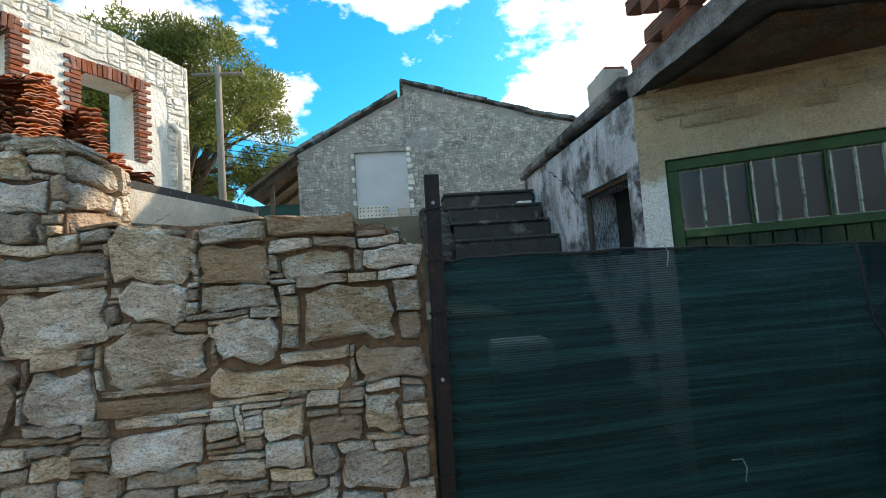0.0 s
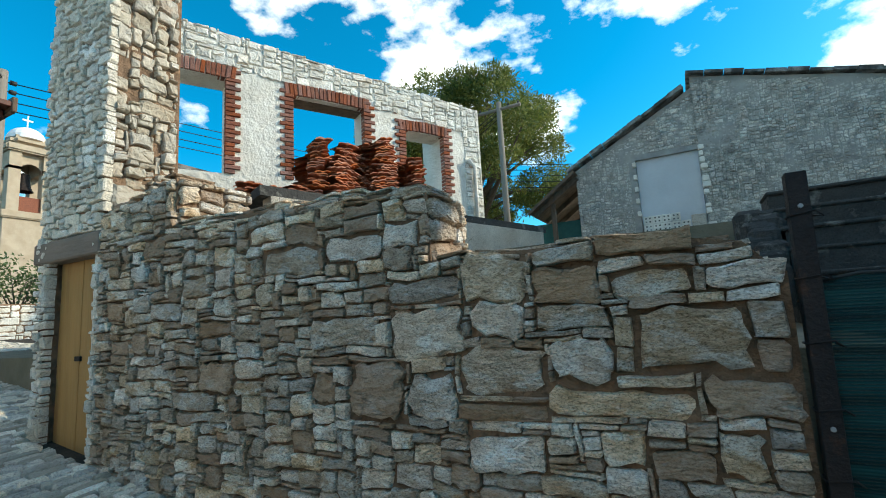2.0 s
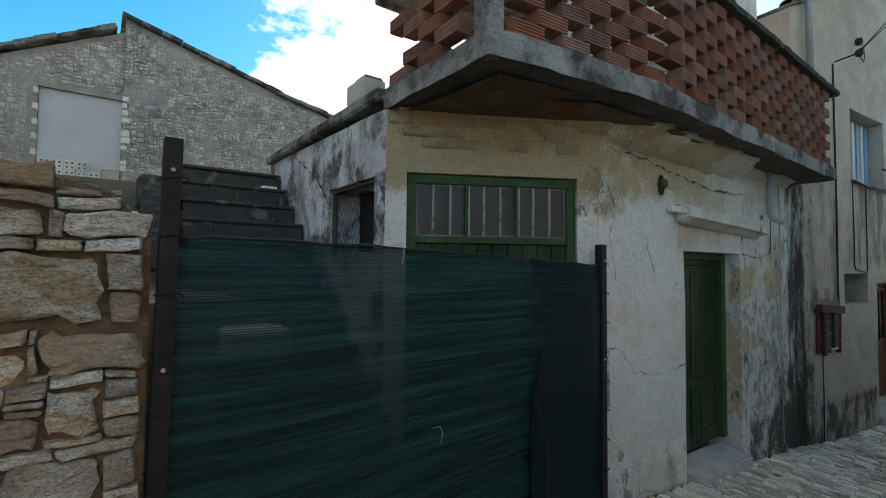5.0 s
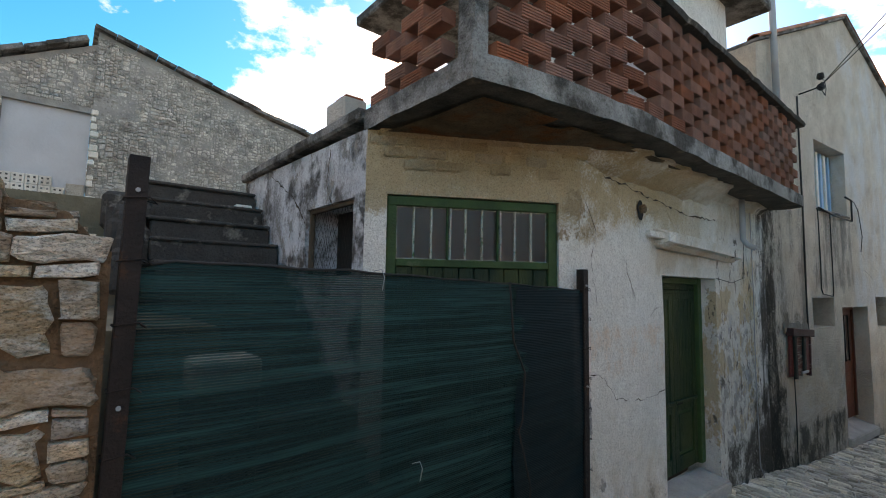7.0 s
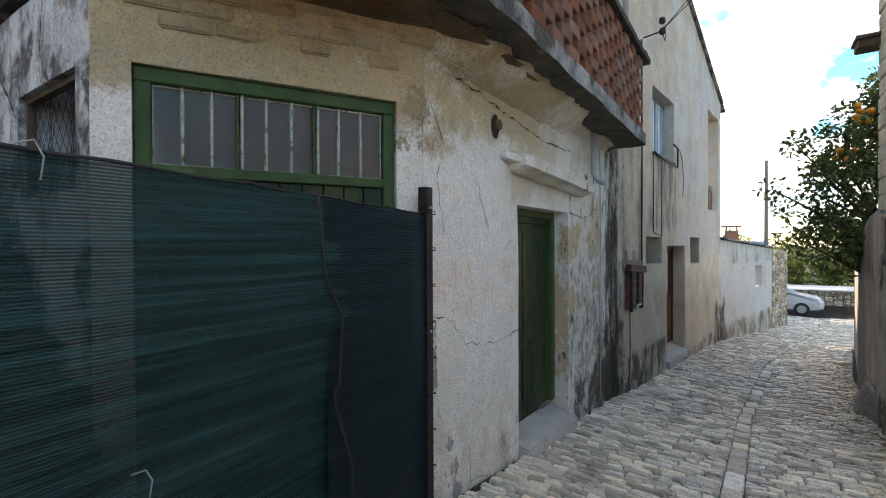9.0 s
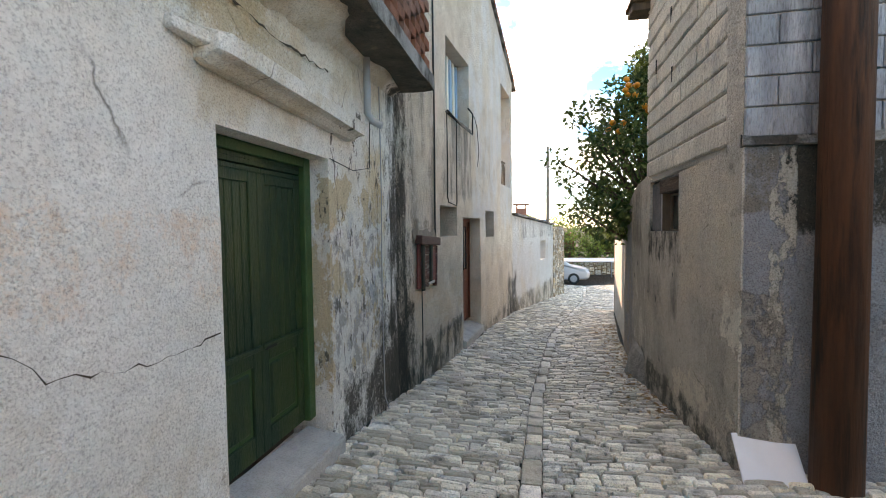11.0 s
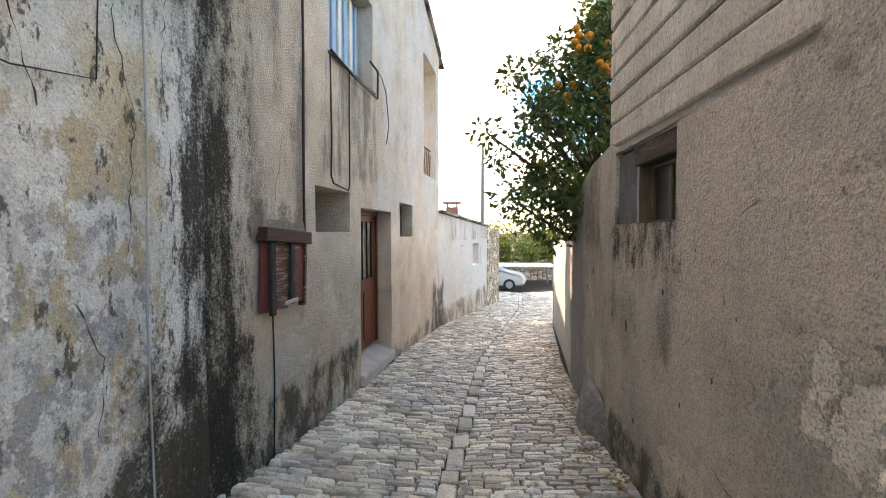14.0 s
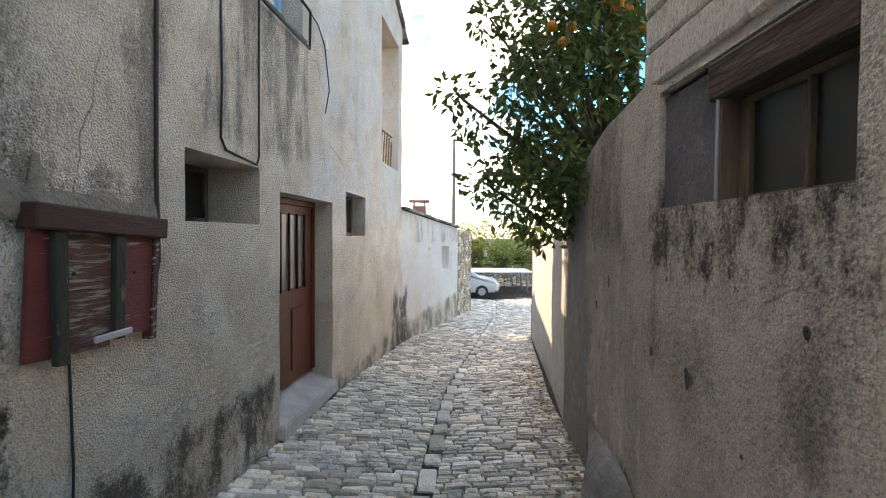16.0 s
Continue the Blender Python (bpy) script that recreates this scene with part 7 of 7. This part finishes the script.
add_box(bm, -0.05, 0.05, -0.3, 0.3, 16.9, 17.0)
part("cross", bm, M_DOME, bel)
bm = bmesh.new()
rings = []
for r, z in ((0.12, 13.1), (0.3, 13.0), (0.36, 12.5), (0.42, 12.1), (0.58, 11.8)):
    rings.append([bm.verts.new((r * math.cos(2 * math.pi * k / 14), r * math.sin(2 * math.pi * k / 14), z)) for k in range(14)])
for a, b in zip(rings, rings[1:]):
    for k in range(14):
        bm.faces.new((a[k], a[(k + 1) % 14], b[(k + 1) % 14], b[k]))
part("bell", bm, M_BLACKIRON, bel)
church_wall = wall("wall_church", (-18, 9.5), (-18, 2.5), [(0, 2.85), (7, 2.85)], 0.8, 0.4, M_MORTAR, "low pale rubble wall up the street")
church_wall.matrix_world = pose(-18, 2.5, 0, 0, 0, 90)
stone_joined(church_wall, pack(7, lambda u: 1.2, lambda u: 2.85, 61, [(0.35, 0.16), (0.25, 0.1), (0.5, 0.2)], cell=0.06), 61, M_LIME_STONE, depth=0.1, joint=0.02)
bush = thing("street_bush", "dark evergreen bush behind the low wall", "bush")
rnd = random.Random(33)
cl = [(rnd.uniform(-20.5, -18.6), rnd.uniform(5.2, 8.2), rnd.uniform(2.6, 4.2), rnd.uniform(0.35, 0.6)) for k in range(26)]
limbs(bush, (-19.6, 6.8, 1.7), [c[:3] for c in cl[::3]], 0.08, M_BARK, 6)
leaves("foliage", cl, 45, 0.14, M_LEAF, bush, 15)
thing("wall_house_west", "plain house across the upper street", "wall", kind="structure", bm=box(-14, -8.4, -4, 1.6, 0.5, 5.0), mat=M_BEIGE)
eave2 = thing("roof_eave", "brown wooden eave corner over the upper street", "eave", kind="structure")
part("boards", box(-14, -8.3, 1.6, 2.62, 5.05, 5.13, 0.01), M_BROWNDOOR, eave2)
part("fascia", box(-14, -8.28, 2.62, 2.68, 4.98, 5.2, 0.01), M_OLDWOOD, eave2)
for k in range(6):
    part("rafter", box(-8.6 - 0.7 * k, -8.5 - 0.7 * k, 1.6, 2.6, 4.93, 5.05), M_BROWNDOOR, eave2)

# ---------------------------------------------------------------- masonry stones of the street wall and the tower stub
BIG = [(3.17, 3.51, 1.88, 2.1), (3.52, 3.81, 1.85, 2.02), (2.78, 3.17, 1.64, 1.88), (3.22, 3.48, 1.71, 1.88), (3.53, 3.82, 1.74, 1.85), (3.91, 4.30, 1.58, 1.82),
       (3.57, 3.82, 1.53, 1.7), (3.16, 3.55, 1.47, 1.68), (3.55, 4.1, 1.39, 1.51), (4.13, 4.42, 1.42, 1.56), (2.87, 3.13, 1.36, 1.56), (3.12, 3.55, 1.36, 1.44),
       (4.17, 4.42, 1.87, 1.97), (3.8, 4.15, 2.03, 2.12), (3.85, 4.12, 1.86, 1.96), (2.78, 3.15, 1.9, 2.02), (3.18, 3.52, 1.16, 1.31), (4.03, 4.3, 1.0, 1.15),
       (2.5, 2.85, 1.33, 1.62), (2.36, 2.74, 2.15, 2.29), (1.86, 2.31, 2.11, 2.26), (2.26, 2.68, 1.69, 1.84), (1.27, 1.62, 1.43, 1.62), (1.0, 1.44, 1.32, 1.44)]
SIZES = [(0.20, 0.09), (0.24, 0.075), (0.17, 0.05), (0.16, 0.03), (0.28, 0.125), (0.14, 0.10), (0.22, 0.045), (0.13, 0.07)]
cells = pack(4.42, lambda u: gz(-4.34 + u) - 0.05, lambda u: lerp(STONE_TOP, u), 7, SIZES, BIG, 0.0125 * 2)
cells.sort(key=lambda c: -(c[0] + 2.0 * (c[3] - c[2]) * (c[1] - c[0]) / 0.02))
near = [c for c in cells if c in BIG] + [c for c in cells if c not in BIG][:290]
stone_pieces(stone_wall, near, 71)
chosen = set(near)
stone_joined(stone_wall, [c for c in cells if c not in chosen], 72, M_STONE_JOINED)
for u, z0, z1, w in ((3.01, 2.08, 2.46, 0.42), (0.965, 2.54, 2.92, 0.62)):
    cells = pack(w, lambda q: z0, lambda q: z1, int(u * 10), [(0.2, 0.09), (0.14, 0.05), (0.28, 0.12)], cell=0.025)
    stone_joined(stone_wall, cells, 73, M_STONE_JOINED, "end_stones", 0.08, 0.012, True, (u, 0.0, 0))
stone_joined(stone_wall, pack(3.0, lambda u: lerp(STONE_TOP, u) - 0.02, lambda u: lerp(STONE_TOP, u) + 0.055, 8, [(0.3, 0.05), (0.2, 0.05)], cell=0.025), 74, M_STONE_JOINED, "cap_stones", 0.35, offset=(0, 0.16, 0))
stone_joined(stone_wall, pack(4.42, lambda u: lerp(STONE_TOP, u) - 0.02 + (9 if u < 3.03 else 0), lambda u: lerp(STONE_TOP, u) + 0.03, 9, [(0.35, 0.03), (0.22, 0.03)], cell=0.025), 75, M_STONE_JOINED, "cap_stones", 0.35, offset=(0, 0.16, 0))


def tower_top(u): return lerp([(0, 7.6), (0.7, 7.4), (1.01, 5.6)], u)
M_TOWER = material("pale_limewashed_stone", (0.80, 0.73, 0.62), (0.60, 0.52, 0.41), 5, 0.92, 0.9, 25, c3=(0.82, 0.79, 0.73), stain_scale=2.5, stain=(0.48, 0.62), per_piece=0.15, per_island=True, lumps=1.5, fine=0.6)
cells = pack(1.05, lambda u: gz(-5.35 + u) - 0.05, tower_top, 81, [(0.17, 0.07), (0.13, 0.05), (0.22, 0.1), (0.12, 0.04)], cell=0.025, skip=lambda u, z: 0.2 < u < 0.94 and z < 2.66)
stone_joined(tower_wall, cells, 81, M_TOWER)
cells = pack(0.56, lambda u: 2.7, lambda u: 6.9, 82, [(0.2, 0.1), (0.14, 0.07), (0.28, 0.15), (0.1, 0.05)], cell=0.03)
rnd = random.Random(6)
end_mat = material("warm_broken_stone", (0.56, 0.50, 0.41), (0.42, 0.35, 0.27), 5, 0.92, 0.9, 25, c3=(0.38, 0.25, 0.16), stain_scale=3, stain=(0.55, 0.7), per_piece=0.2, per_island=True, lumps=1.3)
stone_joined(tower_wall, [c for c in cells if rnd.random() < 0.6], 83, end_mat, "broken_end_stones", 0.13, 0.01, True, (1.0, 0.02, 0))
stone_joined(tower_wall, [c for c in cells if rnd.random() < 0.85], 84, end_mat, "broken_end_stones", 0.10, 0.01, True, (0.98, 0.02, 0))

# ---------------------------------------------------------------- cobbles
def side_left(x):
    if x < -5.5:
        return 5.5
    if x < -4.3:
        return 1.9
    return lerp([(-4.3, 1.9), (3.0, 2.05), (7.3, 2.09), (15.8, 1.28), (21.5, 0.0), (23, 1.5), (30, 3.0)], x)


def side_right(x):
    return lerp([(-20, -2.8), (5.8, -2.8), (5.81, -0.86), (8.6, -0.80), (11.8, -1.0), (17, -1.68), (18, -4), (30, -6)], x)


def cobble_shape(seed):
    """A worn sett in a unit cell: nearly square corners, a rounded rim and a slightly domed, uneven top at z = 0."""
    r = random.Random(seed)
    outline = []
    for (x0, y0), (x1, y1) in (((-1, -1), (1, -1)), ((1, -1), (1, 1)), ((1, 1), (-1, 1)), ((-1, 1), (-1, -1))):
        for t in (r.uniform(0.03, 0.12), 1 - r.uniform(0.03, 0.12)):
            outline.append((0.5 * (x0 + (x1 - x0) * t) * r.uniform(0.93, 1.0), 0.5 * (y0 + (y1 - y0) * t) * r.uniform(0.96, 1.0)))
    tx, ty = r.uniform(-0.16, 0.16), r.uniform(-0.16, 0.16)
    vs = []
    for k, z in ((1.0, -1.0), (1.0, -0.32), (0.82, -0.08)):
        for x, y in outline:
            vs.append((x * k, y * (k if k == 1.0 else 0.9), z + (0 if z == -1.0 else tx * x + ty * y + r.uniform(-0.05, 0.05))))
    vs.append((0, 0, r.uniform(-0.02, 0.05)))
    fs = [(q * 8 + k, q * 8 + (k + 1) % 8, q * 8 + 8 + (k + 1) % 8, q * 8 + 8 + k) for q in (0, 1) for k in range(8)]
    fs += [(16 + k, 16 + (k + 1) % 8, 24) for k in range(8)]
    return vs, fs


COB = []
for q in range(16):
    vs, fs = cobble_shape(500 + q)
    me = bpy.data.meshes.new("cobble")
    me.from_pydata(vs, [], fs)
    me.materials.append(M_COBBLE)
    COB.append((vs, fs, me))
rnd = random.Random(99)
stones = []
x = -17.6
while x < 27:
    dx = rnd.uniform(0.062, 0.092) * (1 if x < 13 and x > -10 else 1.6)
    lo, hi, mid = side_right(x), side_left(x), drain(x)
    for a, b in ((lo, mid - 0.074), (mid + 0.074, hi)):
        y = a + rnd.uniform(-0.2, 0.0)
        while y < b:
            w = rnd.choice((rnd.uniform(0.1, 0.15), rnd.uniform(0.14, 0.22), rnd.uniform(0.19, 0.28)))
            y0, y1 = max(a, y), min(b, y + w)
            if y1 - y0 > 0.05:
                stones.append((x + dx / 2 + 0.012 * noise.noise((x, y * 1.5, 1)), (y0 + y1) / 2, dx, y1 - y0))
            y += w
    x += dx
x = -14.0
while x < 27:
    l = rnd.uniform(0.25, 0.5)
    stones.append((x + l / 2, drain(x + l / 2), l, 0.155))
    x += l
street = thing("pavement_cobbles", "pale worn cobbles laid in rows across the lane", "cobbles", kind="structure")
near_lane = [s for s in stones if 6.0 < s[0] < 9.6 and -0.9 < s[1] < 2.2]
near_lane = near_lane[:300]
taken = set(near_lane)
for cx, cy, sx, sy in near_lane:
    ob = new("cobble", rnd.choice(COB)[2])
    ob.parent = street
    ob.location = (cx, cy, gzy(cx, cy) + 0.006 + rnd.uniform(-0.011, 0.008))
    ob.scale = (sx * rnd.uniform(0.84, 0.98), sy * rnd.uniform(0.92, 0.99), 0.07)
    ob.rotation_euler = (radians(rnd.uniform(-1.5, 1.5)), math.atan2(gz(cx - 0.3) - gz(cx + 0.3), 0.6) + radians(rnd.uniform(-2, 2)), radians(rnd.uniform(-2, 2)))
vs, fs = [], []
for cx, cy, sx, sy in stones:
    if (cx, cy, sx, sy) in taken:
        continue
    sv, sf, _ = rnd.choice(COB)
    k = len(vs)
    dz, wide, long = 0.006 + rnd.uniform(-0.011, 0.008), rnd.uniform(0.84, 0.98), rnd.uniform(0.92, 0.99)
    for px_, py_, pz_ in sv:
        vs.append((cx + px_ * sx * wide, cy + py_ * sy * long, gzy(cx + px_ * sx, cy + py_ * sy) + dz + pz_ * 0.07))
    fs += [tuple(k + i for i in f) for f in sf]
me = bpy.data.meshes.new("cobbles")
me.from_pydata(vs, [], fs)
part("cobbles", me, M_COBBLE_JOINED, street)["kind"] = "stuff"
# dry leaves and grit along the garden wall
litter = thing("leaf_litter", "dry brown leaves scattered along the wall foot", "leaves", kind="stuff")
rnd = random.Random(44)
cl = []
vs, fs = [], []
for k in range(420):
    x = rnd.uniform(7.0, 13.5)
    y = side_right(x) + abs(rnd.gauss(0, 0.22)) + 0.03
    z, a, s = gzy(x, y) + 0.015 + rnd.uniform(0, 0.015), rnd.uniform(0, 6.28), rnd.uniform(0.015, 0.04)
    c, d = math.cos(a) * s, math.sin(a) * s
    k0 = len(vs)
    vs += [(x - c, y - d, z), (x + d * 0.5, y - c * 0.5, z + s * 0.5), (x + c, y + d, z + 0.005), (x - d * 0.5, y + c * 0.5, z + s * 0.3)]
    fs += [(k0, k0 + 1, k0 + 2), (k0, k0 + 2, k0 + 3)]
me = bpy.data.meshes.new("dry_leaves")
me.from_pydata(vs, [], fs)
part("dry_leaves", me, leafy("dry_leaf", (0.26, 0.13, 0.05), (0.42, 0.26, 0.12)), litter)["kind"] = "stuff"


# ---------------------------------------------------------------- cracks and scars in the plaster
def crack(points, width, seed, label="dark crack in the old plaster", face=-0.004):
    """A thin jagged gap that follows the points (x, y, z) on a wall."""
    r = random.Random(seed)
    pts = []
    for a, b in zip(points, points[1:]):
        a, b = Vector(a), Vector(b)
        n = max(2, int((b - a).length / 0.05))
        for i in range(n):
            pts.append(a.lerp(b, i / n) + Vector((r.uniform(-0.014, 0.014), 0, r.uniform(-0.014, 0.014))))
    pts.append(Vector(points[-1]))
    bm = bmesh.new()
    prev = None
    for i, p in enumerate(pts):
        d = (pts[min(i + 1, len(pts) - 1)] - pts[max(0, i - 1)]).normalized()
        s = d.cross(Vector((0, 1, 0))).normalized() * width * r.uniform(0.1, 1.0) ** 1.5 * 0.42
        q = [bm.verts.new(p + s + Vector((0, face, 0))), bm.verts.new(p - s + Vector((0, face, 0)))]
        if prev:
            bm.faces.new((prev[0], prev[1], q[1], q[0]))
        prev = q
    return thing("plaster_crack", label, "crack", group="plaster cracks", bm=bm, mat=M_CRACK, kind="structure")


for k, (pts, w) in enumerate((
        ([(6.6, 2.09, 2.85), (6.55, 2.09, 2.3), (6.68, 2.09, 1.9), (6.62, 2.09, 1.2)], 0.012),
        ([(6.95, 2.085, 2.9), (6.9, 2.085, 2.2), (6.97, 2.085, 1.4), (6.9, 2.085, 0.6)], 0.014),
        ([(3.3, 2.085, 2.75), (3.7, 2.085, 2.72), (4.2, 2.085, 2.66), (4.8, 2.085, 2.6), (5.6, 2.085, 2.62)], 0.028),
        ([(3.06, 2.085, 2.5), (3.2, 2.085, 2.3), (3.12, 2.085, 2.05), (3.2, 2.085, 1.7)], 0.012),
        ([(3.05, 2.085, 1.2), (3.3, 2.085, 1.13), (3.45, 2.085, 0.95), (3.9, 2.085, 0.88), (4.3, 2.085, 0.92)], 0.012),
        ([(5.65, 2.085, 1.97), (5.75, 2.085, 1.4), (5.7, 2.085, 0.7), (5.85, 2.085, 0.2)], 0.012),
        ([(6.0, 2.085, 2.35), (6.05, 2.085, 2.15), (6.15, 2.085, 1.8)], 0.016),
        ([(6.3, 2.085, 1.0), (6.45, 2.085, 0.7), (6.4, 2.085, 0.35)], 0.018))):
    crack(pts, w, k)


# worn brick courses showing on the shop front, just under the balcony
rnd = random.Random(23)
M_WASHED = material("cream_washed_brick", (0.44, 0.33, 0.21), (0.29, 0.20, 0.12), 6, 0.93, 0.9, 30, c3=(0.30, 0.13, 0.07), stain_scale=5, stain=(0.66, 0.72), per_piece=0.12, fine=0.4, lumps=1.2)
for r in range(3):
    u = 0.02 + 0.1 * (r % 2)
    while u < SHOP_LEN - 0.12:
        l = rnd.uniform(0.17, 0.25)
        if rnd.random() < (0.95 if r == 2 else 0.7 if r == 1 else 0.3):
            bm = box(u, u + l - 0.010, -rnd.uniform(0.012, 0.026), 0.01, 2.655 + 0.085 * r, 2.73 + 0.085 * r + rnd.uniform(-0.006, 0.004), 0.009, seg=2)
            for v in bm.verts:
                v.co += Vector((0.004 * noise.noise(v.co * 31), 0.004 * noise.noise(v.co * 23), 0.008 * noise.noise((v.co.x * 9, 3, r))))
            part("brick", bm, M_WASHED, shop_wall)
        u += l
# cracks in the side wall and the grey wall
for k, (pts, w) in enumerate((([(0.9, 0, 2.9), (1.2, 0, 2.75), (1.5, 0, 2.6), (1.75, 0, 2.35)], 0.03), ([(2.2, 0, 2.9), (2.15, 0, 2.6), (2.3, 0, 2.4)], 0.02), ([(1.7, 0, 2.4), (1.6, 0, 2.1)], 0.02))):
    ob = crack(pts, w, 60 + k)
    ob.matrix_world = pose(1.55, 5.6, 0, 0, 0, -90)


def pit(x, z, r, seed):
    """A flat dark polygon on the grey wall's face: a small pit's shade as colour."""
    rr = random.Random(seed)
    bm = bmesh.new()
    ring = []
    for q in range(9):
        a = 2 * math.pi * q / 9
        k = r * rr.uniform(0.6, 1.1)
        ring.append(bm.verts.new((x + 0.6 * k * math.cos(a), 0, z + k * math.sin(a))))
    bm.faces.new(ring[::-1])
    y = lerp([(5.86, -0.86), (8.6, -0.82), (10.75, -0.92)], x)
    for v in bm.verts:
        v.co.y = y + 0.012
    return thing("plaster_pit", "small flat dark patch for a shaded pit in the grey render", "pit", group="plaster pits", bm=bm, mat=M_DARKCON, kind="structure")


for k, (x, z, r) in enumerate(((7.41, 0.92, 0.03), (8.09, 0.57, 0.055), (7.7, 0.4, 0.015), (8.3, 1.0, 0.02), (7.15, 0.3, 0.02), (8.45, 0.6, 0.03), (6.6, 0.9, 0.012), (9.2, 0.9, 0.05), (9.5, 0.7, 0.04), (7.0, 1.2, 0.012), (7.9, -0.1, 0.03), (6.8, 0.55, 0.02))):
    pit(x, z, r, k)
